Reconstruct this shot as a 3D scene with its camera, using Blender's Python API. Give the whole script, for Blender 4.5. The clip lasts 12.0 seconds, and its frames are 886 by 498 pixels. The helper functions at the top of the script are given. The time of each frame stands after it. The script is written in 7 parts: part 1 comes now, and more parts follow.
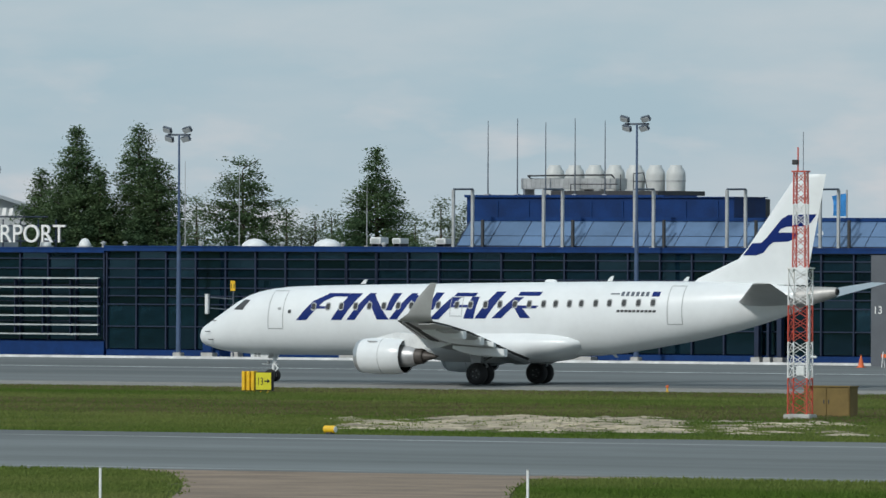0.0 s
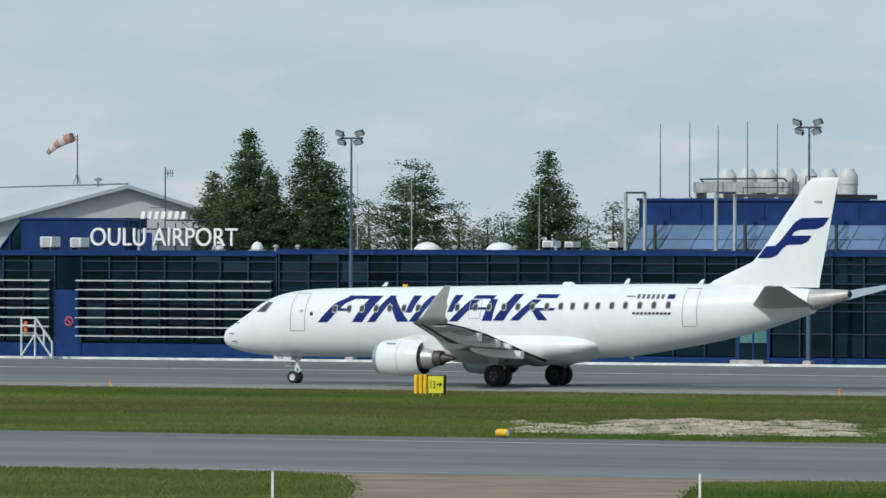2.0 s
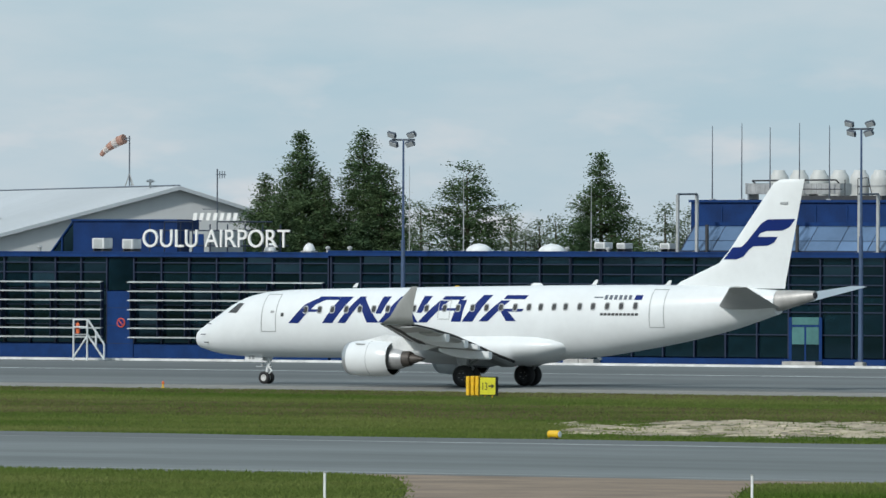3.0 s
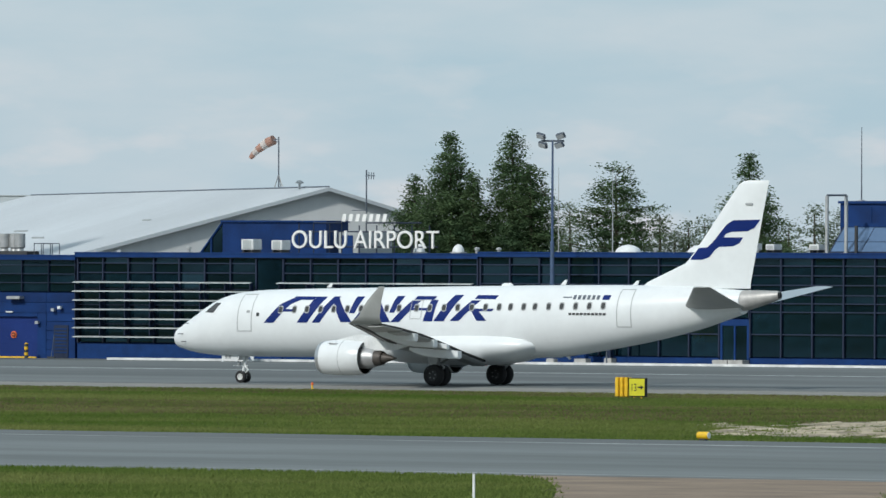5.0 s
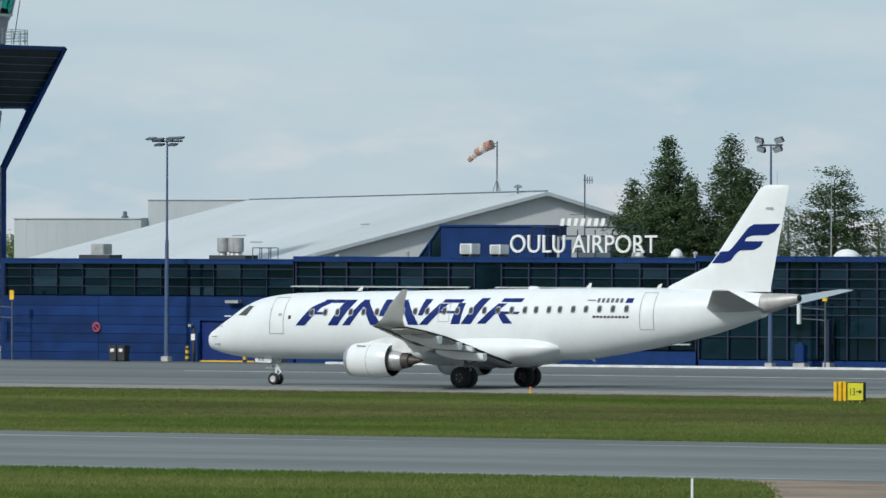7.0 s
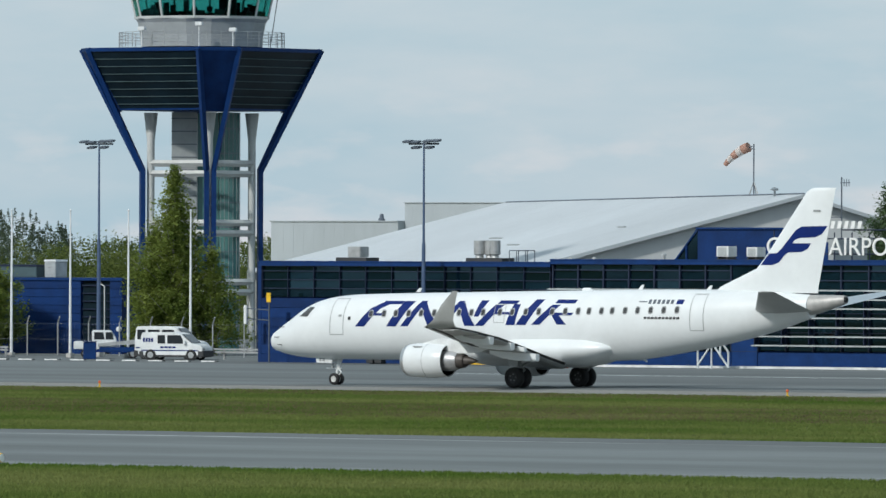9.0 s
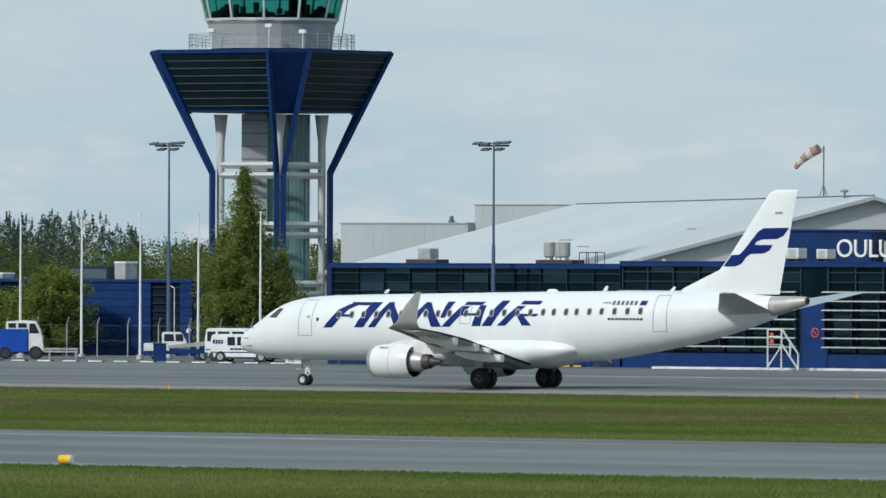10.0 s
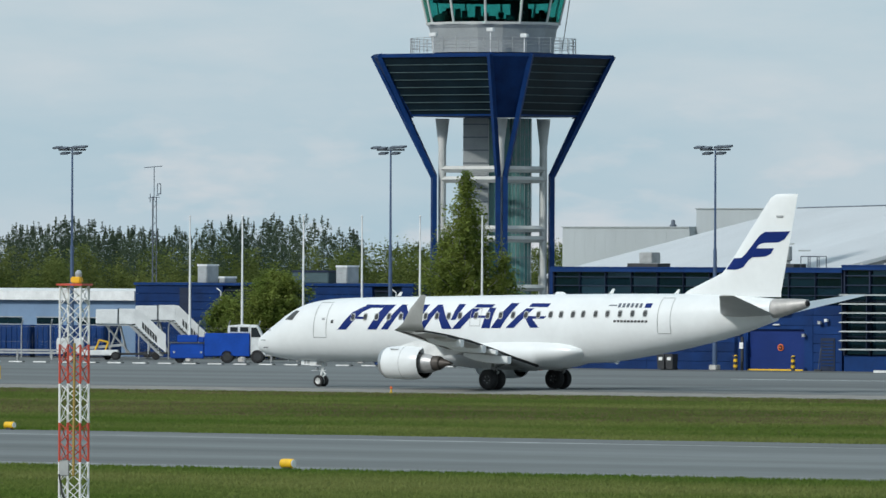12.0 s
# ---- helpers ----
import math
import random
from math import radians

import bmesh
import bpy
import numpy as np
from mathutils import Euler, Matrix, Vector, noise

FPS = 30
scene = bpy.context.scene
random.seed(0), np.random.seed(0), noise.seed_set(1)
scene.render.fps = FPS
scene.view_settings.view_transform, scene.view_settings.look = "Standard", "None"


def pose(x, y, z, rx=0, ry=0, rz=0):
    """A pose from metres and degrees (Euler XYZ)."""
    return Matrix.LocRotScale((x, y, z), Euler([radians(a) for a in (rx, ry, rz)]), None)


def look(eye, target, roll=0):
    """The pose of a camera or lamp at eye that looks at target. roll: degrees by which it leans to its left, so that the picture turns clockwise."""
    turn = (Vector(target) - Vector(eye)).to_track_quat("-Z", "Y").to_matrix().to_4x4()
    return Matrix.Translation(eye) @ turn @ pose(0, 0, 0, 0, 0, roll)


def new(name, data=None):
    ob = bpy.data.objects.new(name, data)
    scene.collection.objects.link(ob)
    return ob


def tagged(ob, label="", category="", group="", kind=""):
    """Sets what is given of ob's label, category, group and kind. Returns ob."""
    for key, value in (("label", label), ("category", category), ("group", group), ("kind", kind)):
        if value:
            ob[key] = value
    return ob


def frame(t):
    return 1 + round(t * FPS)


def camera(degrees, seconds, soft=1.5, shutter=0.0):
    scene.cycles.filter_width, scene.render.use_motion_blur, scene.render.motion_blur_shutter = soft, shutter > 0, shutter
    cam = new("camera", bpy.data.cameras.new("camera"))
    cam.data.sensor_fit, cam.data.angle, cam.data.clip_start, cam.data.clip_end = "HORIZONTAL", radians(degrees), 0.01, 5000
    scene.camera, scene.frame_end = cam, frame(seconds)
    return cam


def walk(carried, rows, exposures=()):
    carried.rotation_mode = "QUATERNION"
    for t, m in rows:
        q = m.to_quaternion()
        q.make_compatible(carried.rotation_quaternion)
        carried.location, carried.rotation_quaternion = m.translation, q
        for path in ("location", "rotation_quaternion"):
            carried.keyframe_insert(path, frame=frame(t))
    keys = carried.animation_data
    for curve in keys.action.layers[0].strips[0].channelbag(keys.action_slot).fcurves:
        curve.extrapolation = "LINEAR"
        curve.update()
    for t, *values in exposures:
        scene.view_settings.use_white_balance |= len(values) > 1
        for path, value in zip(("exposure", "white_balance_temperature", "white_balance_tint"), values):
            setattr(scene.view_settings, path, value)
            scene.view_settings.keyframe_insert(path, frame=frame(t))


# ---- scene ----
# camera: fixed on its stand, panning after the aircraft; rows of seconds, bearing and tilt in degrees
EYE = (0.0, 0.0, 7.0)
LEAN = 0.2
PATH = [(0, -30.2336, -0.0333), (0.5, -30.4400, -0.0290), (1, -30.7568, -0.0251), (1.5, -31.0185, -0.0213), (2, -31.2355, -0.0169), (2.5, -31.3921, -0.0171), (3, -31.5380, -0.0090), (3.2, -31.5881, -0.0082), (5, -32.4054, -0.0055), (5.5, -32.6711, 0.0036), (6, -32.9000, 0.0026), (6.5, -33.2666, 0.0064), (6.7, -33.4328, 0.0107), (8.3, -34.6513, 0.0216), (8.5, -34.7994, 0.0234), (9, -35.1683, 0.0257), (9.5, -35.4234, 0.0352), (10, -35.5747, 0.0353), (10.5, -35.8365, 0.0471), (11, -36.2615, 0.0510), (11.5, -36.6670, 0.0547), (12, -36.8633, 0.0540)]


def aim(bearing, tilt):
    b, e = radians(bearing), radians(tilt)
    return look(EYE, (500 * math.sin(b), 500 * math.cos(b), EYE[2] + 500 * math.tan(e)), LEAN)


cam = camera(5.15, 12.0, soft=1.5)
walk(cam, [(t, aim(b, e)) for t, b, e in PATH], [(0.0, -0.12), (1.2, -0.02), (2.5, 0.06), (12.0, 0.06)])

# ---- light ----
SUN_EL, SUN_AZ = 36.0, 192.0
world = bpy.data.worlds.new("sky")
scene.world = world
world.use_nodes = True
wn, wl = world.node_tree.nodes, world.node_tree.links
wn.clear()
w_out = wn.new("ShaderNodeOutputWorld")
w_sky = wn.new("ShaderNodeTexSky")
w_sky.sky_type = "NISHITA"
w_sky.sun_disc = False
w_sky.sun_elevation = radians(SUN_EL)
w_sky.sun_rotation = radians(SUN_AZ)
w_skybg = wn.new("ShaderNodeBackground")
w_skybg.inputs[1].default_value = 0.07
w_co = wn.new("ShaderNodeTexCoord")
w_map = wn.new("ShaderNodeMapping")
w_map.inputs["Scale"].default_value = (9, 9, 34)
w_noise = wn.new("ShaderNodeTexNoise")
w_noise.inputs["Scale"].default_value = 1.6
w_noise.inputs["Detail"].default_value = 7
w_noise.inputs["Roughness"].default_value = 0.55
w_ramp = wn.new("ShaderNodeValToRGB")
w_ramp.color_ramp.elements[0].position = 0.40
w_ramp.color_ramp.elements[0].color = (0.430, 0.590, 0.690, 1)
w_ramp.color_ramp.elements[1].position = 0.72
w_ramp.color_ramp.elements[1].color = (0.625, 0.690, 0.745, 1)
w_cloud = wn.new("ShaderNodeBackground")
w_cloud.inputs[1].default_value = 1.0
w_mix = wn.new("ShaderNodeMixShader")
w_mix.inputs[0].default_value = 0.86
wl.new(w_sky.outputs[0], w_skybg.inputs[0])
wl.new(w_co.outputs["Generated"], w_map.inputs[0])
wl.new(w_map.outputs[0], w_noise.inputs["Vector"])
w_map2 = wn.new("ShaderNodeMapping")
w_map2.inputs["Scale"].default_value = (36, 36, 130)
w_noise2 = wn.new("ShaderNodeTexNoise")
w_noise2.inputs["Scale"].default_value = 1.5
w_noise2.inputs["Detail"].default_value = 5
w_both = wn.new("ShaderNodeMix")
w_both.inputs["Factor"].default_value = 0.30
wl.new(w_co.outputs["Generated"], w_map2.inputs[0])
wl.new(w_map2.outputs[0], w_noise2.inputs["Vector"])
wl.new(w_noise.outputs["Fac"], w_both.inputs["A"])
wl.new(w_noise2.outputs["Fac"], w_both.inputs["B"])
wl.new(w_both.outputs["Result"], w_ramp.inputs[0])
w_map3 = wn.new("ShaderNodeMapping")
w_map3.inputs["Scale"].default_value = (75, 75, 210)
w_noise3 = wn.new("ShaderNodeTexNoise")
w_noise3.inputs["Scale"].default_value = 1.0
w_noise3.inputs["Detail"].default_value = 6
w_puff = wn.new("ShaderNodeValToRGB")
w_puff.color_ramp.elements[0].position = 0.52
w_puff.color_ramp.elements[0].color = (0, 0, 0, 1)
w_puff.color_ramp.elements[1].position = 0.72
w_puff.color_ramp.elements[1].color = (0.75, 0.75, 0.75, 1)
w_xyz = wn.new("ShaderNodeSeparateXYZ")
w_low = wn.new("ShaderNodeMapRange")
w_low.inputs["From Min"].default_value, w_low.inputs["From Max"].default_value = 0.006, 0.022
w_low.inputs["To Min"].default_value, w_low.inputs["To Max"].default_value = 1.0, 0.12
w_amount = wn.new("ShaderNodeMath")
w_amount.operation = "MULTIPLY"
w_tint = wn.new("ShaderNodeMix")
w_tint.data_type = "RGBA"
w_tint.inputs["B"].default_value = (0.735, 0.735, 0.765, 1)
wl.new(w_co.outputs["Generated"], w_map3.inputs[0])
wl.new(w_map3.outputs[0], w_noise3.inputs["Vector"])
wl.new(w_noise3.outputs["Fac"], w_puff.inputs[0])
wl.new(w_co.outputs["Generated"], w_xyz.inputs[0])
wl.new(w_xyz.outputs["Z"], w_low.inputs["Value"])
wl.new(w_puff.outputs[0], w_amount.inputs[0])
wl.new(w_low.outputs[0], w_amount.inputs[1])
wl.new(w_amount.outputs[0], w_tint.inputs["Factor"])
wl.new(w_ramp.outputs[0], w_tint.inputs["A"])
wl.new(w_tint.outputs["Result"], w_cloud.inputs[0])
wl.new(w_skybg.outputs[0], w_mix.inputs[1])
wl.new(w_cloud.outputs[0], w_mix.inputs[2])
wl.new(w_mix.outputs[0], w_out.inputs[0])

sun_data = bpy.data.lights.new("sun", "SUN")
sun_data.energy = 2.55
sun_data.angle = radians(4)
sun_data.color = (0.98, 0.965, 0.92)
sun = new("sun", sun_data)
_e, _a = radians(SUN_EL), radians(SUN_AZ)
sun.matrix_world = look((300 * math.cos(_e) * math.sin(_a), 300 * math.cos(_e) * math.cos(_a), 300 * math.sin(_e)), (0, 0, 0))


# ---- materials ----
def mat(name, col, rough=0.5, metal=0.0, var=0.15, scale=4.0, bump=0.0, fine=40.0, stretch=(1, 1, 1), col2=None, island=0.0, per_object=0.0, spec=0.5, lo=0.35, hi=0.65):
    m = bpy.data.materials.new(name)
    m.use_nodes = True
    nt = m.node_tree
    n, l = nt.nodes, nt.links
    bsdf = n["Principled BSDF"]
    bsdf.inputs["Roughness"].default_value = rough
    bsdf.inputs["Metallic"].default_value = metal
    bsdf.inputs["Specular IOR Level"].default_value = spec
    co = n.new("ShaderNodeTexCoord")
    mp = n.new("ShaderNodeMapping")
    mp.inputs["Scale"].default_value = stretch
    l.new(co.outputs["Object"], mp.inputs[0])
    big = n.new("ShaderNodeTexNoise")
    big.inputs["Scale"].default_value = scale
    big.inputs["Detail"].default_value = 6
    small = n.new("ShaderNodeTexNoise")
    small.inputs["Scale"].default_value = fine
    small.inputs["Detail"].default_value = 4
    l.new(mp.outputs[0], big.inputs["Vector"])
    l.new(mp.outputs[0], small.inputs["Vector"])
    ramp = n.new("ShaderNodeValToRGB")
    a = tuple(c * (1 - var) for c in col)
    b = col2 if col2 else tuple(min(1, c * (1 + var)) for c in col)
    ramp.color_ramp.elements[0].position, ramp.color_ramp.elements[0].color = lo, (*a, 1)
    ramp.color_ramp.elements[1].position, ramp.color_ramp.elements[1].color = hi, (*b, 1)
    l.new(big.outputs["Fac"], ramp.inputs[0])
    grain = n.new("ShaderNodeMix")
    grain.data_type, grain.blend_type = "RGBA", "MULTIPLY"
    grain.inputs["Factor"].default_value = min(1, var * 1.5)
    l.new(ramp.outputs[0], grain.inputs["A"])
    gr = n.new("ShaderNodeValToRGB")
    gr.color_ramp.elements[0].position, gr.color_ramp.elements[0].color = 0.3, (0.5, 0.5, 0.5, 1)
    gr.color_ramp.elements[1].position, gr.color_ramp.elements[1].color = 0.6, (1, 1, 1, 1)
    l.new(small.outputs["Fac"], gr.inputs[0])
    l.new(gr.outputs[0], grain.inputs["B"])
    last = grain.outputs["Result"]
    if island or per_object:
        src = n.new("ShaderNodeNewGeometry").outputs["Random Per Island"] if island else n.new("ShaderNodeObjectInfo").outputs["Random"]
        amt = island or per_object
        mr = n.new("ShaderNodeMapRange")
        mr.inputs["To Min"].default_value, mr.inputs["To Max"].default_value = 1 - amt, 1 + amt
        l.new(src, mr.inputs["Value"])
        hsv = n.new("ShaderNodeHueSaturation")
        l.new(mr.outputs[0], hsv.inputs["Value"])
        l.new(last, hsv.inputs["Color"])
        last = hsv.outputs[0]
    l.new(last, bsdf.inputs["Base Color"])
    if bump:
        bp = n.new("ShaderNodeBump")
        bp.inputs["Strength"].default_value = bump
        bp.inputs["Distance"].default_value = 0.02
        l.new(small.outputs["Fac"], bp.inputs["Height"])
        l.new(bp.outputs[0], bsdf.inputs["Normal"])
    return m


def leafy_mat(m, amount):
    """Lets light through thin leaves and blades."""
    n, l = m.node_tree.nodes, m.node_tree.links
    bsdf, out = n["Principled BSDF"], n["Material Output"]
    tr = n.new("ShaderNodeBsdfTranslucent")
    mx = n.new("ShaderNodeMixShader")
    mx.inputs[0].default_value = amount
    l.new(bsdf.inputs["Base Color"].links[0].from_socket, tr.inputs["Color"])
    l.new(bsdf.outputs[0], mx.inputs[1])
    l.new(tr.outputs[0], mx.inputs[2])
    l.new(mx.outputs[0], out.inputs["Surface"])
    return m


M = {}
M["grass"] = mat("grass", (0.070, 0.106, 0.026), 0.95, var=0.25, scale=0.09, fine=1.2, stretch=(0.5, 1, 1), col2=(0.118, 0.122, 0.044), spec=0.03)
M["blades"] = mat("grass_blades", (0.145, 0.240, 0.044), 0.95, var=0.25, scale=0.06, fine=3, col2=(0.235, 0.262, 0.085), island=0.14, spec=0.03, stretch=(0.6, 1, 1))
M["runway"] = mat("runway_asphalt", (0.152, 0.167, 0.166), 0.85, var=0.2, scale=0.12, fine=2.0, stretch=(0.15, 1, 1), spec=0.2)
M["taxi"] = mat("taxiway_asphalt", (0.144, 0.157, 0.157), 0.85, var=0.2, scale=0.10, fine=2.0, stretch=(0.12, 1, 1), spec=0.2)
M["shoulder"] = mat("gravel_shoulder", (0.225, 0.218, 0.198), 0.95, var=0.2, scale=0.6, fine=6)
M["sand"] = mat("pale_sand", (0.37, 0.315, 0.225), 0.95, var=0.3, scale=0.5, fine=5, island=0.25)
M["dirt"] = mat("dirt_track", (0.225, 0.165, 0.115), 0.95, var=0.22, scale=0.35, fine=5, bump=0.3)
M["line"] = mat("worn_white_paint", (0.52, 0.55, 0.56), 0.8, var=0.3, scale=0.5, fine=3, stretch=(0.3, 1, 1))
M["kerb"] = mat("white_kerb_paint", (0.68, 0.69, 0.68), 0.8, var=0.2, scale=0.8, fine=4)
M["navy"] = mat("navy_panel", (0.004, 0.028, 0.118), 0.55, var=0.2, scale=0.7, fine=8, per_object=0.16, spec=0.2)
M["navy_trim"] = mat("navy_trim", (0.005, 0.034, 0.138), 0.5, var=0.14, scale=1.2, fine=12, spec=0.2)
M["garage"] = mat("violet_blue_door", (0.010, 0.030, 0.150), 0.5, var=0.1, scale=0.5, fine=8, spec=0.2)
M["mullion"] = mat("dark_blue_frame", (0.007, 0.016, 0.045), 0.45, var=0.12, scale=2, fine=12)
M["glass"] = mat("dark_facade_glass", (0.003, 0.014, 0.024), 0.04, var=0.5, scale=0.35, fine=2.5, per_object=0.5, spec=0.5, col2=(0.006, 0.021, 0.032))
M["glass"].node_tree.nodes["Principled BSDF"].inputs["IOR"].default_value = 1.68
M["glass"].node_tree.nodes["Principled BSDF"].inputs["Specular Tint"].default_value = (0.42, 0.78, 1.0, 1)
M["skyglass"] = mat("blue_sloped_glass", (0.10, 0.17, 0.29), 0.12, var=0.10, scale=0.3, fine=3, per_object=0.12)
M["louver"] = mat("aluminium_louver", (0.42, 0.45, 0.45), 0.5, 0.1, var=0.15, scale=1.5, fine=20)
M["white"] = mat("white_aircraft_paint", (0.73, 0.755, 0.76), 0.30, var=0.035, scale=0.5, fine=3)
M["white_plain"] = mat("white_paint", (0.72, 0.74, 0.74), 0.5, var=0.10, scale=1.5, fine=12)
M["livery"] = mat("blue_livery_paint", (0.005, 0.020, 0.135), 0.45, var=0.06, scale=1, fine=6, spec=0.15)
M["pane"] = mat("cabin_window", (0.055, 0.055, 0.055), 0.12, var=0.1, scale=2, fine=10)
M["seam"] = mat("panel_seam_grey", (0.33, 0.345, 0.35), 0.5, var=0.1, scale=3, fine=20)
M["alu"] = mat("bare_metal", (0.60, 0.61, 0.61), 0.32, 0.85, var=0.10, scale=2, fine=15)
M["hot"] = mat("heat_stained_metal", (0.085, 0.075, 0.068), 0.55, 0.3, var=0.2, scale=4, fine=20)
M["dark"] = mat("dark_grey", (0.035, 0.037, 0.04), 0.6, var=0.2, scale=3, fine=20)
M["rubber"] = mat("black_rubber", (0.018, 0.018, 0.019), 0.8, var=0.2, scale=4, fine=30)
M["grey"] = mat("mid_grey_paint", (0.36, 0.375, 0.38), 0.5, var=0.10, scale=1.5, fine=12)
M["wing"] = mat("pale_wing_skin", (0.37, 0.38, 0.38), 0.4, var=0.06, scale=0.8, fine=6)
M["roofmetal"] = mat("grey_sheet_roof", (0.50, 0.53, 0.55), 0.55, var=0.08, scale=0.05, fine=0.7, stretch=(1, 0.3, 1))
M["hangar_wall"] = mat("grey_sheet_wall", (0.53, 0.545, 0.55), 0.6, var=0.06, scale=0.2, fine=1.5, stretch=(1, 1, 0.2))
M["hangar_light"] = mat("pale_sheet_wall", (0.40, 0.44, 0.465), 0.6, var=0.06, scale=0.2, fine=1.5, stretch=(1, 1, 0.2))
M["galv"] = mat("galvanised_steel", (0.45, 0.46, 0.46), 0.45, 0.5, var=0.15, scale=2, fine=15)
M["steel_dark"] = mat("dark_painted_steel", (0.10, 0.12, 0.15), 0.5, 0.2, var=0.15, scale=2, fine=15)
M["mast_blue"] = mat("blue_grey_mast_paint", (0.060, 0.100, 0.185), 0.5, var=0.12, scale=2, fine=15)
M["yellow"] = mat("signal_yellow", (0.78, 0.47, 0.015), 0.5, var=0.12, scale=3, fine=20)
M["sign_yellow"] = mat("sign_face_yellow", (0.60, 0.56, 0.02), 0.5, var=0.08, scale=3, fine=20)
M["black"] = mat("matt_black", (0.012, 0.012, 0.012), 0.7, var=0.1)
M["red"] = mat("signal_red", (0.54, 0.075, 0.045), 0.5, var=0.15, scale=2, fine=12)
M["mast_white"] = mat("mast_white", (0.78, 0.78, 0.78), 0.5, var=0.08, scale=2, fine=12)
M["orange"] = mat("orange", (0.70, 0.14, 0.04), 0.6, var=0.15, scale=3)
M["sock_orange"] = mat("faded_orange_cloth", (0.38, 0.215, 0.165), 0.9, var=0.15, scale=3)
M["sock_white"] = mat("dull_white_cloth", (0.55, 0.50, 0.47), 0.9, var=0.15, scale=3)
M["brown"] = mat("brown_cabinet_paint", (0.165, 0.110, 0.030), 0.7, var=0.12, scale=1.5, fine=10)
M["bark"] = mat("bark", (0.085, 0.066, 0.05), 0.95, var=0.3, scale=3, fine=20)
M["birchbark"] = mat("birch_bark", (0.34, 0.33, 0.29), 0.9, var=0.4, scale=5, fine=20)
M["needles"] = mat("pine_needles", (0.084, 0.146, 0.078), 0.9, var=0.2, scale=0.35, fine=3, island=0.12, spec=0.03, col2=(0.128, 0.190, 0.088))
M["leaves"] = mat("spring_leaves", (0.185, 0.265, 0.060), 0.85, var=0.25, scale=0.5, fine=3, island=0.2, spec=0.05, col2=(0.28, 0.335, 0.085))
# distance haze is mixed into this foliage colour: lighter and bluer
M["forest"] = mat("far_conifers", (0.072, 0.108, 0.076), 0.9, var=0.25, scale=0.10, fine=0.6, island=0.15, spec=0.03, col2=(0.105, 0.142, 0.086))
M["forest_light"] = mat("far_birches", (0.165, 0.225, 0.062), 0.9, var=0.3, scale=0.10, fine=0.6, island=0.2, spec=0.03, col2=(0.20, 0.235, 0.075))
M["dry"] = mat("dry_grass", (0.185, 0.150, 0.085), 0.95, var=0.25, scale=0.15, fine=3, island=0.2, spec=0.03)
M["tower_louvre"] = mat("dark_tower_louvre", (0.006, 0.016, 0.024), 0.5, var=0.3, scale=0.4, fine=4, spec=0.12)
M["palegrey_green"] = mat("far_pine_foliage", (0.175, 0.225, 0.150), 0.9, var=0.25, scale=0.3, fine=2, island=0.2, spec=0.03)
M["cab_glass"] = mat("green_cab_glass", (0.17, 0.53, 0.49), 0.02, var=0.06, scale=0.5, fine=3)
cab_bsdf = M["cab_glass"].node_tree.nodes["Principled BSDF"]
cab_bsdf.inputs["Transmission Weight"].default_value = 1.0
cab_bsdf.inputs["IOR"].default_value = 1.08
M["shaft_glass"] = mat("green_shaft_glass", (0.075, 0.19, 0.185), 0.15, var=0.15, scale=0.4, fine=4)
M["tower_grey"] = mat("tower_grey_panel", (0.33, 0.355, 0.36), 0.5, var=0.08, scale=0.8, fine=8)
M["tail_metal"] = mat("dull_tail_metal", (0.42, 0.41, 0.395), 0.5, 0.3, var=0.12, scale=2, fine=10)
M["core"] = mat("grey_core_metal", (0.46, 0.465, 0.47), 0.42, 0.5, var=0.12, scale=2, fine=10)
M["conduit"] = mat("dull_yellow_conduit", (0.34, 0.23, 0.06), 0.6, var=0.15)
# near-black colour carries the shade under the wing's leading edge
M["slat"] = mat("shaded_slat_metal", (0.035, 0.036, 0.038), 0.4, 0.5, var=0.08, scale=1, fine=8)
M["rim"] = mat("pale_wheel_rim", (0.62, 0.62, 0.60), 0.4, 0.2, var=0.1)
M["tower_white"] = mat("tower_pale_steel", (0.56, 0.575, 0.56), 0.5, var=0.08, scale=0.8, fine=8)
M["lightblue"] = mat("light_blue_sheet", (0.16, 0.25, 0.38), 0.6, var=0.08, scale=0.3, fine=3)
M["truck_blue"] = mat("truck_blue", (0.006, 0.065, 0.38), 0.45, var=0.12, scale=1, fine=8, spec=0.3)
M["concrete"] = mat("pale_concrete", (0.45, 0.44, 0.42), 0.85, var=0.18, scale=2, fine=15)
M["black_glass"] = mat("vehicle_glass", (0.02, 0.025, 0.03), 0.08, var=0.1)
M["chrome"] = mat("light_alloy", (0.6, 0.6, 0.6), 0.3, 0.9, var=0.1)
M["lens"] = mat("lamp_glass", (0.40, 0.42, 0.43), 0.15, var=0.1)
M["sign_white"] = mat("white_sign_letter", (0.80, 0.80, 0.78), 0.4, var=0.05)
M["teal_grey"] = mat("teal_grey_sheet", (0.055, 0.095, 0.105), 0.5, var=0.12, scale=1, fine=8)
M["worn_line"] = mat("nearly_worn_line", (0.32, 0.335, 0.34), 0.85, var=0.5, scale=0.25, fine=3, stretch=(0.15, 1, 1), col2=(0.40, 0.42, 0.425))
M["porch_grey"] = mat("dark_grey_cladding", (0.095, 0.105, 0.12), 0.6, var=0.1, scale=0.8, fine=8)
M["flagblue"] = mat("bright_blue_cloth", (0.03, 0.22, 0.55), 0.8, var=0.2, scale=2)

for key in ("blades", "needles", "leaves", "forest", "forest_light", "dry", "palegrey_green"):
    leafy_mat(M[key], 0.4 if key == "needles" else 0.5)

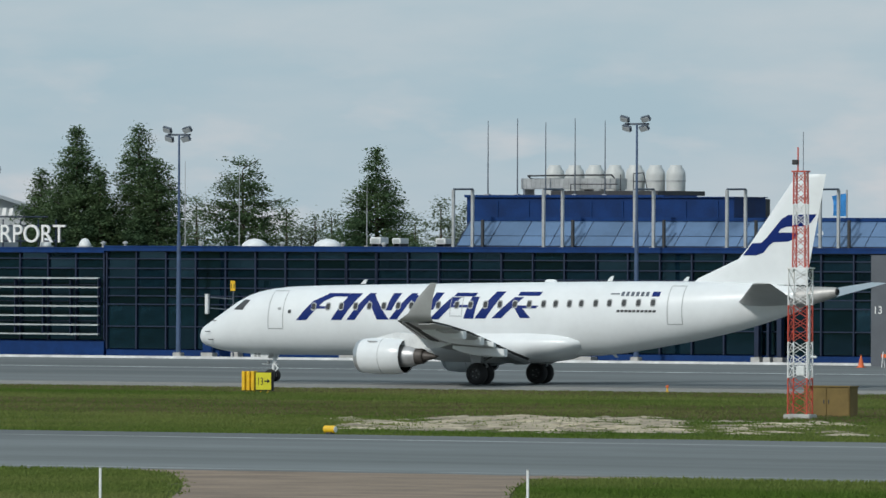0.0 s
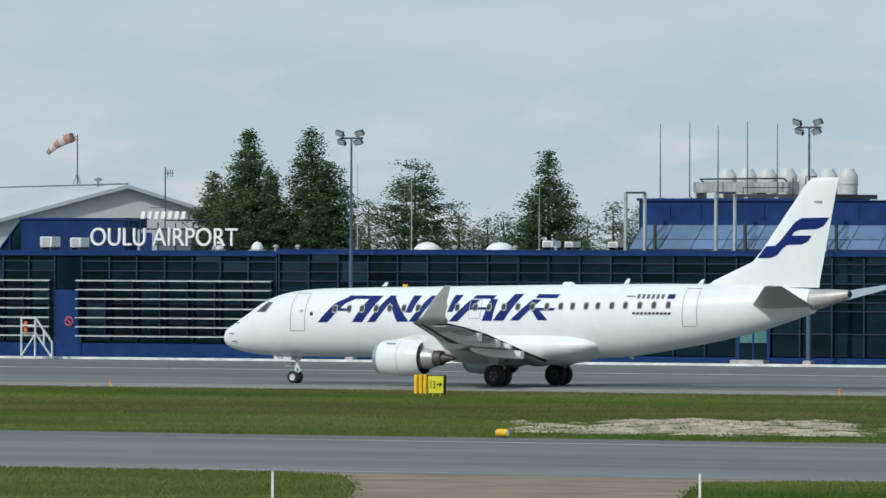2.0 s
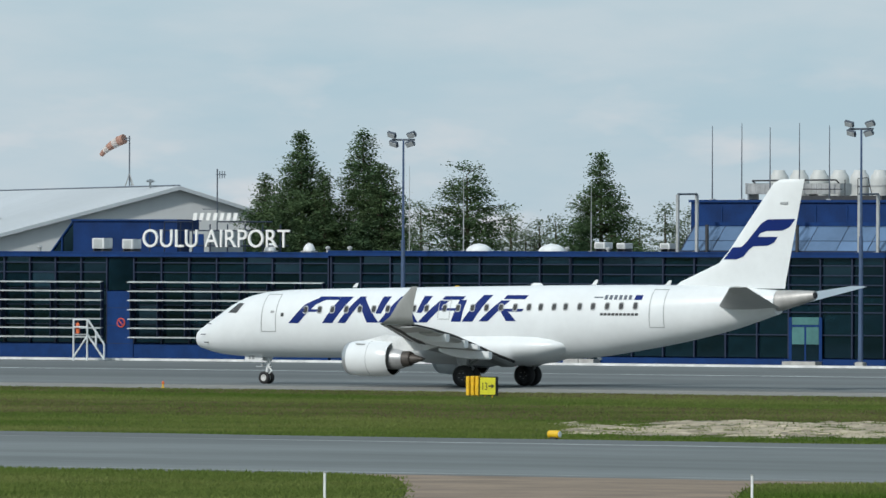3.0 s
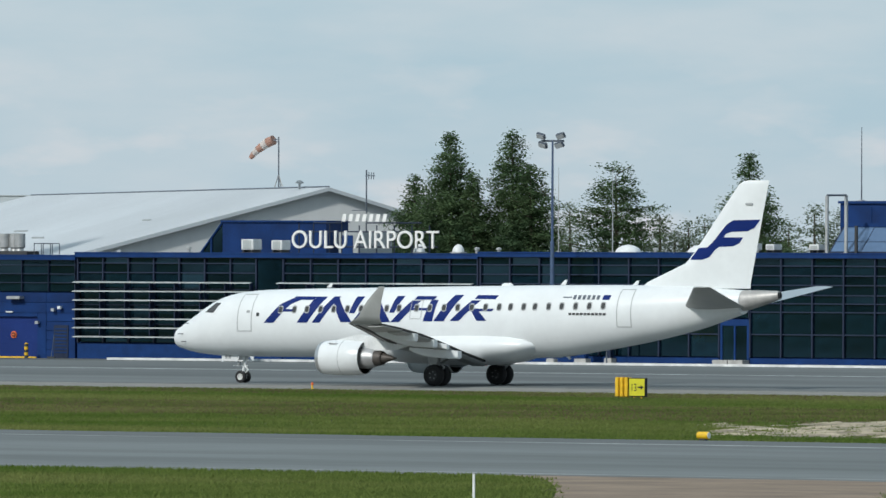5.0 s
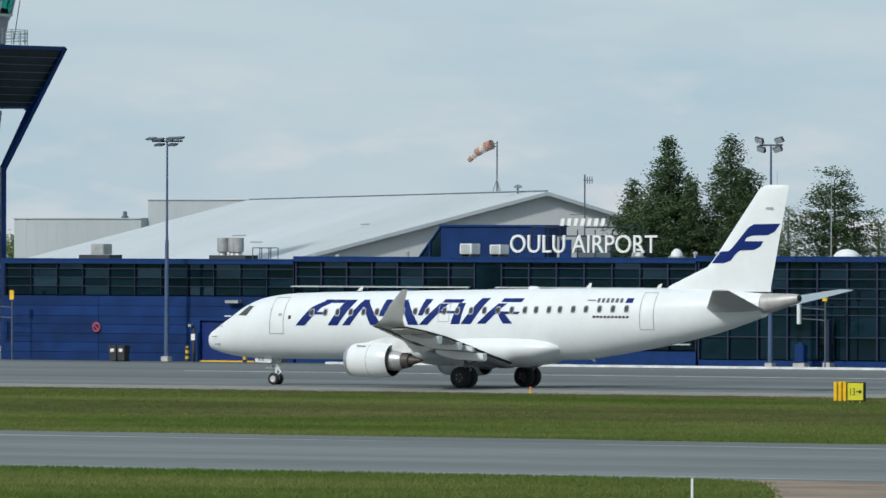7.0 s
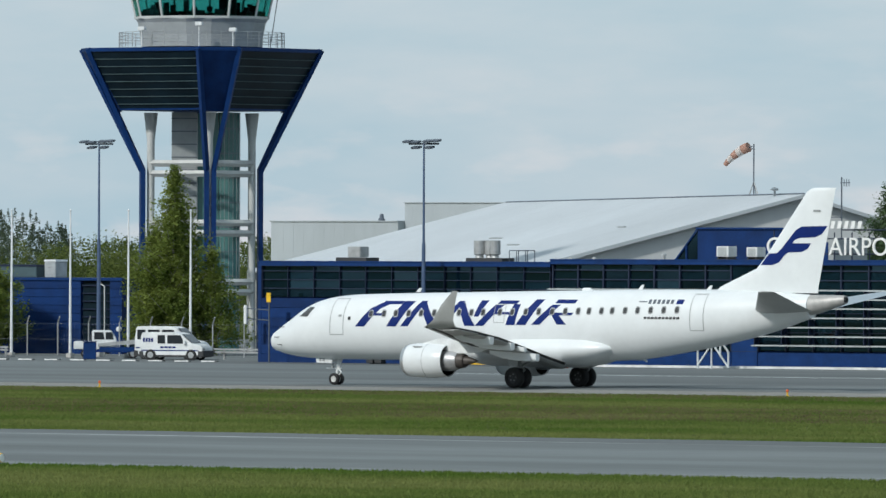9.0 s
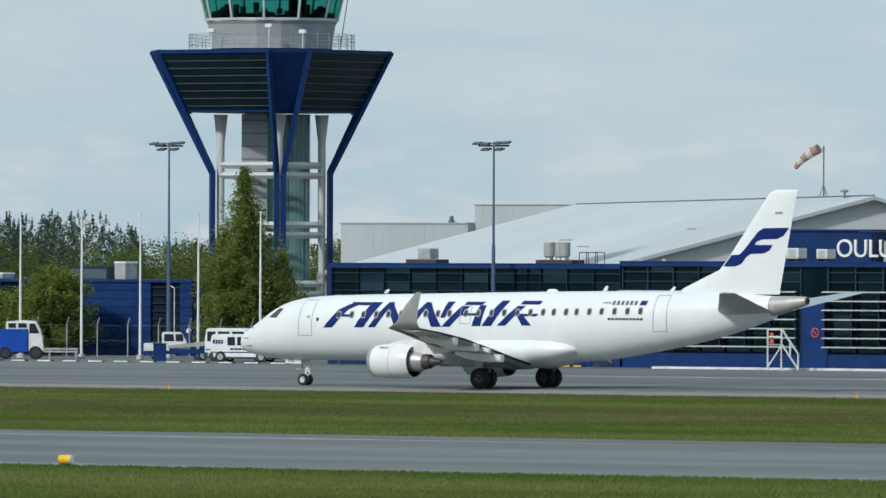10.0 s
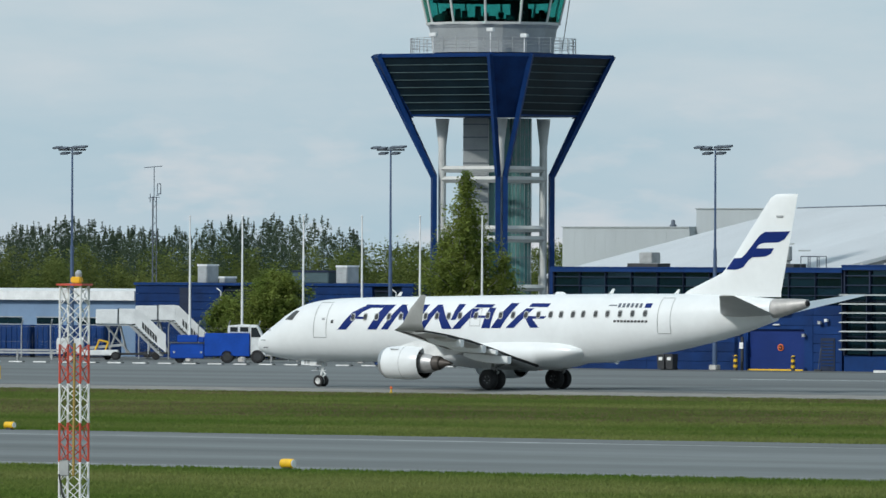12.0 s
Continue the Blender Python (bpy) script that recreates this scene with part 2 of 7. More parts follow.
# ---- building helpers ----
def base(name, x, y, z, label, category, group="", kind="", rz=0.0):
    ob = new(name)
    ob.empty_display_size = 0.2
    ob.matrix_world = pose(x, y, z, 0, 0, rz)
    return tagged(ob, label, category, group, kind)


def part(name, bm, material, parent=None, label="", smooth=False):
    me = bpy.data.meshes.new(name)
    if smooth:
        for f in bm.faces:
            f.smooth = True
        for e in bm.edges:
            if len(e.link_faces) == 2 and e.calc_face_angle(0) > 0.75:
                e.smooth = False
    bm.to_mesh(me)
    bm.free()
    me.materials.append(material)
    ob = new(name, me)
    if parent is not None:
        ob.parent = parent
    return tagged(ob, label)


def again(name, ob, parent, x, y, z, label=""):
    o = new(name, ob.data)
    o.parent = parent
    o.location = (x, y, z)
    return tagged(o, label)


def solid(name, verts, faces, material, parent=None, label="", smooth=False):
    me = bpy.data.meshes.new(name)
    me.from_pydata(verts, [], faces)
    me.materials.append(material)
    if smooth:
        me.shade_smooth()
    ob = new(name, me)
    if parent is not None:
        ob.parent = parent
    return tagged(ob, label)


def box(bm, x0, x1, y0, y1, z0, z1):
    v = [bm.verts.new(p) for p in ((x0, y0, z0), (x1, y0, z0), (x1, y1, z0), (x0, y1, z0), (x0, y0, z1), (x1, y0, z1), (x1, y1, z1), (x0, y1, z1))]
    for q in ((0, 3, 2, 1), (4, 5, 6, 7), (0, 1, 5, 4), (1, 2, 6, 5), (2, 3, 7, 6), (3, 0, 4, 7)):
        bm.faces.new([v[i] for i in q])


def boxes(*args):
    bm = bmesh.new()
    for a in args:
        box(bm, *a)
    return bm


def bevelled(size, *args):
    bm = boxes(*args)
    bmesh.ops.bevel(bm, geom=bm.edges[:], offset=size, segments=2, affect="EDGES")
    return bm


def rod(bm, p, q, r0, r1=None, seg=8):
    r1 = r0 if r1 is None else r1
    p, q = Vector(p), Vector(q)
    d = q - p
    m = Matrix.Translation((p + q) / 2) @ d.to_track_quat("Z", "Y").to_matrix().to_4x4()
    bmesh.ops.create_cone(bm, cap_ends=True, segments=seg, radius1=r0, radius2=max(r1, 1e-4), depth=d.length, matrix=m)


def rods(r, *pairs, seg=8):
    bm = bmesh.new()
    for p, q in pairs:
        rod(bm, p, q, r, seg=seg)
    return bm


def lathe(bm, profile, axis, at, seg=24, caps=True):
    """Turn (along, radius) pairs round an axis through at."""
    rings = []
    for d, r in profile:
        ring = []
        for i in range(seg):
            a = 2 * math.pi * i / seg
            c, s = r * math.cos(a), r * math.sin(a)
            o = {"x": (d, c, s), "y": (c, d, s), "z": (c, s, d)}[axis]
            ring.append(bm.verts.new((at[0] + o[0], at[1] + o[1], at[2] + o[2])))
        rings.append(ring)
    for a, b in zip(rings, rings[1:]):
        for i in range(seg):
            bm.faces.new((a[i], a[(i + 1) % seg], b[(i + 1) % seg], b[i]))
    for ring in (rings[0], rings[-1]) if caps else ():
        if (ring[0].co - ring[seg // 2].co).length > 0.002:
            bm.faces.new(ring)
    bmesh.ops.recalc_face_normals(bm, faces=bm.faces[:])
    return bm


def turned(profile, axis="z", at=(0, 0, 0), seg=24, caps=True):
    return lathe(bmesh.new(), profile, axis, at, seg, caps)


def loft(rings):
    bm = bmesh.new()
    vs = [[bm.verts.new(p) for p in r] for r in rings]
    n = len(vs[0])
    for a, b in zip(vs, vs[1:]):
        for i in range(n):
            bm.faces.new((a[i], a[(i + 1) % n], b[(i + 1) % n], b[i]))
    bm.faces.new(vs[0])
    bm.faces.new(vs[-1])
    bmesh.ops.recalc_face_normals(bm, faces=bm.faces[:])
    return bm


def prism(poly, axis, d0, d1):
    """A polygon given in the two other axes, thickened along axis from d0 to d1."""
    bm = bmesh.new()
    put = {"x": lambda u, v, d: (d, u, v), "y": lambda u, v, d: (u, d, v), "z": lambda u, v, d: (u, v, d)}[axis]
    a = [bm.verts.new(put(u, v, d0)) for u, v in poly]
    b = [bm.verts.new(put(u, v, d1)) for u, v in poly]
    bm.faces.new(a)
    bm.faces.new(b[::-1])
    n = len(poly)
    for i in range(n):
        bm.faces.new((a[i], b[i], b[(i + 1) % n], a[(i + 1) % n]))
    bmesh.ops.recalc_face_normals(bm, faces=bm.faces[:])
    return bm


def lettering(name, text, size, material, parent, x, y, z, depth=0.02, align="LEFT", sx=1.0, label=""):
    cu = bpy.data.curves.new(name, "FONT")
    cu.body, cu.size, cu.extrude, cu.align_x = text, size, depth, align
    tmp = bpy.data.objects.new(name, cu)
    scene.collection.objects.link(tmp)
    me = bpy.data.meshes.new_from_object(tmp.evaluated_get(bpy.context.evaluated_depsgraph_get()))
    bpy.data.objects.remove(tmp)
    me.transform(Matrix.Diagonal((sx, 1, 1, 1)))
    me.transform(pose(0, 0, 0, 90))
    me.materials.clear()
    me.materials.append(material)
    ob = new(name, me)
    ob.parent = parent
    ob.location = (x, y, z)
    return tagged(ob, label)


# ---- ground ----
RNG = random.Random(7)
ground = solid("ground", [(-4500, -3000, 0), (4500, -3000, 0), (4500, 6000, 0), (-4500, 6000, 0)], [(0, 1, 2, 3)], M["grass"])
tagged(ground, "worn green and brown spring grass field", "grass", kind="structure")


def strip(name, x0, x1, y0, y1, z, material, label, category, wob=0.0, step=4.0):
    """A paved strip with a slightly uneven border."""
    n = max(1, int((x1 - x0) / step))
    vs, fs = [], []
    r = random.Random(name)
    for i in range(n + 1):
        x = x0 + (x1 - x0) * i / n
        vs += [(x, y0 + r.uniform(-wob, wob), z), (x, y1 + r.uniform(-wob, wob), z), (x, y1 + wob, -0.2), (x, y0 - wob, -0.2)]
    for i in range(n):
        a, b = 4 * i, 4 * i + 4
        fs += [(a, b, b + 1, a + 1), (a + 3, b + 3, b, a), (a + 1, b + 1, b + 2, a + 2)]
    return tagged(solid(name, vs, fs, material), label, category, kind="structure")


strip("runway", -900, 500, 257.3, 307.6, 0.030, M["runway"], "weathered grey asphalt runway with worn edge lines", "runway", 0.35, 2.5)
strip("apron", -900, 500, 418.3, 640.0, 0.030, M["taxi"], "grey asphalt taxiway and apron before the terminal", "apron", 0.2)
strip("shoulder_far", -900, 500, 405.5, 419.0, 0.016, M["shoulder"], "pale gravel shoulder beside the taxiway", "shoulder", 0.7, 3)
strip("runway_line_far", -900, 500, 300.0, 300.7, 0.036, M["worn_line"], "worn white runway edge line", "line", 0.05)
strip("runway_line_near", -900, 500, 258.7, 259.1, 0.036, M["worn_line"], "worn white runway edge line", "line", 0.19)
kerb = tagged(solid("kerb", *(lambda vs: (vs, [(0, 1, 2, 3), (7, 6, 5, 4), (0, 4, 5, 1), (1, 5, 6, 2), (2, 6, 7, 3), (3, 7, 4, 0)]))([(-343.4, 502.3, 0.02), (-240, 502.3, 0.02), (-240, 502.3, 0.17), (-343.4, 502.3, 0.17), (-343.4, 502.9, 0.02), (-240, 502.9, 0.02), (-240, 502.9, 0.17), (-343.4, 502.9, 0.17)]), M["kerb"]), "white painted kerb along the terminal", "kerb", kind="structure")
strip("apron_line_taxi", -330, -236, 468.0, 468.5, 0.036, M["line"], "thin faded white apron line", "line", 0.08)
for k in range(34):
    x = -444 + k * 2.1
    strip("kerb_%d" % k, x, x + 1.1, 505.0, 505.4, 0.10, M["kerb"], "white painted kerb stone at the apron edge", "kerb", 0.02, 0.5)

# dirt track that crosses the near verge
DIRT_L = [(200, -124.5), (214, -133.0), (229.1, -142.1), (236.6, -146.4), (243.3, -150.5), (249.0, -154.2), (254.0, -157.6), (257.4, -161.5)]
DIRT_R = [(200, -115.0), (214, -123.0), (230.7, -132.4), (238.0, -136.5), (245.9, -140.8), (253.2, -144.6), (257.4, -141.5)]
dirt_edge = [(x, y) for y, x in DIRT_L] + [(x, y) for y, x in DIRT_R[::-1]]
bm = bmesh.new()
bm.faces.new([bm.verts.new((x, y, 0.02)) for x, y in dirt_edge])
dirt = part("dirt_track", bm, M["dirt"])
tagged(dirt, "bare brown dirt track meeting the runway", "track", kind="structure")

# pale sand patches in the verge
vs, fs = [], []
for k in range(230):
    u = RNG.random()
    cy = RNG.choice([RNG.gauss(338, 4), RNG.gauss(330, 5), RNG.gauss(322, 2)])
    cx = (RNG.uniform(-193.0, -182.0) if RNG.random() < 0.62 else RNG.uniform(-197.6, -174.5)) - (cy - 330) * 0.55
    rx, ry = RNG.uniform(0.4, 2.0), RNG.uniform(0.25, 0.85)
    i0 = len(vs)
    n = 11
    vs.append((cx, cy, RNG.uniform(0.05, 0.11)))
    for i in range(n):
        a = 2 * math.pi * i / n
        f = RNG.uniform(0.55, 1.2)
        vs.append((cx + rx * f * math.cos(a), cy + ry * f * math.sin(a), 0.006))
    for i in range(n):
        fs.append((i0, i0 + 1 + i, i0 + 1 + (i + 1) % n))
sand = tagged(solid("sand_patches", vs, fs, M["sand"]), "pale spilled sand scattered over the grass verge", "sand", kind="stuff")


# ---- terminal ----
YF = 507.0
terminal = base("terminal_building", -312, YF, 0, "long low terminal of navy panels and dark glass", "terminal")
TX, TY = -312, YF


def t_part(name, boxlist, material, label=""):
    bm = bmesh.new()
    for x0, x1, y0, y1, z0, z1 in boxlist:
        box(bm, x0 - TX, x1 - TX, y0 - TY, y1 - TY, z0, z1)
    return part(name, bm, material, terminal, label)


SECT = [(-371.4, -348.9, 6.48), (-348.9, -319.2, 6.66), (-319.2, -240.0, 6.77)]
for x0, x1, top in SECT:
    t_part("wall", [(x0, x1, YF + 0.35, YF + 0.6, 0, top - 0.3)], M["navy"], "navy sheet wall behind the glazing")
    t_part("roof", [(x0, x1, YF + 0.0, YF + 38, top - 0.34, top - 0.06)], M["dark"], "dark flat roof")
    t_part("fascia", [(x0, x1, YF - 0.22, YF - 0.003, top - 0.30, top), (x0, x1, YF - 0.26, YF - 0.223, top - 0.06, top + 0.02)], M["navy_trim"], "navy roof edge")
t_part("end_wall", [(-371.65, -371.403, YF, YF + 38, 0, 6.46)], M["navy"])
t_part("back_wall", [(-371.4, -240.0, YF + 38.003, YF + 38.4, 0, 6.4)], M["navy"])

PANES = {}


def pane(x0, x1, z0, z1, yy=YF + 0.10):
    w, h = round(x1 - x0, 2), round(z1 - z0, 2)
    if (w, h) not in PANES:
        PANES[(w, h)] = part("pane", boxes((0, w, 0, 0.06, 0, h)), M["glass"], terminal)
        o = PANES[(w, h)]
    else:
        o = new("pane", PANES[(w, h)].data)
        o.parent = terminal
    o.location = (x0 - TX, yy - TY, z0)
    o.rotation_euler = (radians(RNG.gauss(0, 0.20)), 0, radians(RNG.gauss(0, 0.25)))
    return o


def glazing(x0, x1, n, levels, mull=0.10, bar=0.07):
    w = (x1 - x0) / n
    for i in range(n + 1):
        x = x0 + w * i
        t_part("mullion", [(x - mull / 2, x + mull / 2, YF - 0.06, YF + 0.2, levels[0], levels[-1])], M["mullion"])
    for z in levels[1:-1]:
        t_part("transom", [(x0, x1, YF - 0.03, YF + 0.17, z - bar / 2, z + bar / 2)], M["mullion"])
    for i in range(n):
        for za, zb in zip(levels, levels[1:]):
            pane(x0 + w * i + mull / 2 + 0.01, x0 + w * (i + 1) - mull / 2 - 0.01, za + bar / 2, zb - bar / 2)


# west wing: blue panels below, a band of dark glass above
glazing(-371.3, -349.0, 11, [4.18, 4.75, 5.3, 5.85, 6.18], mull=0.035, bar=0.05)
PJ = [0.02, 0.57, 1.18, 1.75, 2.33, 2.86, 3.51, 4.14]
for z0, z1 in zip(PJ, PJ[1:]):
    for xa, xb in ((-371.4, -364.0), (-364.0, -356.9), (-351.2, -349.0)):
        t_part("panel", [(xa + 0.012, xb - 0.012, YF + 0.0, YF + 0.34, z0 + 0.012, z1 - 0.012)], M["navy"])
    if z0 > 2.8:
        t_part("panel", [(-356.888, -351.212, YF + 0.0, YF + 0.34, z0 + 0.012, z1 - 0.012)], M["navy"])
t_part("garage_frame", [(-356.9, -356.15, YF - 0.02, YF + 0.3, 0, 2.85), (-351.85, -351.21, YF - 0.02, YF + 0.3, 0, 2.85), (-356.14, -351.86, YF - 0.02, YF + 0.3, 2.62, 2.85)], M["navy"])
for i in range(6):
    t_part("door_panel", [(-356.12, -351.88, YF + 0.16, YF + 0.28, 0.05 + 0.43 * i, 0.474 + 0.43 * i)], M["garage"], "blue sectional garage door")
for r, d0, d1, key in ((0.22, 0.10, 0.158, "orange"), (0.15, 0.06, 0.097, "black")):
    part("sign_disc", turned([(d0, r), (d1, r)], "y", (-353.75 - TX, 0, 1.48), 20), M[key], terminal)
t_part("sign_bar", [(-353.86, -353.64, YF + 0.03, YF + 0.057, 1.44, 1.52)], M["orange"])
for x, z in ((-356.75, 2.25), (-351.75, 2.2), (-350.55, 3.0), (-350.05, 3.15)):
    t_part("wall_camera", [(x - 0.05, x + 0.05, YF - 0.14, YF - 0.003, z, z + 0.10), (x - 0.10, x + 0.12, YF - 0.32, YF - 0.143, z - 0.04, z + 0.15)], M["galv"] if z < 3.1 else M["white_plain"])
t_part("lintel_lamp", [(-354.2, -353.7, YF - 0.12, YF - 0.023, 2.87, 2.95)], M["white_plain"])
t_part("threshold", [(-356.1, -351.9, YF - 0.12, YF - 0.03, 0.03, 0.12)], M["yellow"])
t_part("service_door", [(-350.6, -349.5, YF - 0.04, YF - 0.003, 0.05, 2.1)], M["mullion"], "dark slatted service door")
for i in range(8):
    t_part("slat", [(-350.5, -349.6, YF - 0.07, YF - 0.043, 0.35 + 0.21 * i, 0.43 + 0.21 * i)], M["navy_trim"])
t_part("lamp_bracket", [(-353.9, -352.9, YF - 0.5, YF - 0.003, 3.72, 3.9)], M["galv"])

# louvred middle
glazing(-348.8, -335.45, 7, [1.03, 2.2, 3.4, 4.4, 5.41, 6.0, 6.36])
glazing(-333.45, -319.3, 7, [1.03, 2.2, 3.4, 4.4, 5.41, 6.0, 6.36])
t_part("plinth", [(-348.8, -335.45, YF - 0.05, YF + 0.34, 0, 0.99), (-333.45, -319.3, YF - 0.05, YF + 0.34, 0, 0.99)], M["navy_trim"], "blue plinth")
t_part("door_bay", [(-335.4, -333.5, YF - 0.05, YF + 0.34, 0.0, 4.24)], M["navy_trim"], "tall blue door bay")
t_part("bay_window", [(-335.35, -333.55, YF + 0.02, YF + 0.1, 4.3, 6.3)], M["glass"])
for zz in (1.0, 2.1, 3.2):
    t_part("joint", [(-335.38, -333.52, YF - 0.056, YF - 0.052, zz, zz + 0.03)], M["mullion"])
for xa, xb in ((-348.85, -335.55), (-333.6, -319.4)):
    for z in (4.80, 4.24, 3.68, 3.10, 2.52, 1.96, 1.40):
        bm = prism([(YF - 0.60 - TY, z - 0.035), (YF - 0.58 - TY, z + 0.005), (YF - 0.34 - TY, z + 0.055), (YF - 0.30 - TY, z + 0.01)], "x", xa - TX, xb - TX)
        part("louver_slat", bm, M["louver"], terminal)
    for k in range(8):
        x = xa + 0.1 + (xb - xa - 0.2) * k / 7
        t_part("louver_arm", [(x - 0.03, x + 0.03, YF - 0.42, YF - 0.07, 1.3, 4.8)], M["mullion"])

# glass curtain wall
glazing(-319.1, -302.2, 8, [0.52, 1.9, 3.24, 3.75, 4.25, 4.85, 5.42, 6.0, 6.47])
glazing(-300.05, -242.0, 27, [0.52, 1.9, 3.24, 3.75, 4.25, 4.85, 5.42, 6.0, 6.47])
glazing(-302.15, -300.1, 1, [2.86, 3.24, 3.75, 4.25, 4.85, 5.42, 6.0, 6.47])
t_part("plinth", [(-319.1, -302.2, YF - 0.06, YF + 0.34, 0, 0.48), (-300.05, -242.0, YF - 0.06, YF + 0.34, 0, 0.48)], M["navy_trim"], "blue plinth")
t_part("door", [(-302.1, -301.95, YF - 0.06, YF + 0.1, 0.1, 2.8), (-300.25, -300.1, YF - 0.06, YF + 0.1, 0.1, 2.8), (-301.95, -300.25, YF - 0.06, YF + 0.1, 2.42, 2.8), (-301.16, -301.04, YF - 0.05, YF + 0.09, 0.1, 2.42)], M["navy_trim"], "double glass door in a blue frame")
t_part("door_leaf", [(-301.94, -301.17, YF + 0.0, YF + 0.05, 0.12, 2.4)], M["glass"])
t_part("door_leaf", [(-301.03, -300.26, YF + 0.0, YF + 0.05, 0.12, 2.4)], M["glass"])
t_part("doorstep", [(-302.15, -301.13, YF - 0.9, YF - 0.11, 0.03, 0.36), (-301.07, -300.05, YF - 0.9, YF - 0.11, 0.03, 0.36)], M["concrete"])
# double door with paler teal upper panes in the curtain wall
t_part("door_frame", [(-287.1, -286.9, YF - 0.10, YF - 0.063, 0.1, 2.95)], M["navy_trim"])
t_part("door_frame", [(-285.05, -284.85, YF - 0.10, YF - 0.063, 0.1, 2.95)], M["navy_trim"])
t_part("door_frame", [(-286.89, -285.06, YF - 0.10, YF - 0.063, 2.38, 2.5)], M["navy_trim"])
t_part("door_stile", [(-286.03, -285.92, YF - 0.10, YF - 0.066, 0.4, 2.37)], M["navy_trim"])
for x0, x1, z0, z1, key in ((-286.88, -286.04, 1.35, 2.37, "shaft_glass"), (-285.91, -285.07, 1.35, 2.37, "shaft_glass"), (-286.88, -285.07, 2.51, 2.95, "shaft_glass"), (-286.88, -286.04, 0.4, 1.34, "glass"), (-285.91, -285.07, 0.4, 1.34, "glass")):
    t_part("door_pane", [(x0, x1, YF - 0.095, YF - 0.07, z0, z1)], M[key])
t_part("doorstep", [(-287.1, -284.85, YF - 0.9, YF - 0.11, 0.03, 0.34)], M["concrete"])
for x, w, h in ((-273.95, 0.28, 2.9), (-273.2, 0.14, 2.9), (-272.45, 0.3, 2.9), (-309.6, 0.2, 3.0)):
    t_part("column", [(x - w / 2, x + w / 2, YF - 0.55, YF - 0.2, 0.4, h)], M["mullion"])
    t_part("column_foot", [(x - w / 2 - 0.15, x + w / 2 + 0.15, YF - 0.7, YF - 0.1, 0.03, 0.4)], M["concrete"])

# upper hall: sloped blue glazing below a navy plant storey
for i in range(17):
    x0 = -296.86 + 2.125 * i
    for j in range(2):
        ya, za, yb, zb = 511.0 + 0.66 * j, 6.86 + 0.60 * j, 511.0 + 0.66 * (j + 1) + 0.38 * j, 6.86 + 0.60 * (j + 1) + 0.33 * j
        xa, xb = x0 + 0.03, x0 + 2.095
        vs = [(xa - TX, ya + 0.02 - TY, za + 0.02), (xb - TX, ya + 0.02 - TY, za + 0.02), (xb - TX, yb - 0.02 - TY, zb - 0.02), (xa - TX, yb - 0.02 - TY, zb - 0.02)]
        vs += [(x, y + 0.05, z - 0.05) for x, y, z in vs]
        solid("roof_pane", vs, [(0, 1, 2, 3), (7, 6, 5, 4), (0, 4, 5, 1), (1, 5, 6, 2), (2, 6, 7, 3), (3, 7, 4, 0)], M["skyglass"], terminal)
solid("glazing_frame", [(x - TX, y - TY, z) for x, y, z in ((-296.95, 511, 6.84), (-260.7, 511, 6.84), (-260.7, 512.7, 8.37), (-296.95, 512.7, 8.37), (-296.95, 511, 6.5), (-260.7, 511, 6.5), (-260.7, 512.7, 6.5), (-296.95, 512.7, 6.5))],
      [(0, 1, 2, 3), (0, 4, 5, 1), (1, 5, 6, 2), (0, 3, 7, 4)], M["mullion"], terminal)
t_part("glazing_head", [(-297.05, -260.7, 512.60, 513.2, 8.36, 8.58)], M["navy_trim"], "navy beam above the sloped glazing")
t_part("hall_roof", [(-296.9, -260.7, 513.203, 523.9, 8.2, 8.5)], M["dark"])
t_part("hall_back", [(-296.9, -260.7, 521.8, 523.85, 6.5, 8.19)], M["navy"])
for x in (-294.95, -288.75, -282.55, -276.35, -270.15, -263.95):
    t_part("post", [(x - 0.075, x + 0.075, 510.72, 510.88, 6.6, 8.42)], M["dark"])
t_part("plant_storey", [(-303.7, -285.0, 524.0, 528.0, 6.6, 9.82)], M["navy"], "navy sheet plant storey")
t_part("plant_roof", [(-303.7, -289.0, 528.1, 536.0, 6.6, 9.80)], M["dark"])
t_part("plant_storey_edge", [(-303.8, -289.8, 523.85, 528.1, 9.822, 9.98), (-289.8, -284.9, 523.85, 528.1, 9.822, 9.88)], M["navy_trim"])
for k in range(8):
    x = -301.5 + 2.2 * k
    t_part("panel_rib", [(x - 0.03, x + 0.03, 523.95, 523.997, 7.0, 9.6)], M["navy_trim"])

# grey porch at the east end of the view
porch = base("grey_porch", -258.5, 500, 0, "grey clad gate porch with a dark opening", "porch")
part("wall", boxes((-4.5, -3.3, 0, 7, 0.03, 6.4), (3.5, 4.5, 0, 7, 0.03, 6.4), (-3.3, 3.5, 0, 7, 2.75, 6.4)), M["porch_grey"], porch)
part("window", boxes((-2.9, 3.2, -0.05, 0.3, 4.0, 5.8)), M["glass"], porch)
# solid dark block stands for the shade inside the porch
part("opening", boxes((-3.28, 3.48, 1.5, 6.9, 0.03, 2.74)), M["dark"], porch)
lettering("gate_number", "13", 0.62, M["sign_white"], porch, -4.35, -0.03, 3.05, 0.015, "LEFT", 1.0, "white gate number")


# ---- aircraft ----
PX, PY = -274.0, 422.8
plane = base("jet_airliner", PX, PY, 0.03, "white twin-engine regional jet with blue livery, taxiing", "airliner")
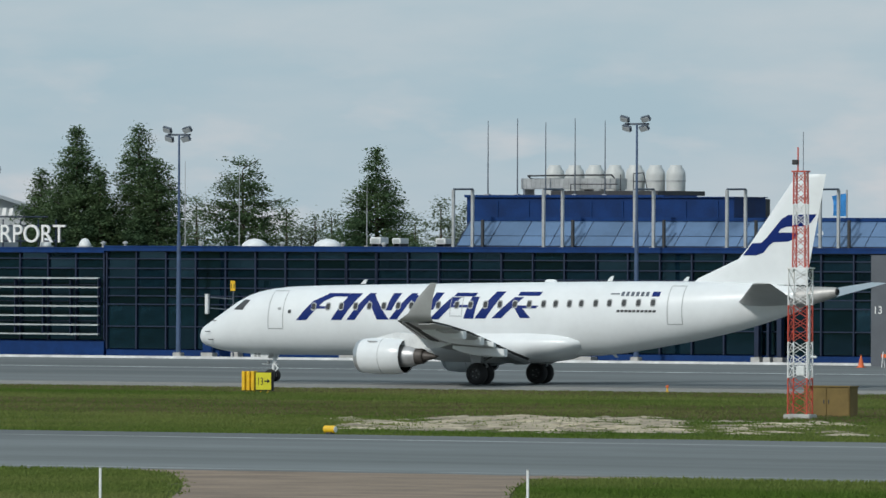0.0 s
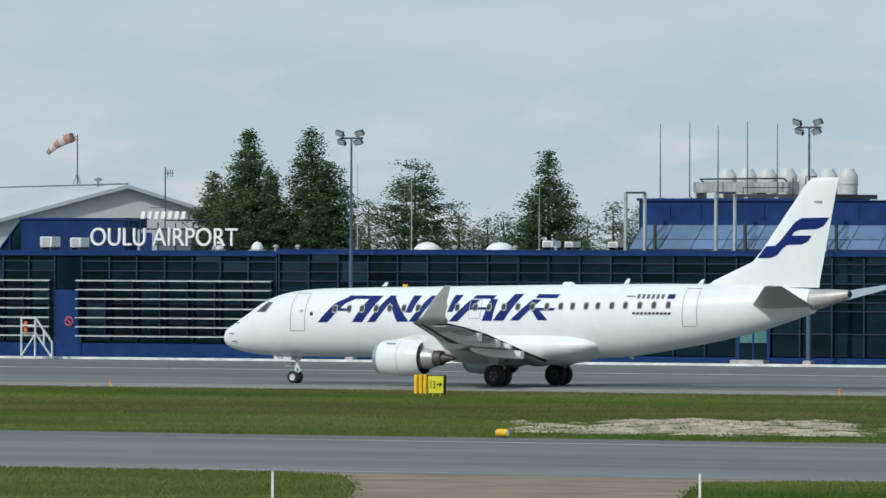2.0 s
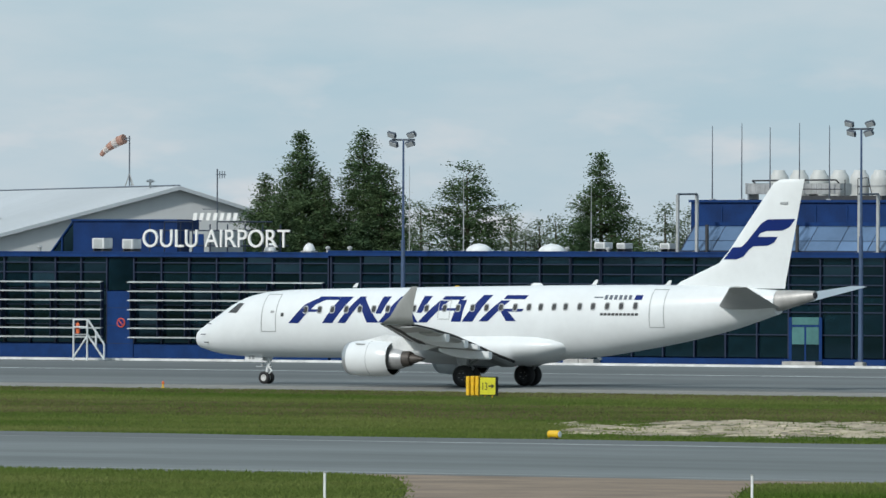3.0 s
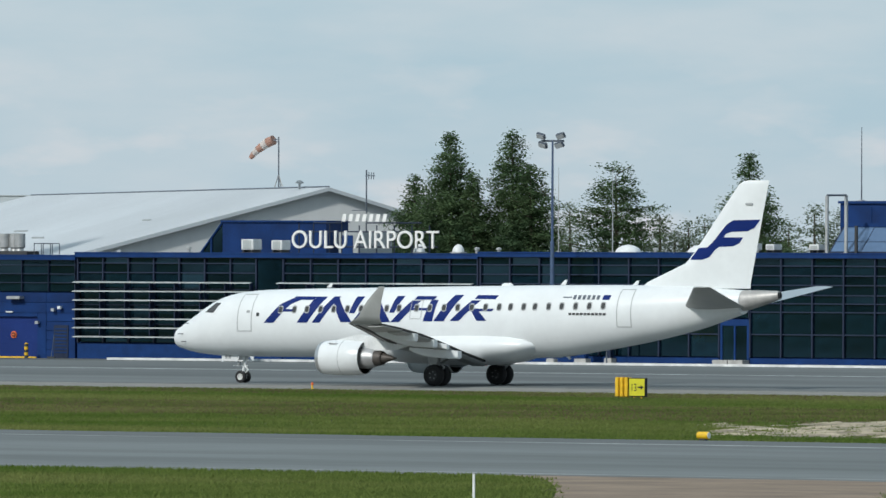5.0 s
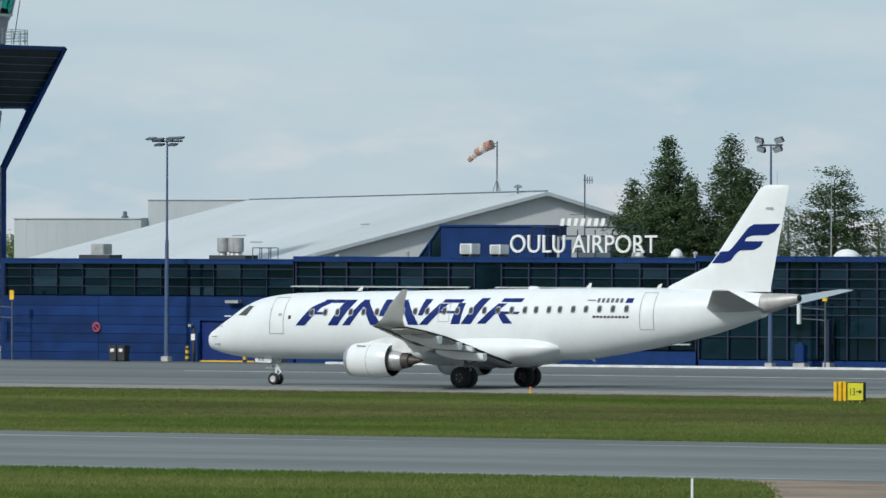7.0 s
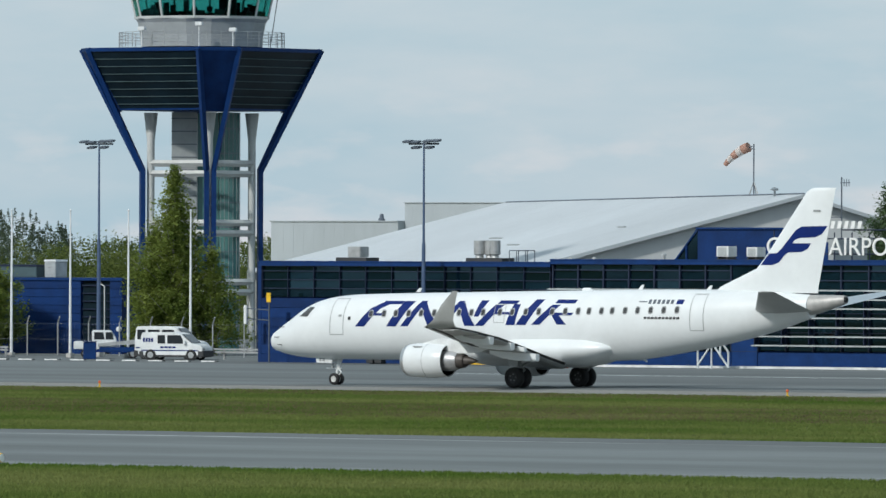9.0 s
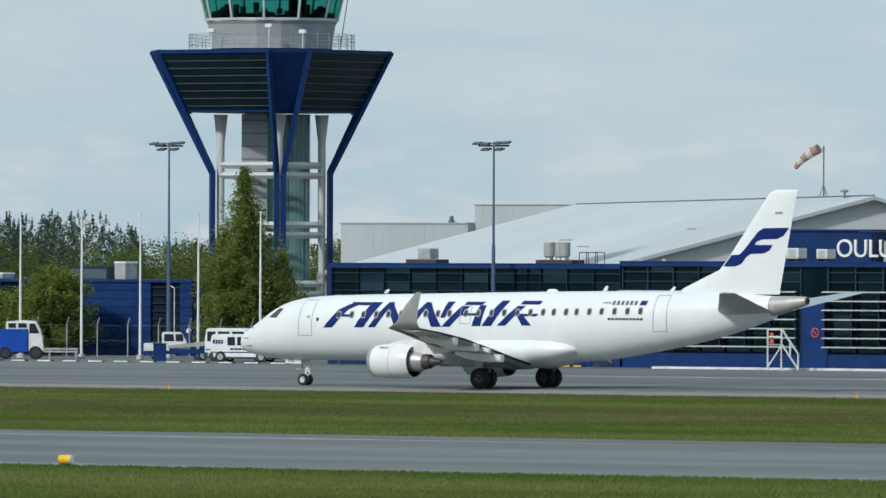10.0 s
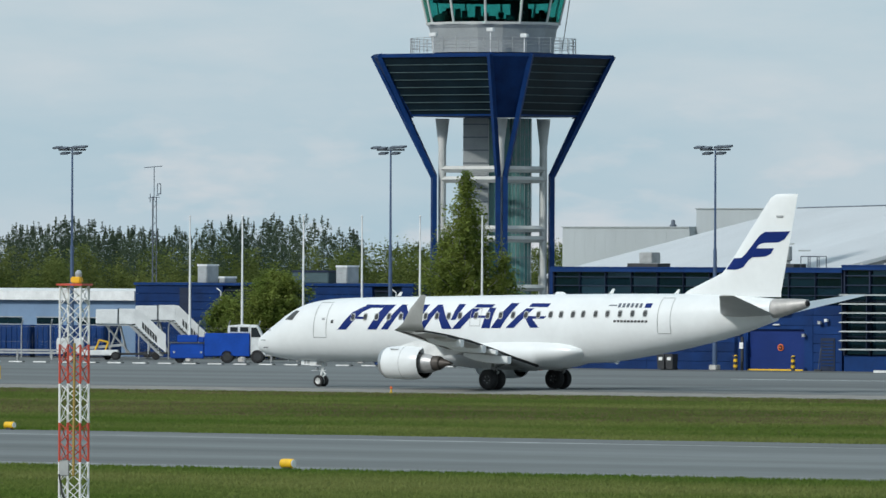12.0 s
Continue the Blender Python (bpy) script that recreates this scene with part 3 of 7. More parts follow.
# stations: distance forward of the main gear, top, bottom, half width
ST = [(17.98, 2.33, 2.21, 0.06), (17.8, 2.62, 1.94, 0.36), (17.3, 2.98, 1.72, 0.68), (16.4, 3.53, 1.52, 1.02), (15.4, 4.13, 1.42, 1.27),
      (14.8, 4.39, 1.38, 1.36), (14.1, 4.58, 1.36, 1.43), (13.4, 4.69, 1.36, 1.47), (12.4, 4.78, 1.36, 1.50), (11.3, 4.82, 1.36, 1.505),
      (6.0, 4.93, 1.37, 1.505), (0.0, 5.04, 1.38, 1.505), (-4.0, 5.10, 1.42, 1.505), (-5.8, 5.12, 1.52, 1.50), (-8.5, 5.14, 1.90, 1.42),
      (-11.2, 5.13, 2.38, 1.22), (-13.8, 5.06, 2.98, 0.92), (-16.2, 4.92, 3.72, 0.55)]
SA = np.array([s[0] for s in ST][::-1])


def station(a):
    """Top, bottom and half width of the hull at a, by a smooth curve through the stations."""
    out = []
    i = int(np.clip(np.searchsorted(SA, a) - 1, 0, len(SA) - 2))
    for c in (1, 2, 3):
        y = np.array([s[c] for s in ST][::-1])
        d = np.gradient(y, SA)
        h = SA[i + 1] - SA[i]
        u = min(1.0, max(0.0, (a - SA[i]) / h))
        out.append(float((2 * u ** 3 - 3 * u ** 2 + 1) * y[i] + (u ** 3 - 2 * u ** 2 + u) * h * d[i] + (3 * u ** 2 - 2 * u ** 3) * y[i + 1] + (u ** 3 - u ** 2) * h * d[i + 1]))
    return out


def hull(a, z, off=0.0):
    """The place on the port side of the hull at a and height z."""
    top, bot, hw = station(a)
    zc, hh = (top + bot) / 2, (top - bot) / 2
    q = max(0.0, 1 - abs((z - zc) / hh) ** 2.15)
    return (-a, -(hw * q ** (1 / 2.15) + off), z)


rings = []
for a in np.concatenate([np.linspace(17.98, 17.3, 7), np.linspace(17.2, 11.3, 26), np.linspace(10.5, -4, 18), np.linspace(-4.8, -16.2, 26)]):
    top, bot, hw = station(a)
    zc, hh = (top + bot) / 2, (top - bot) / 2
    ring = []
    for i in range(56):
        th = 2 * math.pi * i / 56
        c, s = math.cos(th), math.sin(th)
        e = 2 / 2.15
        ring.append((-a, math.copysign(abs(c) ** e, c) * hw, zc + math.copysign(abs(s) ** e, s) * hh))
    rings.append(ring)
part("fuselage", loft(rings), M["white"], plane, smooth=True)
part("tail_cone", loft([[(-a, math.cos(2 * math.pi * i / 32) * w, z + math.sin(2 * math.pi * i / 32) * h) for i in range(32)]
                        for a, z, w, h in ((-16.1, 4.40, 0.50, 0.52), (-16.5, 4.42, 0.51, 0.50), (-17.4, 4.55, 0.38, 0.37), (-18.27, 4.67, 0.22, 0.22), (-18.25, 4.67, 0.16, 0.16), (-17.9, 4.67, 0.15, 0.15))]),
     M["tail_metal"], plane, "bare metal tail cone", smooth=True)
part("exhaust_pipe", turned([(18.0, 0.10), (18.33, 0.15), (18.34, 0.11), (18.1, 0.08)], "x", (0, 0, 4.67), 16), M["dark"], plane)


def foil(stations, up):
    """A wing, fin or tailplane. stations: span place, leading and trailing a, height, thickness."""
    prof = [(0, 0), (0.02, 0.35), (0.08, 0.72), (0.2, 0.98), (0.4, 1.0), (0.65, 0.66), (0.85, 0.28), (1, 0.02)]
    loop = prof + [(u, -t) for u, t in prof[-2:0:-1]]
    rs = []
    for b, le, te, z, th in stations:
        r = []
        for u, t in loop:
            a = le + (te - le) * u
            if up:
                r.append((-a, t * th / 2, z))
            else:
                zl, zt = z if isinstance(z, tuple) else (z, z)
                r.append((-a, -b, zl + (zt - zl) * u + t * th / 2))
        rs.append(r)
    return loft(rs)


def wing(side):
    st = [(1.2, 4.45, -1.72, (2.33, 1.33), 0.80), (3.0, 3.56, -1.75, (2.46, 1.70), 0.66), (5.0, 2.60, -1.90, (2.60, 2.13), 0.52), (8.0, 1.17, -2.30, (2.82, 2.68), 0.38), (11.0, -0.27, -2.90, (3.04, 3.02), 0.25), (13.4, -1.42, -3.30, (3.22, 3.24), 0.15)]
    w = part("wing", foil([(side * b, le, te, z, th) for b, le, te, z, th in st], False), M["wing"], plane, "pale grey swept wing", smooth=True)
    # slats take a darkened metal that imitates their shaded underside
    for s0, s1 in ((3, 5), (2, 3), (0, 2)):
        rr = []
        for bb, le, te, z, th in st[s0:s1 + 1]:
            c = le - te
            rr.append([(-(le + 0.02 - u * c), -side * bb, z[0] + (z[1] - z[0]) * u + t * (th / 2 + 0.006)) for u, t in ((0.13, 0.90), (0.08, 0.76), (0.02, 0.40), (-0.004, 0), (0.02, -0.40), (0.08, -0.76), (0.13, -0.90), (0.12, 0))])
        part("slat", loft(rr), M["slat"], plane, "leading edge slat, metal darkened for its shade", smooth=True)
    # black strip laid on the lower skin as the shade behind the slats
    rr = []
    for bb, le, te, z, th in st[1:]:
        c = le - te
        rr.append([(-(le - u * c), -side * bb, z[0] + (z[1] - z[0]) * u + t * th / 2 - dz) for u, t, dz in ((0.17, -0.90, 0.0), (0.20, -0.98, 0.012), (0.29, -0.99, 0.014), (0.32, -0.97, 0.0))])
    part("slat_track_gap", loft(rr), M["black"], plane, "black strip for the shade behind the slats")
    # black strip paints the shaded slot under the trailing edge; drooped flaps below it
    rr = [[(-(te + 0.10), -side * bb, z[1] - 0.005), (-(te - 0.03), -side * bb, z[1] - 0.012), (-(te - 0.03), -side * bb, z[1] - 0.115), (-(te + 0.10), -side * bb, z[1] - 0.125)] for bb, le, te, z, th in st]
    part("flap_gap", loft(rr), M["black"], plane, "black strip for the shade above the flaps")
    for s0, s1 in ((0, 2), (2, 4), (4, 5)):
        dr, th0 = ((0.20, 0.13), (0.17, 0.11), (0.12, 0.07))[(s0 + 1) // 2]
        rr = [[(-(te + 0.75), -side * bb, z[1] - 0.15), (-(te + 0.12), -side * bb, z[1] - 0.128), (-(te - 0.16), -side * bb, z[1] - dr), (-(te - 0.16), -side * bb, z[1] - dr - 0.02), (-(te + 0.10), -side * bb, z[1] - dr - th0), (-(te + 0.75), -side * bb, z[1] - dr - th0)] for bb, le, te, z, th in st[s0:s1 + 1]]
        part("flap", loft(rr), M["wing"], plane, "pale trailing edge flap")
    rs = []
    for b, le, te, z, th in ((13.4, -1.42, -3.42, 3.20, 0.15), (13.65, -1.75, -3.46, 3.33, 0.13), (13.85, -2.25, -3.52, 3.58, 0.11), (14.05, -2.9, -3.75, 4.35, 0.08), (14.22, -3.72, -4.05, 5.06, 0.05)):
        r = []
        for u, t in ((0, 0), (0.1, 0.6), (0.35, 1), (0.7, 0.55), (1, 0.02), (0.7, -0.55), (0.35, -1), (0.1, -0.6)):
            r.append((-(le + (te - le) * u), -side * (b + t * th * 0.45), z + t * th * 0.2))
        rs.append(r)
    part("winglet", loft(rs), M["wing"], plane, "grey upswept winglet", smooth=True)
    for b, a1, z, ln in ((9.6, -2.95, 2.30, 2.4), (7.0, -2.45, 1.98, 2.7), (6.1, -2.62, 1.88, 0.9), (4.9, -2.55, 1.40, 3.0)):
        hh, hw = (0.40, 0.20) if ln > 1 else (0.24, 0.12)
        rr = []
        for u, s in ((0, 0.12), (0.12, 0.5), (0.3, 0.85), (0.55, 1), (0.85, 1), (0.97, 0.96), (1, 0.84)):
            x = -(a1 + ln * (1 - u))
            top = z + hh + 0.16 * (1 - u)
            low = top - (hh + 0.02) * (0.25 + 0.75 * s)
            w, c = hw * s, 0.07 * s
            rr.append([(x, -side * (b + q), h) for q, h in ((-w, top), (w, top), (w, low + c), (w - c, low), (c - w, low), (-w, low + c))])
        part("flap_fairing", loft(rr), M["white"], plane, "white flap track fairing")


def engine(side):
    b, z = 4.3, 1.40
    at = (0, -side * b, z)
    nac = [(-5.45, 0.58), (-5.8, 0.66), (-6.01, 0.75), (-5.94, 0.81), (-5.72, 0.855), (-5.35, 0.89), (-4.6, 0.90), (-4.1, 0.89), (-3.5, 0.835), (-3.46, 0.815), (-3.52, 0.80), (-4.3, 0.78)]
    part("nacelle", turned(nac, "x", at, 48, False), M["white"], plane, "white engine cowling", smooth=True)
    part("intake_lip", turned([(-5.8, 0.68), (-6.03, 0.745), (-6.055, 0.775), (-5.99, 0.82), (-5.82, 0.85), (-5.81, 0.83)], "x", at, 40), M["alu"], plane, "polished intake lip", smooth=True)
    part("fan", turned([(-5.43, 0.58), (-5.45, 0.25), (-5.75, 0.02)], "x", at, 24), M["dark"], plane)
    # black ring and liner paint the deep shade between cowling and core
    part("bypass_duct", turned([(-4.29, 0.795), (-4.28, 0.50)], "x", at, 36, False), M["black"], plane, "bypass duct, blackened for the shade inside")
    part("duct_liner", turned([(-4.28, 0.785), (-3.53, 0.795), (-3.53, 0.785), (-4.28, 0.775)], "x", at, 40, False), M["black"], plane)
    part("core_cowl", turned([(-4.27, 0.50), (-3.6, 0.545), (-3.2, 0.53), (-2.85, 0.455), (-2.80, 0.43), (-3.05, 0.40)], "x", at, 36), M["core"], plane, "bare metal core cowl", smooth=True)
    part("nozzle", turned([(-3.2, 0.40), (-2.80, 0.415), (-2.45, 0.36), (-2.4, 0.335), (-2.65, 0.31)], "x", at, 30), M["hot"], plane, smooth=True)
    part("exhaust_plug", turned([(-2.9, 0.28), (-2.35, 0.26), (-1.95, 0.14), (-1.6, 0.02)], "x", at, 24), M["hot"], plane, "heat-stained exhaust plug", smooth=True)
    bm = prism([(-5.4, z + 0.82), (-3.9, z + 0.60), (-2.7, z + 0.38), (-1.4, z + 0.45), (-0.8, 2.05), (-2.3, 2.42), (-3.9, 2.58)], "y", -side * b - 0.17, -side * b + 0.17)
    part("pylon", bm, M["white_plain"], plane)
    bm = prism([(-5.35, z + 0.76), (-4.8, z + 0.74), (-4.85, z + 0.68), (-5.25, z + 0.68)], "y", -side * (b + 0.48), -side * (b + 0.62))
    part("intake_scoop", bm, M["seam"], plane)
    part("cowl_seam", turned([(-4.615, 0.904), (-4.59, 0.904)], "x", at, 40), M["seam"], plane)


for side in (1, -1):
    wing(side)
    engine(side)
    # tailplane colours carry light: grey for the shaded underside, white for the sunlit top
    part("tailplane", foil([(side * 0.3, -12.9, -16.45, 4.05, 0.36), (side * 1.0, -13.4, -16.65, 4.16, 0.34), (side * 5.9, -16.80, -17.80, 5.06, 0.12), (side * 6.04, -17.1, -17.82, 5.09, 0.06)], False), M["wing"] if side > 0 else M["white"], plane, "near tailplane, greyed for its shaded underside" if side > 0 else "far tailplane, whitened for its sunlit top", smooth=True)

part("fin", foil([(0, -10.2, -16.58, 5.0, 0.30), (0, -10.6, -16.60, 5.30, 0.34), (0, -12.82, -16.80, 6.25, 0.36), (0, -13.30, -16.90, 6.76, 0.34), (0, -15.90, -17.60, 10.20, 0.18), (0, -16.2, -17.65, 10.36, 0.10), (0, -16.45, -17.64, 10.40, 0.03)], True), M["white"], plane, smooth=True)
part("belly_fairing", loft([[(-a, math.cos(2 * math.pi * i / 40) * w, z + math.sin(2 * math.pi * i / 40) * h) for i in range(40)] for a, w, z, h in
     ((5.6, 0.5, 1.75, 0.25), (5.0, 1.25, 1.80, 0.52), (3.6, 1.62, 1.88, 0.78), (1.0, 1.78, 1.96, 0.92), (-1.8, 1.80, 1.98, 0.92), (-3.2, 1.74, 2.02, 0.80), (-4.0, 1.60, 2.06, 0.60), (-4.55, 1.35, 2.08, 0.38), (-4.85, 0.7, 2.08, 0.15))]),
     M["white"], plane, "white belly fairing", smooth=True)


def skin(name, quad, material, nu=4, nv=8, off=0.012, label=""):
    """A thin patch on the port side. quad: four corners as (a, z), along the bottom and back along the top."""
    (a0, z0), (a1, z1), (a2, z2), (a3, z3) = quad
    vs, fs = [], []
    for j in range(nv + 1):
        v = j / nv
        for i in range(nu + 1):
            u = i / nu
            a = (1 - v) * ((1 - u) * a0 + u * a1) + v * ((1 - u) * a3 + u * a2)
            z = (1 - v) * ((1 - u) * z0 + u * z1) + v * ((1 - u) * z3 + u * z2)
            vs.append(hull(a, z, off))
    for j in range(nv):
        for i in range(nu):
            k = j * (nu + 1) + i
            fs.append((k, k + 1, k + nu + 2, k + nu + 1))
    return solid(name, vs, fs, material, plane, label, smooth=True)


# livery: plain slanted blue strokes along the cabin
def stroke(a0, a1, z0, a2, a3, z1):
    """A slanted stroke: its foot from a0 to a1 at z0, its head from a3 to a2 at z1."""
    skin("livery_stroke", [(a0, z0), (a1, z0), (a2, z1), (a3, z1)], M["livery"], 4, 8)


for row in ((11.48, 10.90, 3.11, 9.97, 10.61, 4.06), (10.61, 9.97, 4.06, 9.30, 9.98, 4.36), (9.46, 8.85, 3.13, 7.85, 8.52, 4.47), (8.55, 8.08, 3.14, 7.05, 7.45, 4.48), (6.80, 6.11, 3.17, 7.10, 7.48, 4.40),
            (6.31, 5.98, 3.63, 5.58, 6.05, 4.49), (6.11, 5.64, 3.18, 4.65, 5.02, 4.49), (4.44, 3.78, 3.19, 4.62, 5.02, 4.40), (3.88, 3.58, 3.68, 3.15, 3.62, 4.53), (3.78, 3.25, 3.20, 2.06, 2.62, 4.31),
            (1.83, 1.26, 3.25, 1.04, 1.47, 4.34), (1.20, 0.57, 3.26, -0.38, 0.15, 4.60), (0.21, -0.32, 3.28, -1.50, -0.97, 4.33), (-1.40, -1.99, 3.30, -1.50, -1.05, 3.78)):
    stroke(*row)
for k, (a, w, z, h) in enumerate(((9.95, 1.3, 4.30, 0.17), (2.52, 1.2, 4.35, 0.18), (-1.1, 1.25, 4.40, 0.20), (10.74, 0.95, 3.69, 0.13), (2.79, 1.35, 3.80, 0.13), (-0.68, 1.6, 3.78, 0.14))):
    skin("livery_bar", [(a, z), (a - w, z), (a - w - 0.12, z + h), (a - 0.12, z + h)], M["livery"], 6, 2, 0.0125)


for i, a in enumerate([10.51, 9.67, 8.91, 8.08, 7.28, 6.45, 5.62, 4.86, 4.07, 3.32, 2.26, 1.47, 0.62, -0.2, -1.05, -1.87, -2.68, -3.36, -4.14, -4.81, -5.62, -6.39, -7.2, -8.0, -8.8]):
    z = 3.79 + (10.5 - a) * 0.0163
    vs = []
    cz = 14
    for s, off in ((1.0, 0.016), (0.72, 0.018)):
        pts = []
        for k in range(cz):
            th = 2 * math.pi * k / cz
            c, q = math.cos(th), math.sin(th)
            pts.append(hull(a + math.copysign(abs(c) ** 0.6, c) * 0.155 * s, z + math.copysign(abs(q) ** 0.6, q) * 0.205 * s, off))
        solid("cabin_window" if s < 1 else "window_frame", pts, [tuple(range(cz))], M["pane"] if s < 1 else M["seam"], plane)


def outline(name, a0, a1, z0, z1, lean=0.0, w=0.035):
    """The seam round a door."""
    for quad in ([(a0, z0), (a1, z0), (a1, z0 + w), (a0, z0 + w)], [(a0 - lean, z1 - w), (a1 - lean, z1 - w), (a1 - lean, z1), (a0 - lean, z1)],
                 [(a0, z0 + 0.06), (a0 - w, z0 + 0.06), (a0 - w - lean, z1 - 0.06), (a0 - lean, z1 - 0.06)], [(a1 + w, z0 + 0.06), (a1, z0 + 0.06), (a1 - lean, z1 - 0.06), (a1 + w - lean, z1 - 0.06)]):
        skin(name, quad, M["seam"], 4, 10, 0.014)


outline("door_seam", 13.15, 12.25, 2.66, 4.58)
outline("door_seam", -9.58, -10.40, 3.03, 4.94)
outline("door_seam", 2.62, 1.92, 3.36, 4.32, 0.0, 0.03)
skin("door_handle", [(12.6, 3.62), (12.4, 3.62), (12.4, 3.74), (12.6, 3.74)], M["seam"], 2, 2, 0.02)
skin("porthole", [(11.97, 3.45), (11.80, 3.45), (11.80, 3.63), (11.97, 3.63)], M["pane"], 2, 2, 0.016)
skin("cockpit_window", [(15.42, 3.62), (14.78, 3.60), (14.46, 4.10), (14.86, 4.12)], M["pane"], 4, 6, 0.014, "dark cockpit side window")
# registration and type marks as plain bars
skin("mark_bar", [(-6.35, 4.49), (-6.86, 4.49), (-6.86, 4.55), (-6.35, 4.55)], M["steel_dark"], 2, 1)
for k in range(6):
    a = -6.95 - 0.275 * k
    skin("mark_bar", [(a, 4.41), (a - 0.17, 4.41), (a - 0.17, 4.63), (a, 4.63)], M["steel_dark"], 1, 2)
skin("flag_patch", [(-8.66, 4.40), (-9.08, 4.40), (-9.12, 4.64), (-8.70, 4.64)], M["livery"], 2, 2)
for k in range(10):
    a = -6.82 - 0.22 * k
    skin("mark_bar", [(a, 3.62), (a - 0.17, 3.62), (a - 0.19, 3.74), (a - 0.02, 3.74)], M["dark"], 1, 1)
part("mark_bar", boxes((16.35, 16.75, -0.125, 0.125, 9.17, 9.27)), M["seam"], plane)
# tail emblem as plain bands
emblem = [(13.12, 6.43), (13.62, 7.02), (14.18, 7.05), (14.47, 7.30), (15.30, 8.22), (15.65, 8.41), (17.15, 8.44), (16.83, 8.03), (16.45, 7.86), (15.55, 7.83),
          (15.23, 7.72), (15.11, 7.55), (16.19, 7.55), (16.0, 7.27), (15.65, 7.11), (14.85, 7.08), (14.60, 6.91), (14.31, 6.57), (13.90, 6.43)]


def fin_half(x, z):
    """Half the fin's thickness at x and height z."""
    zs = [6.25, 6.76, 10.20]
    le, te, th = (float(np.interp(z, zs, c)) for c in ((12.82, 13.30, 15.90), (16.80, 16.90, 17.60), (0.36, 0.34, 0.18)))
    u = min(1.0, max(0.0, (x - le) / (te - le)))
    return th / 2 * float(np.interp(u, [0, 0.02, 0.08, 0.2, 0.4, 0.65, 0.85, 1], [0, 0.35, 0.72, 0.98, 1.0, 0.66, 0.28, 0.02]))


for side in (-1, 1):
    bm = bmesh.new()
    bm.faces.new([bm.verts.new((x, 0, z)) for x, z in emblem])
    bm.normal_update()
    bmesh.ops.triangulate(bm, faces=bm.faces[:], ngon_method="EAR_CLIP")
    for _ in range(2):
        bmesh.ops.subdivide_edges(bm, edges=bm.edges[:], cuts=2, use_grid_fill=True)
    for v in bm.verts:
        v.co.y = side * (fin_half(v.co.x, v.co.z) + 0.014)
    part("tail_emblem", bm, M["livery"], plane, "blue tail emblem band")
for a, z, h in ((8.5, 4.93, 0.22), (-5.6, 5.13, 0.26), (-9.85, 5.15, 0.22)):
    part("blade_antenna", prism([(-a - 0.12, z), (-a + 0.16, z), (-a + 0.26, z + h), (-a + 0.12, z + h)], "y", -0.02, 0.02), M["white_plain"], plane)
part("belly_antenna", prism([(5.55, 1.70), (5.85, 1.74), (6.1, 1.40), (5.98, 1.38)], "y", -0.02, 0.02), M["white_plain"], plane)
part("dome_antenna", turned([(-0.35, 0.02), (-0.2, 0.10), (0.2, 0.10), (0.35, 0.02)], "x", (2.3, 0, 5.11), 12), M["white"], plane)
part("beacon", turned([(0, 0.1), (0.08, 0.09), (0.14, 0.04)], "z", (1.0, 0, 1.02), 12), M["red"], plane)
for a, z in ((16.9, 2.5), (16.6, 3.05), (16.7, 2.1)):
    p = hull(a, z, 0)
    part("probe", rods(0.02, (p, (p[0] - 0.22, p[1] - 0.14, p[2]))), M["dark"], plane)


def wheel(a, b, r, w, name):
    hub = new(name)
    hub.empty_display_size = 0.1
    hub.parent = plane
    hub.location = (-a, -b, r)
    part("tyre", turned([(-w / 2, r * 0.56), (-w / 2, r * 0.85), (-w * 0.36, r * 0.97), (0, r), (w * 0.36, r * 0.97), (w / 2, r * 0.85), (w / 2, r * 0.56), (w * 0.3, r * 0.5), (-w * 0.3, r * 0.5), (-w / 2, r * 0.56)], "y", (0, 0, 0), 32, False), M["rubber"], hub, "black tyre", smooth=True)
    bm = turned([(-w * 0.44, r * 0.60), (-w * 0.36, r * 0.46), (-w * 0.25, r * 0.16), (-w * 0.4, r * 0.12), (-w * 0.4, 0.002)], "y", (0, 0, 0), 24, False)
    part("rim", bm, M["rim"] if r < 0.4 else M["dark"], hub, "metal wheel rim")
    part("hub_bolts", boxes(*[(math.cos(k) * r * 0.32 - 0.02, math.cos(k) * r * 0.32 + 0.02, -w * 0.42, -w * 0.3, math.sin(k) * r * 0.32 - 0.02, math.sin(k) * r * 0.32 + 0.02) for k in (0, 1.26, 2.51, 3.77, 5.03)]), M["grey"], hub)
    return hub


WHEELS = []
for b in (2.97, -2.97):
    for d in (0.33, -0.33):
        WHEELS.append((wheel(0.0 + 0.0, b + d, 0.55, 0.42, "main_wheel"), 0.55))
    part("gear_leg", rods(0.11, ((0, -b, 0.55), (0.05, -b * 0.98, 1.75)), seg=12), M["grey"], plane, "grey main gear strut")
    part("gear_brace", rods(0.055, ((0, -b, 1.05), (0, -b * 0.45, 1.55)), ((0.0, -b, 0.6), (0.42, -b, 0.95)), ((0.42, -b, 0.95), (0.06, -b, 1.25))), M["grey"], plane)
    part("axle", rods(0.07, ((0, -b - 0.3, 0.55), (0, -b + 0.3, 0.55))), M["grey"], plane)
    part("gear_door", prism([(-0.28, 1.12), (0.25, 1.12), (0.32, 1.66), (-0.36, 1.66)], "y", -b - math.copysign(0.40, b) - 0.03, -b - math.copysign(0.40, b) + 0.03), M["grey"], plane)
for d in (0.21, -0.21):
    WHEELS.append((wheel(13.75, d, 0.315, 0.19, "nose_wheel"), 0.315))
part("gear_leg", rods(0.07, ((-13.75, 0, 0.32), (-13.62, 0, 1.55)), seg=12), M["white_plain"], plane, "white nose gear strut")
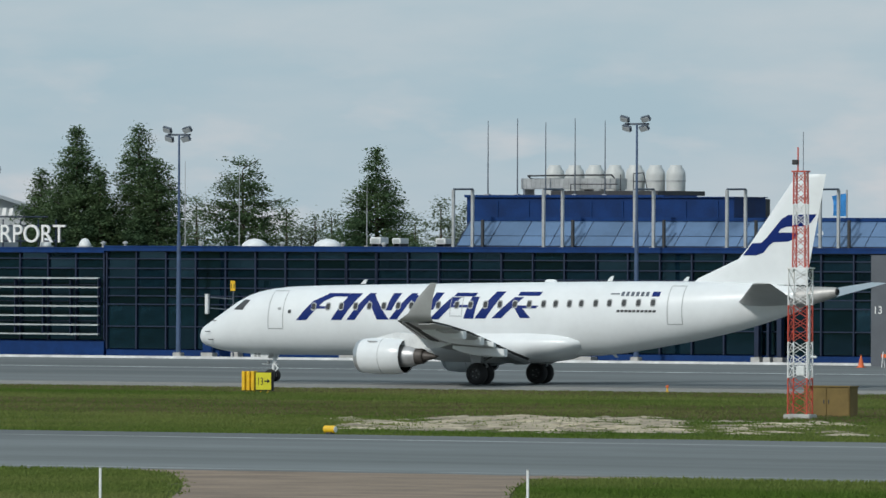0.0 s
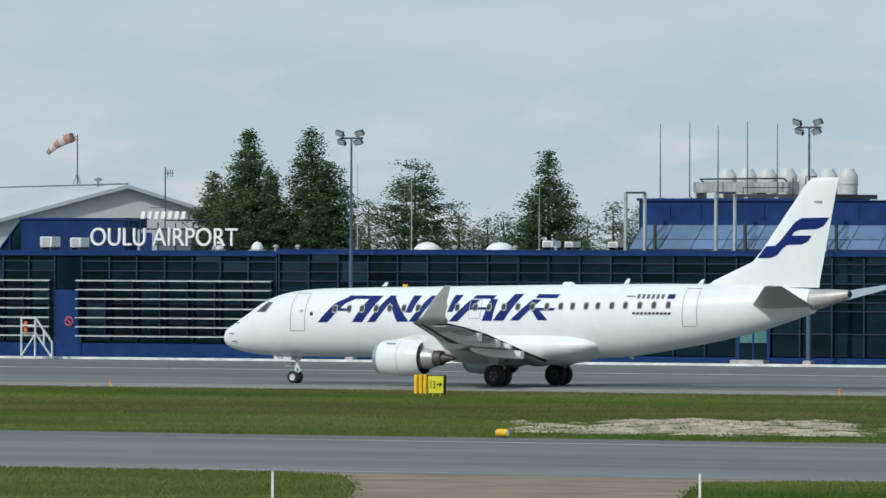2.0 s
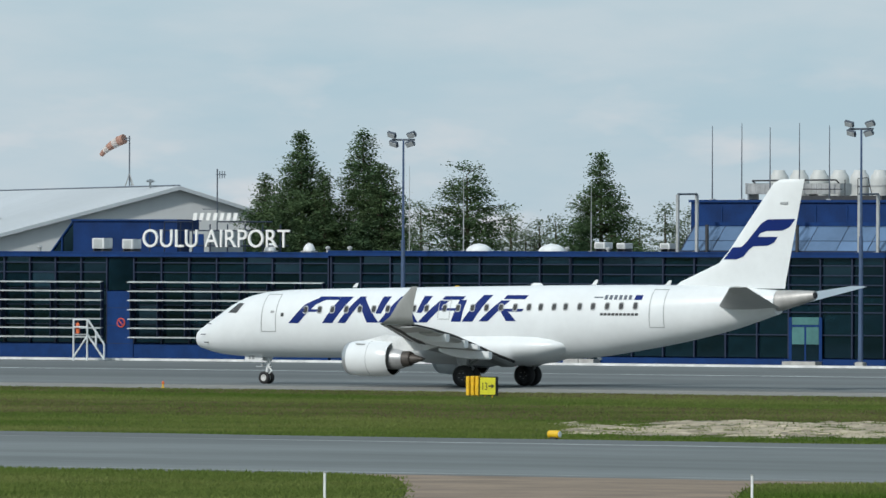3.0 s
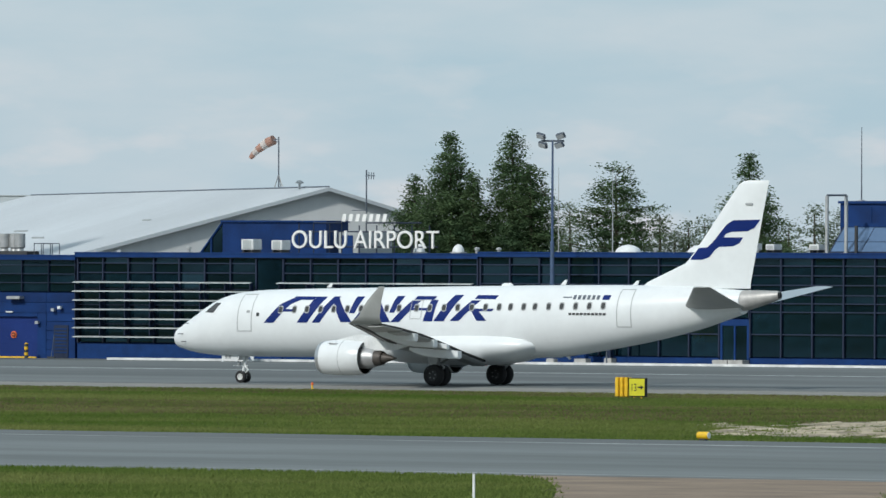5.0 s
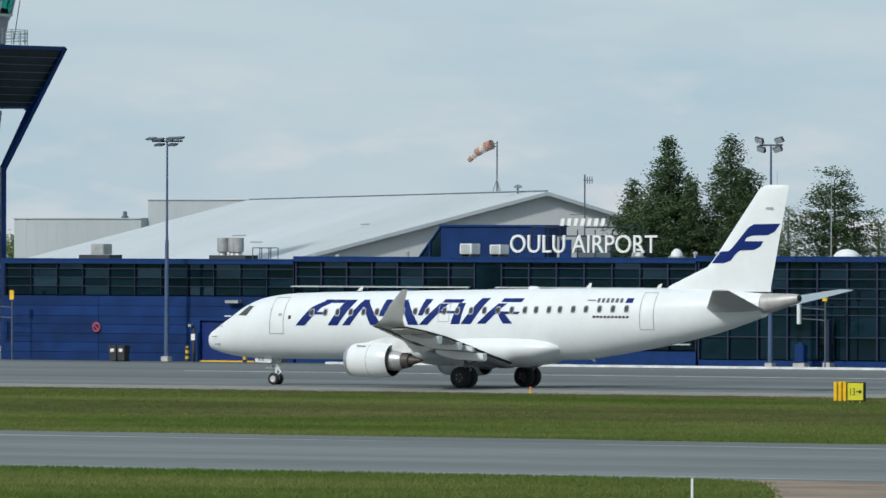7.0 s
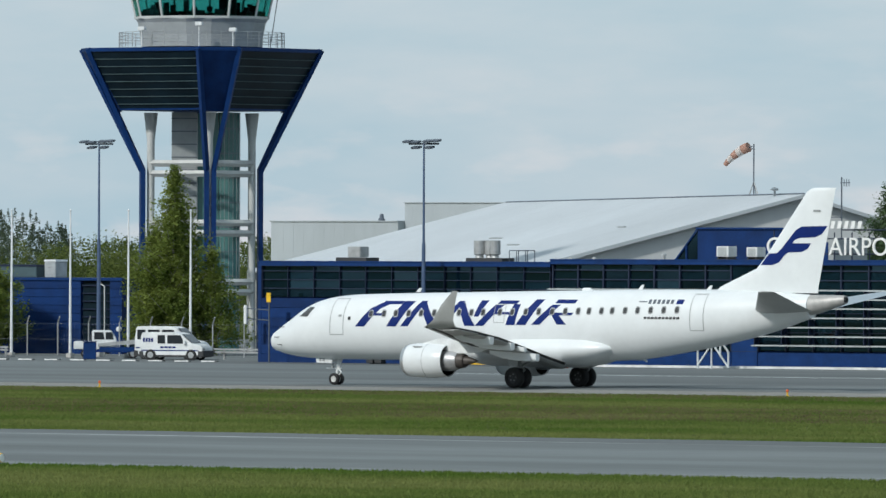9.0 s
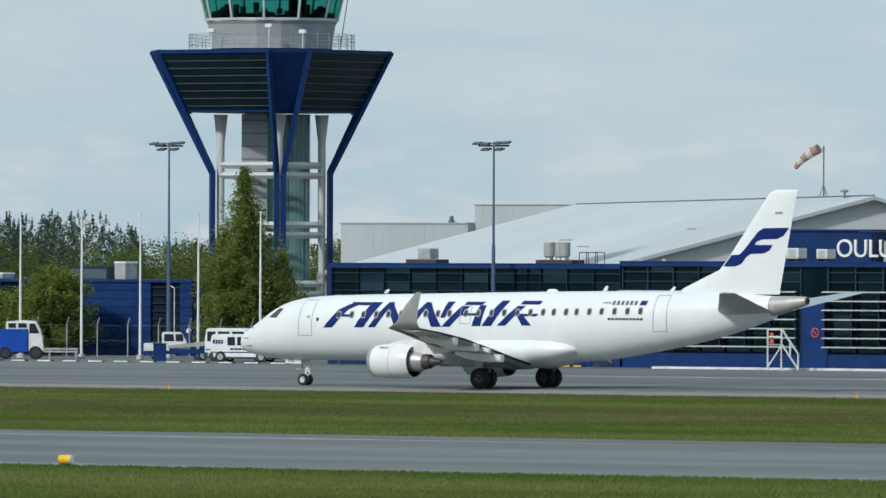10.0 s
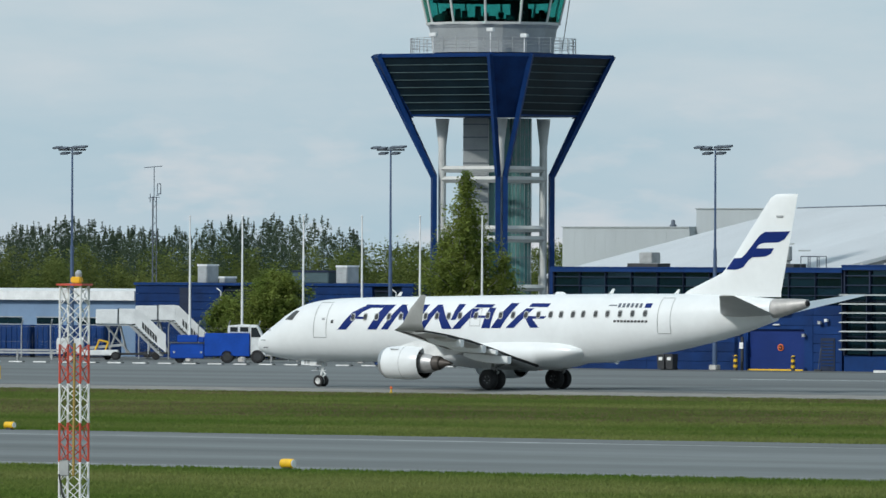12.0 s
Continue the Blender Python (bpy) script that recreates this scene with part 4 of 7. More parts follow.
part("axle", rods(0.045, ((-13.75, -0.25, 0.315), (-13.75, 0.25, 0.315))), M["grey"], plane)
part("drag_brace", rods(0.035, ((-13.7, 0, 0.8), (-13.3, 0, 1.5)), ((-13.73, -0.04, 0.40), (-13.40, -0.04, 0.68)), ((-13.40, -0.04, 0.68), (-13.68, -0.04, 0.92))), M["white_plain"], plane)
part("taxi_light", turned([(-0.06, 0.09), (0.05, 0.10), (0.07, 0.02)], "x", (-13.9, -0.12, 0.98), 14), M["lens"], plane)
part("tow_bar_lug", boxes((-14.35, -13.45, -0.05, 0.05, 0.86, 0.90)), M["white_plain"], plane)
for b in (0.42, -0.42):
    part("nose_gear_door", prism([(-14.75, 1.17), (-13.75, 1.15), (-13.7, 1.50), (-14.8, 1.50)], "y", -b - 0.015, -b + 0.015), M["white_plain"], plane, "white nose gear door")
    if b > 0:
        part("mark_bar", boxes((-14.55, -14.42, -b - 0.025, -b - 0.017, 1.24, 1.42), (-14.36, -14.2, -b - 0.025, -b - 0.017, 1.24, 1.42)), M["seam"], plane)


# ---- hangar behind the terminal ----
HX, HY = -384.3, 590.0
hangar = base("hangar", HX, HY, 0, "large grey sheet-metal hangar with a shallow gable roof", "hangar")
RD = Vector((-0.695, 0.719, 0))
GD = Vector((0.719, 0.695, 0))


def hp(along, across, z):
    p = RD * along + GD * across
    return (p.x, p.y, z)


def solid_slab(pts, d):
    """A polygon thickened along d."""
    bm = bmesh.new()
    a = [bm.verts.new(q) for q in pts]
    b = [bm.verts.new(Vector(q) + Vector(d)) for q in pts]
    bm.faces.new(a)
    bm.faces.new(b[::-1])
    for i in range(len(a)):
        bm.faces.new((a[i], b[i], b[(i + 1) % len(a)], a[(i + 1) % len(a)]))
    bmesh.ops.recalc_face_normals(bm, faces=bm.faces[:])
    return bm


SL, APEX, LONG = 0.264, 11.15, 133.0
prof = [(-22, APEX - SL * 22), (0, APEX), (26, APEX - 0.30 * 26)]
vs = [hp(0, a, z) for a, z in prof] + [hp(0, 26, 0), hp(0, -22, 0)] + [hp(0.3, a, z) for a, z in prof] + [hp(0.3, 26, 0), hp(0.3, -22, 0)]
solid("gable_wall", vs, [(0, 1, 2, 3, 4), (9, 8, 7, 6, 5), (0, 5, 6, 1), (1, 6, 7, 2), (2, 7, 8, 3), (4, 9, 5, 0)], M["hangar_wall"], hangar)
for (a0, z0), (a1, z1) in zip(prof, prof[1:]):
    vs = [hp(-0.6, a0, z0), hp(-0.6, a1, z1), hp(LONG, a1, z1), hp(LONG, a0, z0)]
    vs += [(x, y, z + 0.18) for x, y, z in vs]
    solid("roof", vs, [(3, 2, 1, 0), (4, 5, 6, 7), (0, 1, 5, 4), (1, 2, 6, 5), (2, 3, 7, 6), (3, 0, 4, 7)], M["roofmetal"], hangar, "pale grey sheet roof")
    vs = [hp(-0.68, a0, z0 - 0.10), hp(-0.68, a1, z1 - 0.10), hp(-0.62, a1, z1 - 0.10), hp(-0.62, a0, z0 - 0.10)]
    vs += [(x, y, z + 0.24) for x, y, z in vs]
    solid("verge_trim", vs, [(3, 2, 1, 0), (4, 5, 6, 7), (0, 1, 5, 4), (1, 2, 6, 5), (2, 3, 7, 6), (3, 0, 4, 7)], M["hangar_light"], hangar)
for k in range(58):
    q0, q1 = hp(2.3 * k, -0.3, APEX - 0.08 + 0.18), hp(2.3 * k, -21.8, APEX - SL * 21.8 + 0.18)
    part("roof_seam", rods(0.02, (q0, q1), seg=4), M["roofmetal"], hangar)
part("ridge_cap", rods(0.07, (hp(-0.5, 0, APEX + 0.20), hp(LONG - 1, 0, APEX + 0.20)), seg=8), M["steel_dark"], hangar)
part("far_gable", solid_slab([hp(LONG - 0.3, a, z - 0.02) for a, z in prof] + [hp(LONG - 0.3, 26, 0), hp(LONG - 0.3, -22, 0)], hp(0.25, 0, 0)), M["hangar_wall"], hangar)
part("roof_vent", turned([(0, 0.08), (0.42, 0.08), (0.44, 0.26), (0.52, 0.32), (0.62, 0.20), (0.68, 0.04)], "z", hp(8.6, -0.4, APEX + 0.05), 14), M["galv"], hangar)
for al, ac, ln in ((40, -14, 5), (60, -12, 6), (22, -9, 3)):
    z = APEX - SL * -ac
    p, q = hp(al, ac, z + 0.2), hp(al + ln, ac, z + 0.2)
    part("roof_curb", rods(0.09, (p, q), seg=6), M["galv"], hangar)
annexe = base("hangar_annexe", -497.3, 700, 0, "pale ribbed sheet-metal block behind the hangar roof", "building")
part("upper_block", boxes((0, 14.0, 0, 20, 0, 11.38)), M["hangar_light"], annexe)
part("roof_cowl", turned([(9.85, 0.32), (10.0, 0.3), (10.05, 0.2), (10.4, 0.16), (10.45, 0.03)], "z", (-3.9, 2.0, 0), 10), M["steel_dark"], annexe)
part("lower_block", boxes((-13.7, -0.02, -1, 20, 0, 9.74)), M["hangar_light"], annexe)
for k in range(25):
    x = -13.5 + 1.1 * k
    part("rib", boxes((x - 0.04, x + 0.04, -1.012 if x < 0 else -0.012, -1.003 if x < 0 else -0.003, 0, 9.7 if x < 0 else 11.3)), M["hangar_light"], annexe)
part("roof_edge", boxes((-13.8, -0.02, -1.1, 20, 9.743, 9.84), (-0.1, 14.1, -0.1, 20, 11.383, 11.46)), M["hangar_light"], annexe)

# windsock on the hangar ridge
sock = base("windsock", -389.8, 592.0, 11.35, "faded orange and white windsock on a thin steel pole", "windsock")
part("pole", rods(0.05, ((0, 0, 0), (0, 0, 3.6))), M["steel_dark"], sock)
part("pole_foot", rods(0.04, ((-0.35, 0, 0), (0, 0, 0.9)), ((0.35, 0, 0), (0, 0, 0.9)), ((0, 0.3, 0), (0, 0, 0.9))), M["galv"], sock)
part("arm", rods(0.03, ((0, 0, 3.45), (-0.45, 0, 3.40)), ((0, 0, 3.2), (-0.45, 0, 3.4))), M["steel_dark"], sock)
sock_bag = new("sock")
sock_bag.empty_display_size = 0.1
sock_bag.parent = sock
sock_bag.location = (-0.45, 0, 3.38)
pts = [(0.0, 0.0, 0.36), (-0.50, -0.14, 0.36), (-0.95, -0.34, 0.32), (-1.38, -0.56, 0.27), (-1.76, -0.82, 0.22), (-2.08, -1.10, 0.16)]
for i, ((xa, za, ra), (xb, zb, rb)) in enumerate(zip(pts, pts[1:])):
    bm = bmesh.new()
    rod(bm, (xa, 0, za), (xb, 0, zb), ra, rb, 14)
    part("sock_band", bm, M["sock_orange"] if i % 2 == 0 else M["sock_white"], sock_bag)

# ---- roof of the terminal ----
pent = base("roof_penthouse", -348.6, 530, 6.4, "navy roof penthouse with a raked glazed end", "penthouse")
part("wall", boxes((-4.7, 3.3, 0, 2.6, 0, 2.22)), M["navy"], pent)
part("roof_edge", boxes((-4.8, 3.4, -0.12, 2.7, 2.223, 2.34)), M["navy_trim"], pent)
part("glazed_end", prism([(-6.5, 0.1), (-4.72, 0.1), (-4.72, 2.15)], "y", 0.1, 2.5), M["glass"], pent)
part("end_frame", rods(0.07, ((-6.55, 0.05, 0.1), (-4.75, 0.05, 2.2)), ((-5.6, 0.05, 0.1), (-5.6, 0.05, 1.15))), M["navy_trim"], pent)
pent2 = base("roof_store", -341.5, 529, 6.4, "small grey and navy roof store behind the sign", "penthouse")
part("wall", boxes((-2.2, -0.7, 0, 4, 0, 1.6)), M["tower_grey"], pent2)
part("door", boxes((-1.9, -1.1, -0.04, -0.003, 0.1, 1.4)), M["navy_trim"], pent2)

sign = base("roof_sign", -338.8, 516, 6.5, "white raised roof sign letters on a dark frame", "sign")
lettering("sign_letters", "OULU AIRPORT", 1.60, M["sign_white"], sign, 0.0, 0.0, 0.47, 0.06, "LEFT", 0.972, "white block letters")
for x in (0.5, 1.6, 2.8, 3.7, 5.0, 6.3, 7.6, 8.9, 10.2):
    part("frame_post", rods(0.04, ((x, 0.12, 0.0), (x, 0.12, 2.0 if x < 4 else 1.9)), seg=6), M["mullion"], sign)
part("frame_rail", rods(0.04, ((0.3, 0.12, 0.55), (10.8, 0.12, 0.55)), ((0.3, 0.12, 1.5), (10.8, 0.12, 1.5)), ((1.6, 0.12, 2.05), (3.7, 0.12, 2.05)), ((5.6, 0.12, 2.05), (9.6, 0.12, 2.05)), seg=6), M["mullion"], sign)
for k in range(7):
    x = 3.78 + 0.5 * k
    part("emblem_bar", prism([(x, 2.14), (x + 0.28, 2.14), (x + 0.38, 2.60), (x + 0.10, 2.60)], "y", -0.04, 0.04), M["sign_white"], sign, "small slanted white bar")


def roof_unit(x, y, z, w, h, d=1.0):
    u = base("air_conditioner", x, y, z, "white boxed air-conditioning unit on dark feet", "air conditioner", "roof units")
    part("casing", bevelled(0.03, (-w / 2, w / 2, 0, d, 0.25, 0.25 + h)), M["white_plain"], u)
    part("grille", boxes((-w * 0.35, w * 0.35, -0.03, -0.003, 0.32, 0.18 + h)), M["louver"], u)
    part("plinth", boxes((-w * 0.6, w * 0.6, -0.05, d, 0, 0.097)), M["dark"], u)
    part("foot", boxes((-w * 0.4, -w * 0.3, 0, d, 0.1, 0.247)), M["dark"], u)
    part("foot", boxes((w * 0.3, w * 0.4, 0, d, 0.1, 0.247)), M["dark"], u)
    return u


roof_unit(-340.45, 513.5, 6.6, 0.9, 0.66)
roof_unit(-338.25, 513.5, 6.6, 0.8, 0.6)
for x, w in ((-313.77, 0.80), (-308.57, 0.84), (-331.2, 0.36), (-328.3, 0.38)):
    d = base("roof_dome", x, 515.5 if x > -320 else 519.0, 6.70, "white domed rooflight on the roof", "rooflight", "rooflights")
    part("dome", turned([(0, w), (0.12, w * 0.98), (0.28, w * 0.8), (0.42, w * 0.5), (0.49, w * 0.05)], "z", (0, 0, 0.06), 24), M["white_plain"], d, smooth=True)
    part("curb", boxes((-w, w, -w, w, -0.02, 0.06)), M["galv"], d)
for x, y, h in ((-318.8, 515.5, 5.3), (-314.9, 515.5, 5.25), (-305.8, 515.5, 4.4)):
    a = base("whip_aerial", x, y, 6.7, "thin grey whip aerial on the roof", "aerial")
    bm = bmesh.new()
    rod(bm, (0, 0, 0), (0, 0, h * 0.55), 0.035, 0.03, 6)
    rod(bm, (0, 0, h * 0.55), (0, 0, h), 0.022, 0.012, 6)
    part("rod", bm, M["galv"], a)
    part("foot", boxes((-0.12, 0.12, -0.12, 0.12, 0, 0.12)), M["galv"], a)
roof_unit(-306.1, 517, 6.7, 0.75, 0.4)
roof_unit(-304.6, 517, 6.7, 0.6, 0.35)
roof_unit(-301.5, 517, 6.7, 0.7, 0.35)
for k in range(9):
    x = (-317.0, -311.2, -306.9, -304.0, -322.5, -324.1, -345.5, -350.8, -352.6)[k]
    v = base("roof_vent", x, 514.5, 6.40 if x < -349 else 6.65, "small grey roof vent pipe", "vent")
    part("pipe", turned([(0, 0.1), (0.25, 0.1), (0.26, 0.17), (0.36, 0.15), (0.42, 0.02)], "z", (0, 0, 0), 10), M["galv"], v)

# plant on the west wing
for x, n in ((-369.1, 1), (-358.7, 3)):
    u = base("roof_fan", x, 514, 6.40, "galvanised roof fans on a dark plinth", "roof fan")
    part("plinth", boxes((-1.1 - 0.1 * n, 1.1 + 0.1 * n, -0.4, 1.0, 0, 0.32)), M["dark"], u)
    if n == 1:
        part("casing", bevelled(0.04, (-0.5, 0.5, -0.1, 0.9, 0.34, 1.02)), M["galv"], u)
    else:
        for k in range(3):
            part("cowl", turned([(0.32, 0.28), (0.5, 0.24), (0.55, 0.36), (1.42, 0.36), (1.44, 0.30), (1.2, 0.28)], "z", (-0.62 + 0.6 * k, 0.3 * (k % 2), 0), 18), M["galv"], u, smooth=False)
rail = base("roof_hatch_rail", -356.3, 514, 6.40, "grey tubular rail round a roof hatch", "railing")
for y in (0, 0.8):
    part("rail", rods(0.03, ((-0.7, y, 0), (-0.7, y, 0.8)), ((0, y, 0), (0, y, 0.8)), ((0.7, y, 0), (0.7, y, 0.8)), ((-0.7, y, 0.8), (0.7, y, 0.8))), M["steel_dark"], rail)

# plant above the upper hall
for k in range(7):
    x = -301.75 + 1.43 * k
    t = base("chimney_fan", x, 531.5, 9.95, "stubby galvanised exhaust stack in a row", "exhaust stack", "exhaust stacks")
    h = 1.92
    part("shell", turned([(0, 0.50), (0.3, 0.58), (h - 0.62, 0.61), (h - 0.38, 0.57), (h - 0.14, 0.40), (h - 0.02, 0.37), (h, 0.34), (h - 0.02, 0.29), (h - 0.4, 0.27)], "z", (0, 0, 0), 22), M["tower_white"], t, smooth=True)
    part("band", turned([(0.9, 0.615), (0.98, 0.615)], "z", (0, 0, 0), 22), M["galv"], t)
cond = base("condenser", -298.0, 526.5, 9.95, "long galvanised condenser on legs with a pipe rail", "condenser")
part("coil_case", boxes((-3.3, 3.4, 0, 1.4, 0.40, 1.06)), M["galv"], cond)
for k in range(20):
    part("fin_face", boxes((-3.2 + 0.33 * k, -2.89 + 0.33 * k, -0.03, -0.003, 0.46, 1.0)), M["galv"], cond)
part("pipe", rods(0.05, ((-2.7, -0.2, 1.22), (3.2, -0.2, 1.27)), ((-2.7, -0.2, 1.22), (-2.7, 0.3, 1.0)), ((3.2, -0.2, 1.27), (3.2, 0.3, 1.0)), seg=6), M["dark"], cond)
for x in (-3.2, -1.2, 1.0, 3.2):
    part("leg", boxes((x, x + 0.12, 0.1, 1.3, 0, 0.397)), M["galv"], cond)
deck = base("plant_deck", -296.0, 526.0, 9.95, "dark steel plant deck with low railing", "platform")
part("deck", boxes((-2.9, 4.6, 0, 6, 0.02, 0.3)), M["dark"], deck)
part("railing", rods(0.03, ((2.0, 0, 0.3), (2.0, 0, 1.3)), ((2.9, 0, 0.3), (2.9, 0, 1.3)), ((3.9, 0, 0.3), (3.6, 0, 1.4)), ((2.9, 0, 1.35), (3.6, 0, 1.4)), ((2.9, 0, 0.85), (3.75, 0, 0.85)), ((-1.5, 0, 0.3), (-1.5, 0, 0.7)), ((-1.5, 0, 0.7), (1.8, 0, 0.7))), M["dark"], deck)
for x, h in ((-303.36, 4.6), (-301.27, 4.75), (-299.27, 4.5), (-297.2, 4.75), (-295.09, 4.6)):
    a = base("lightning_rod", x, 526, 9.95, "tall thin grey lightning rod", "lightning rod", "lightning rods")
    bm = bmesh.new()
    rod(bm, (0, 0, 0), (0, 0, h), 0.045, 0.02, 6)
    part("rod", bm, M["steel_dark"], a)
    part("foot", boxes((-0.15, 0.15, -0.15, 0.15, 0, 0.1)), M["galv"], a)


def goal(x):
    g = base("gate_frame", x, 508.6, 6.6, "white steel portal frame at the roof edge", "frame", "roof portal frames")
    part("post", boxes((-0.08, 0.08, -0.08, 0.08, 0.2, 3.60)), M["galv"], g)
    part("post", boxes((-0.08, 0.08, 2.2, 2.36, 0.2, 3.62)), M["galv"], g)
    part("beam", rods(0.06, ((0, 0, 3.63), (0, 2.3, 3.65)), seg=6), M["steel_dark"], g)
    part("foot", boxes((-0.2, 0.2, -0.2, 0.2, 0, 0.197), (-0.2, 0.2, 2.08, 2.48, 0, 0.197)), M["galv"], g)
    return g


for x in (-295.7, -289.5, -283.3, -277.1, -270.9):
    goal(x)
fl = base("flag_banner", -286.2, 540, 0, "bright blue flag hanging on a slim mast", "flag")
part("pole", rods(0.05, ((0.45, 0, 0), (0.45, 0, 10.4))), M["galv"], fl)
part("cloth", loft([[(-0.55 + 0.08 * math.sin(k), 0.05 * math.cos(2 * k), 8.8 + 0.3 * k), (0.38, 0.03, 8.75 + 0.36 * k), (0.38, 0.06, 8.75 + 0.36 * k), (-0.55 + 0.08 * math.sin(k), 0.08 + 0.05 * math.cos(2 * k), 8.8 + 0.3 * k)] for k in range(5)]), M["flagblue"], fl)
beacon = base("roof_beacon", -272.6, 512, 7.0, "dark roof beacon with a pale dome", "beacon")
part("box", boxes((-0.9, 0.9, -0.3, 0.5, 0, 0.45)), M["dark"], beacon)
part("dome", turned([(0.45, 0.3), (0.6, 0.28), (0.8, 0.05)], "z", (0, 0, 0), 14), M["white_plain"], beacon)


# ---- control tower ----
TK = 0.915
tower = base("control_tower", -454.1 * TK, 612 * TK, 6.85 - 7 * TK, "airport control tower with navy flared platform and green cab glass", "control tower")
tower.scale = (TK, TK, TK)


def octa(D, half, z):
    """Eight corners of a square with cut corners: cut at distance D from the middle, of half width half."""
    p, q = (D + half) / math.sqrt(2), (D - half) / math.sqrt(2)
    return [(p, -q, z), (p, q, z), (q, p, z), (-q, p, z), (-p, q, z), (-p, -q, z), (-q, -p, z), (q, -p, z)]


part("funnel", loft([octa(6.42, 0.96, 18.15), octa(9.05, 1.55, 22.6)]), M["tower_louvre"], tower, "dark louvred funnel")
part("platform", loft([octa(9.15, 1.62, 22.61), octa(9.2, 1.64, 22.9)]), M["navy_trim"], tower, "navy platform edge")
part("soffit", loft([octa(6.47, 1.0, 18.12), octa(6.52, 1.0, 18.25)]), M["navy_trim"], tower)
for k in range(1, 8):
    u = k / 8
    D, hf, z = 6.35 + 2.7 * u, 0.95 + 0.6 * u, 18.0 + 4.6 * u
    c = octa(D + 0.05, hf, z)
    for i, j in ((6, 7), (0, 1), (2, 3), (4, 5)):
        part("louver", rods(0.035, (c[i], c[j]), seg=4), M["teal_grey"], tower)
top, low = octa(9.12, 1.6, 22.65), octa(6.4, 0.98, 18.0)
# navy cut corners with their beams
for i, j in ((7, 0), (5, 6), (1, 2), (3, 4)):
    vs = [low[i], low[j], top[j], top[i]]
    d = Vector((vs[0][0] + vs[1][0], vs[0][1] + vs[1][1], 0)).normalized() * 0.04
    vs = [(x + d.x, y + d.y, z) for x, y, z in vs]
    vs += [(x - d.x * 3, y - d.y * 3, z) for x, y, z in vs]
    solid("corner_panel", vs, [(0, 1, 2, 3), (7, 6, 5, 4), (0, 4, 5, 1), (1, 5, 6, 2), (2, 6, 7, 3), (3, 7, 4, 0)], M["navy"], tower)
    m = Vector(((top[i][0] + top[j][0]) / 2, (top[i][1] + top[j][1]) / 2, 0)).normalized()
    s = Vector((-m.y, m.x, 0))
    for e in (i, j):
        sg = 1 if Vector((top[e][0], top[e][1], 0)).dot(s) > 0 else -1
        foot = m * 4.6 + s * 0.28 * sg
        bm = bmesh.new()
        rod(bm, (foot.x, foot.y, 13.5), (top[e][0], top[e][1], 22.85), 0.25, 0.25, 4)
        rod(bm, (foot.x, foot.y, -0.7), (foot.x, foot.y, 13.6), 0.26, 0.26, 4)
        part("raking_column", bm, M["navy_trim"], tower, "navy raking column")
    c = m * 3.95
    bm = turned([(-0.7, 0.30), (15.8, 0.30), (17.95, 0.55)], "z", (c.x, c.y, 0), 16)
    part("column", bm, M["tower_white"], tower, "pale round column with flared head", smooth=True)
for z in (13.25, 14.05, 8.65, 9.45, 4.1, 4.9):
    D = 4.05
    corners = [Vector((math.cos(radians(45 + 90 * k)) * D, math.sin(radians(45 + 90 * k)) * D, z)) for k in range(4)]
    for a, b in zip(corners, corners[1:] + corners[:1]):
        bm = bmesh.new()
        rod(bm, a, b, 0.25, 0.25, 4)
        part("ring_beam", bm, M["tower_white"], tower)
# stair and lift shafts stand towards the view, turned 45 degrees
ca, sa = math.cos(radians(36.5)), math.sin(radians(36.5))


def tv(u, v):
    return (ca * u - sa * v, sa * u + ca * v)


rings = []
for z in (-0.7, 18.0):
    rings.append([(*tv(u, v), z) for u, v in ((-2.3, -0.6), (-0.35, -0.6), (-0.35, 1.6), (-2.3, 1.6))])
part("stair_shaft", loft(rings), M["tower_grey"], tower, "grey panelled stair shaft")
for k in range(18):
    z = 1.0 * k + 0.5
    part("shaft_joint", loft([[(*tv(u, v), zz) for u, v in ((-2.32, -0.62), (-0.33, -0.62), (-0.33, -0.55), (-2.32, -0.55))] for zz in (z, z + 0.07)]), M["steel_dark"], tower)
part("lift_shaft", turned([(-0.7, 0.85), (18.0, 0.85)], "z", (*tv(2.12, 0.2), 0), 28), M["shaft_glass"], tower, "green glazed lift shaft")
part("shaft_link", loft([[(*tv(u, v), z) for u, v in ((-0.3, -0.2), (1.3, -0.2), (1.3, 1.2), (-0.3, 1.2))] for z in (-0.7, 17.98)]), M["shaft_glass"], tower)
for k in range(9):
    part("shaft_band", turned([(1.9 * k + 1.5, 0.88), (1.9 * k + 1.57, 0.88)], "z", (*tv(2.12, 0.2), 0), 28), M["steel_dark"], tower)
for k in range(16):
    a = math.pi * 2 * k / 16
    u, v = 2.12 + 0.87 * math.cos(a), 0.2 + 0.87 * math.sin(a)
    part("shaft_mullion", rods(0.02, ((*tv(u, v), 0), (*tv(u, v), 18)), seg=4), M["tower_grey"], tower)
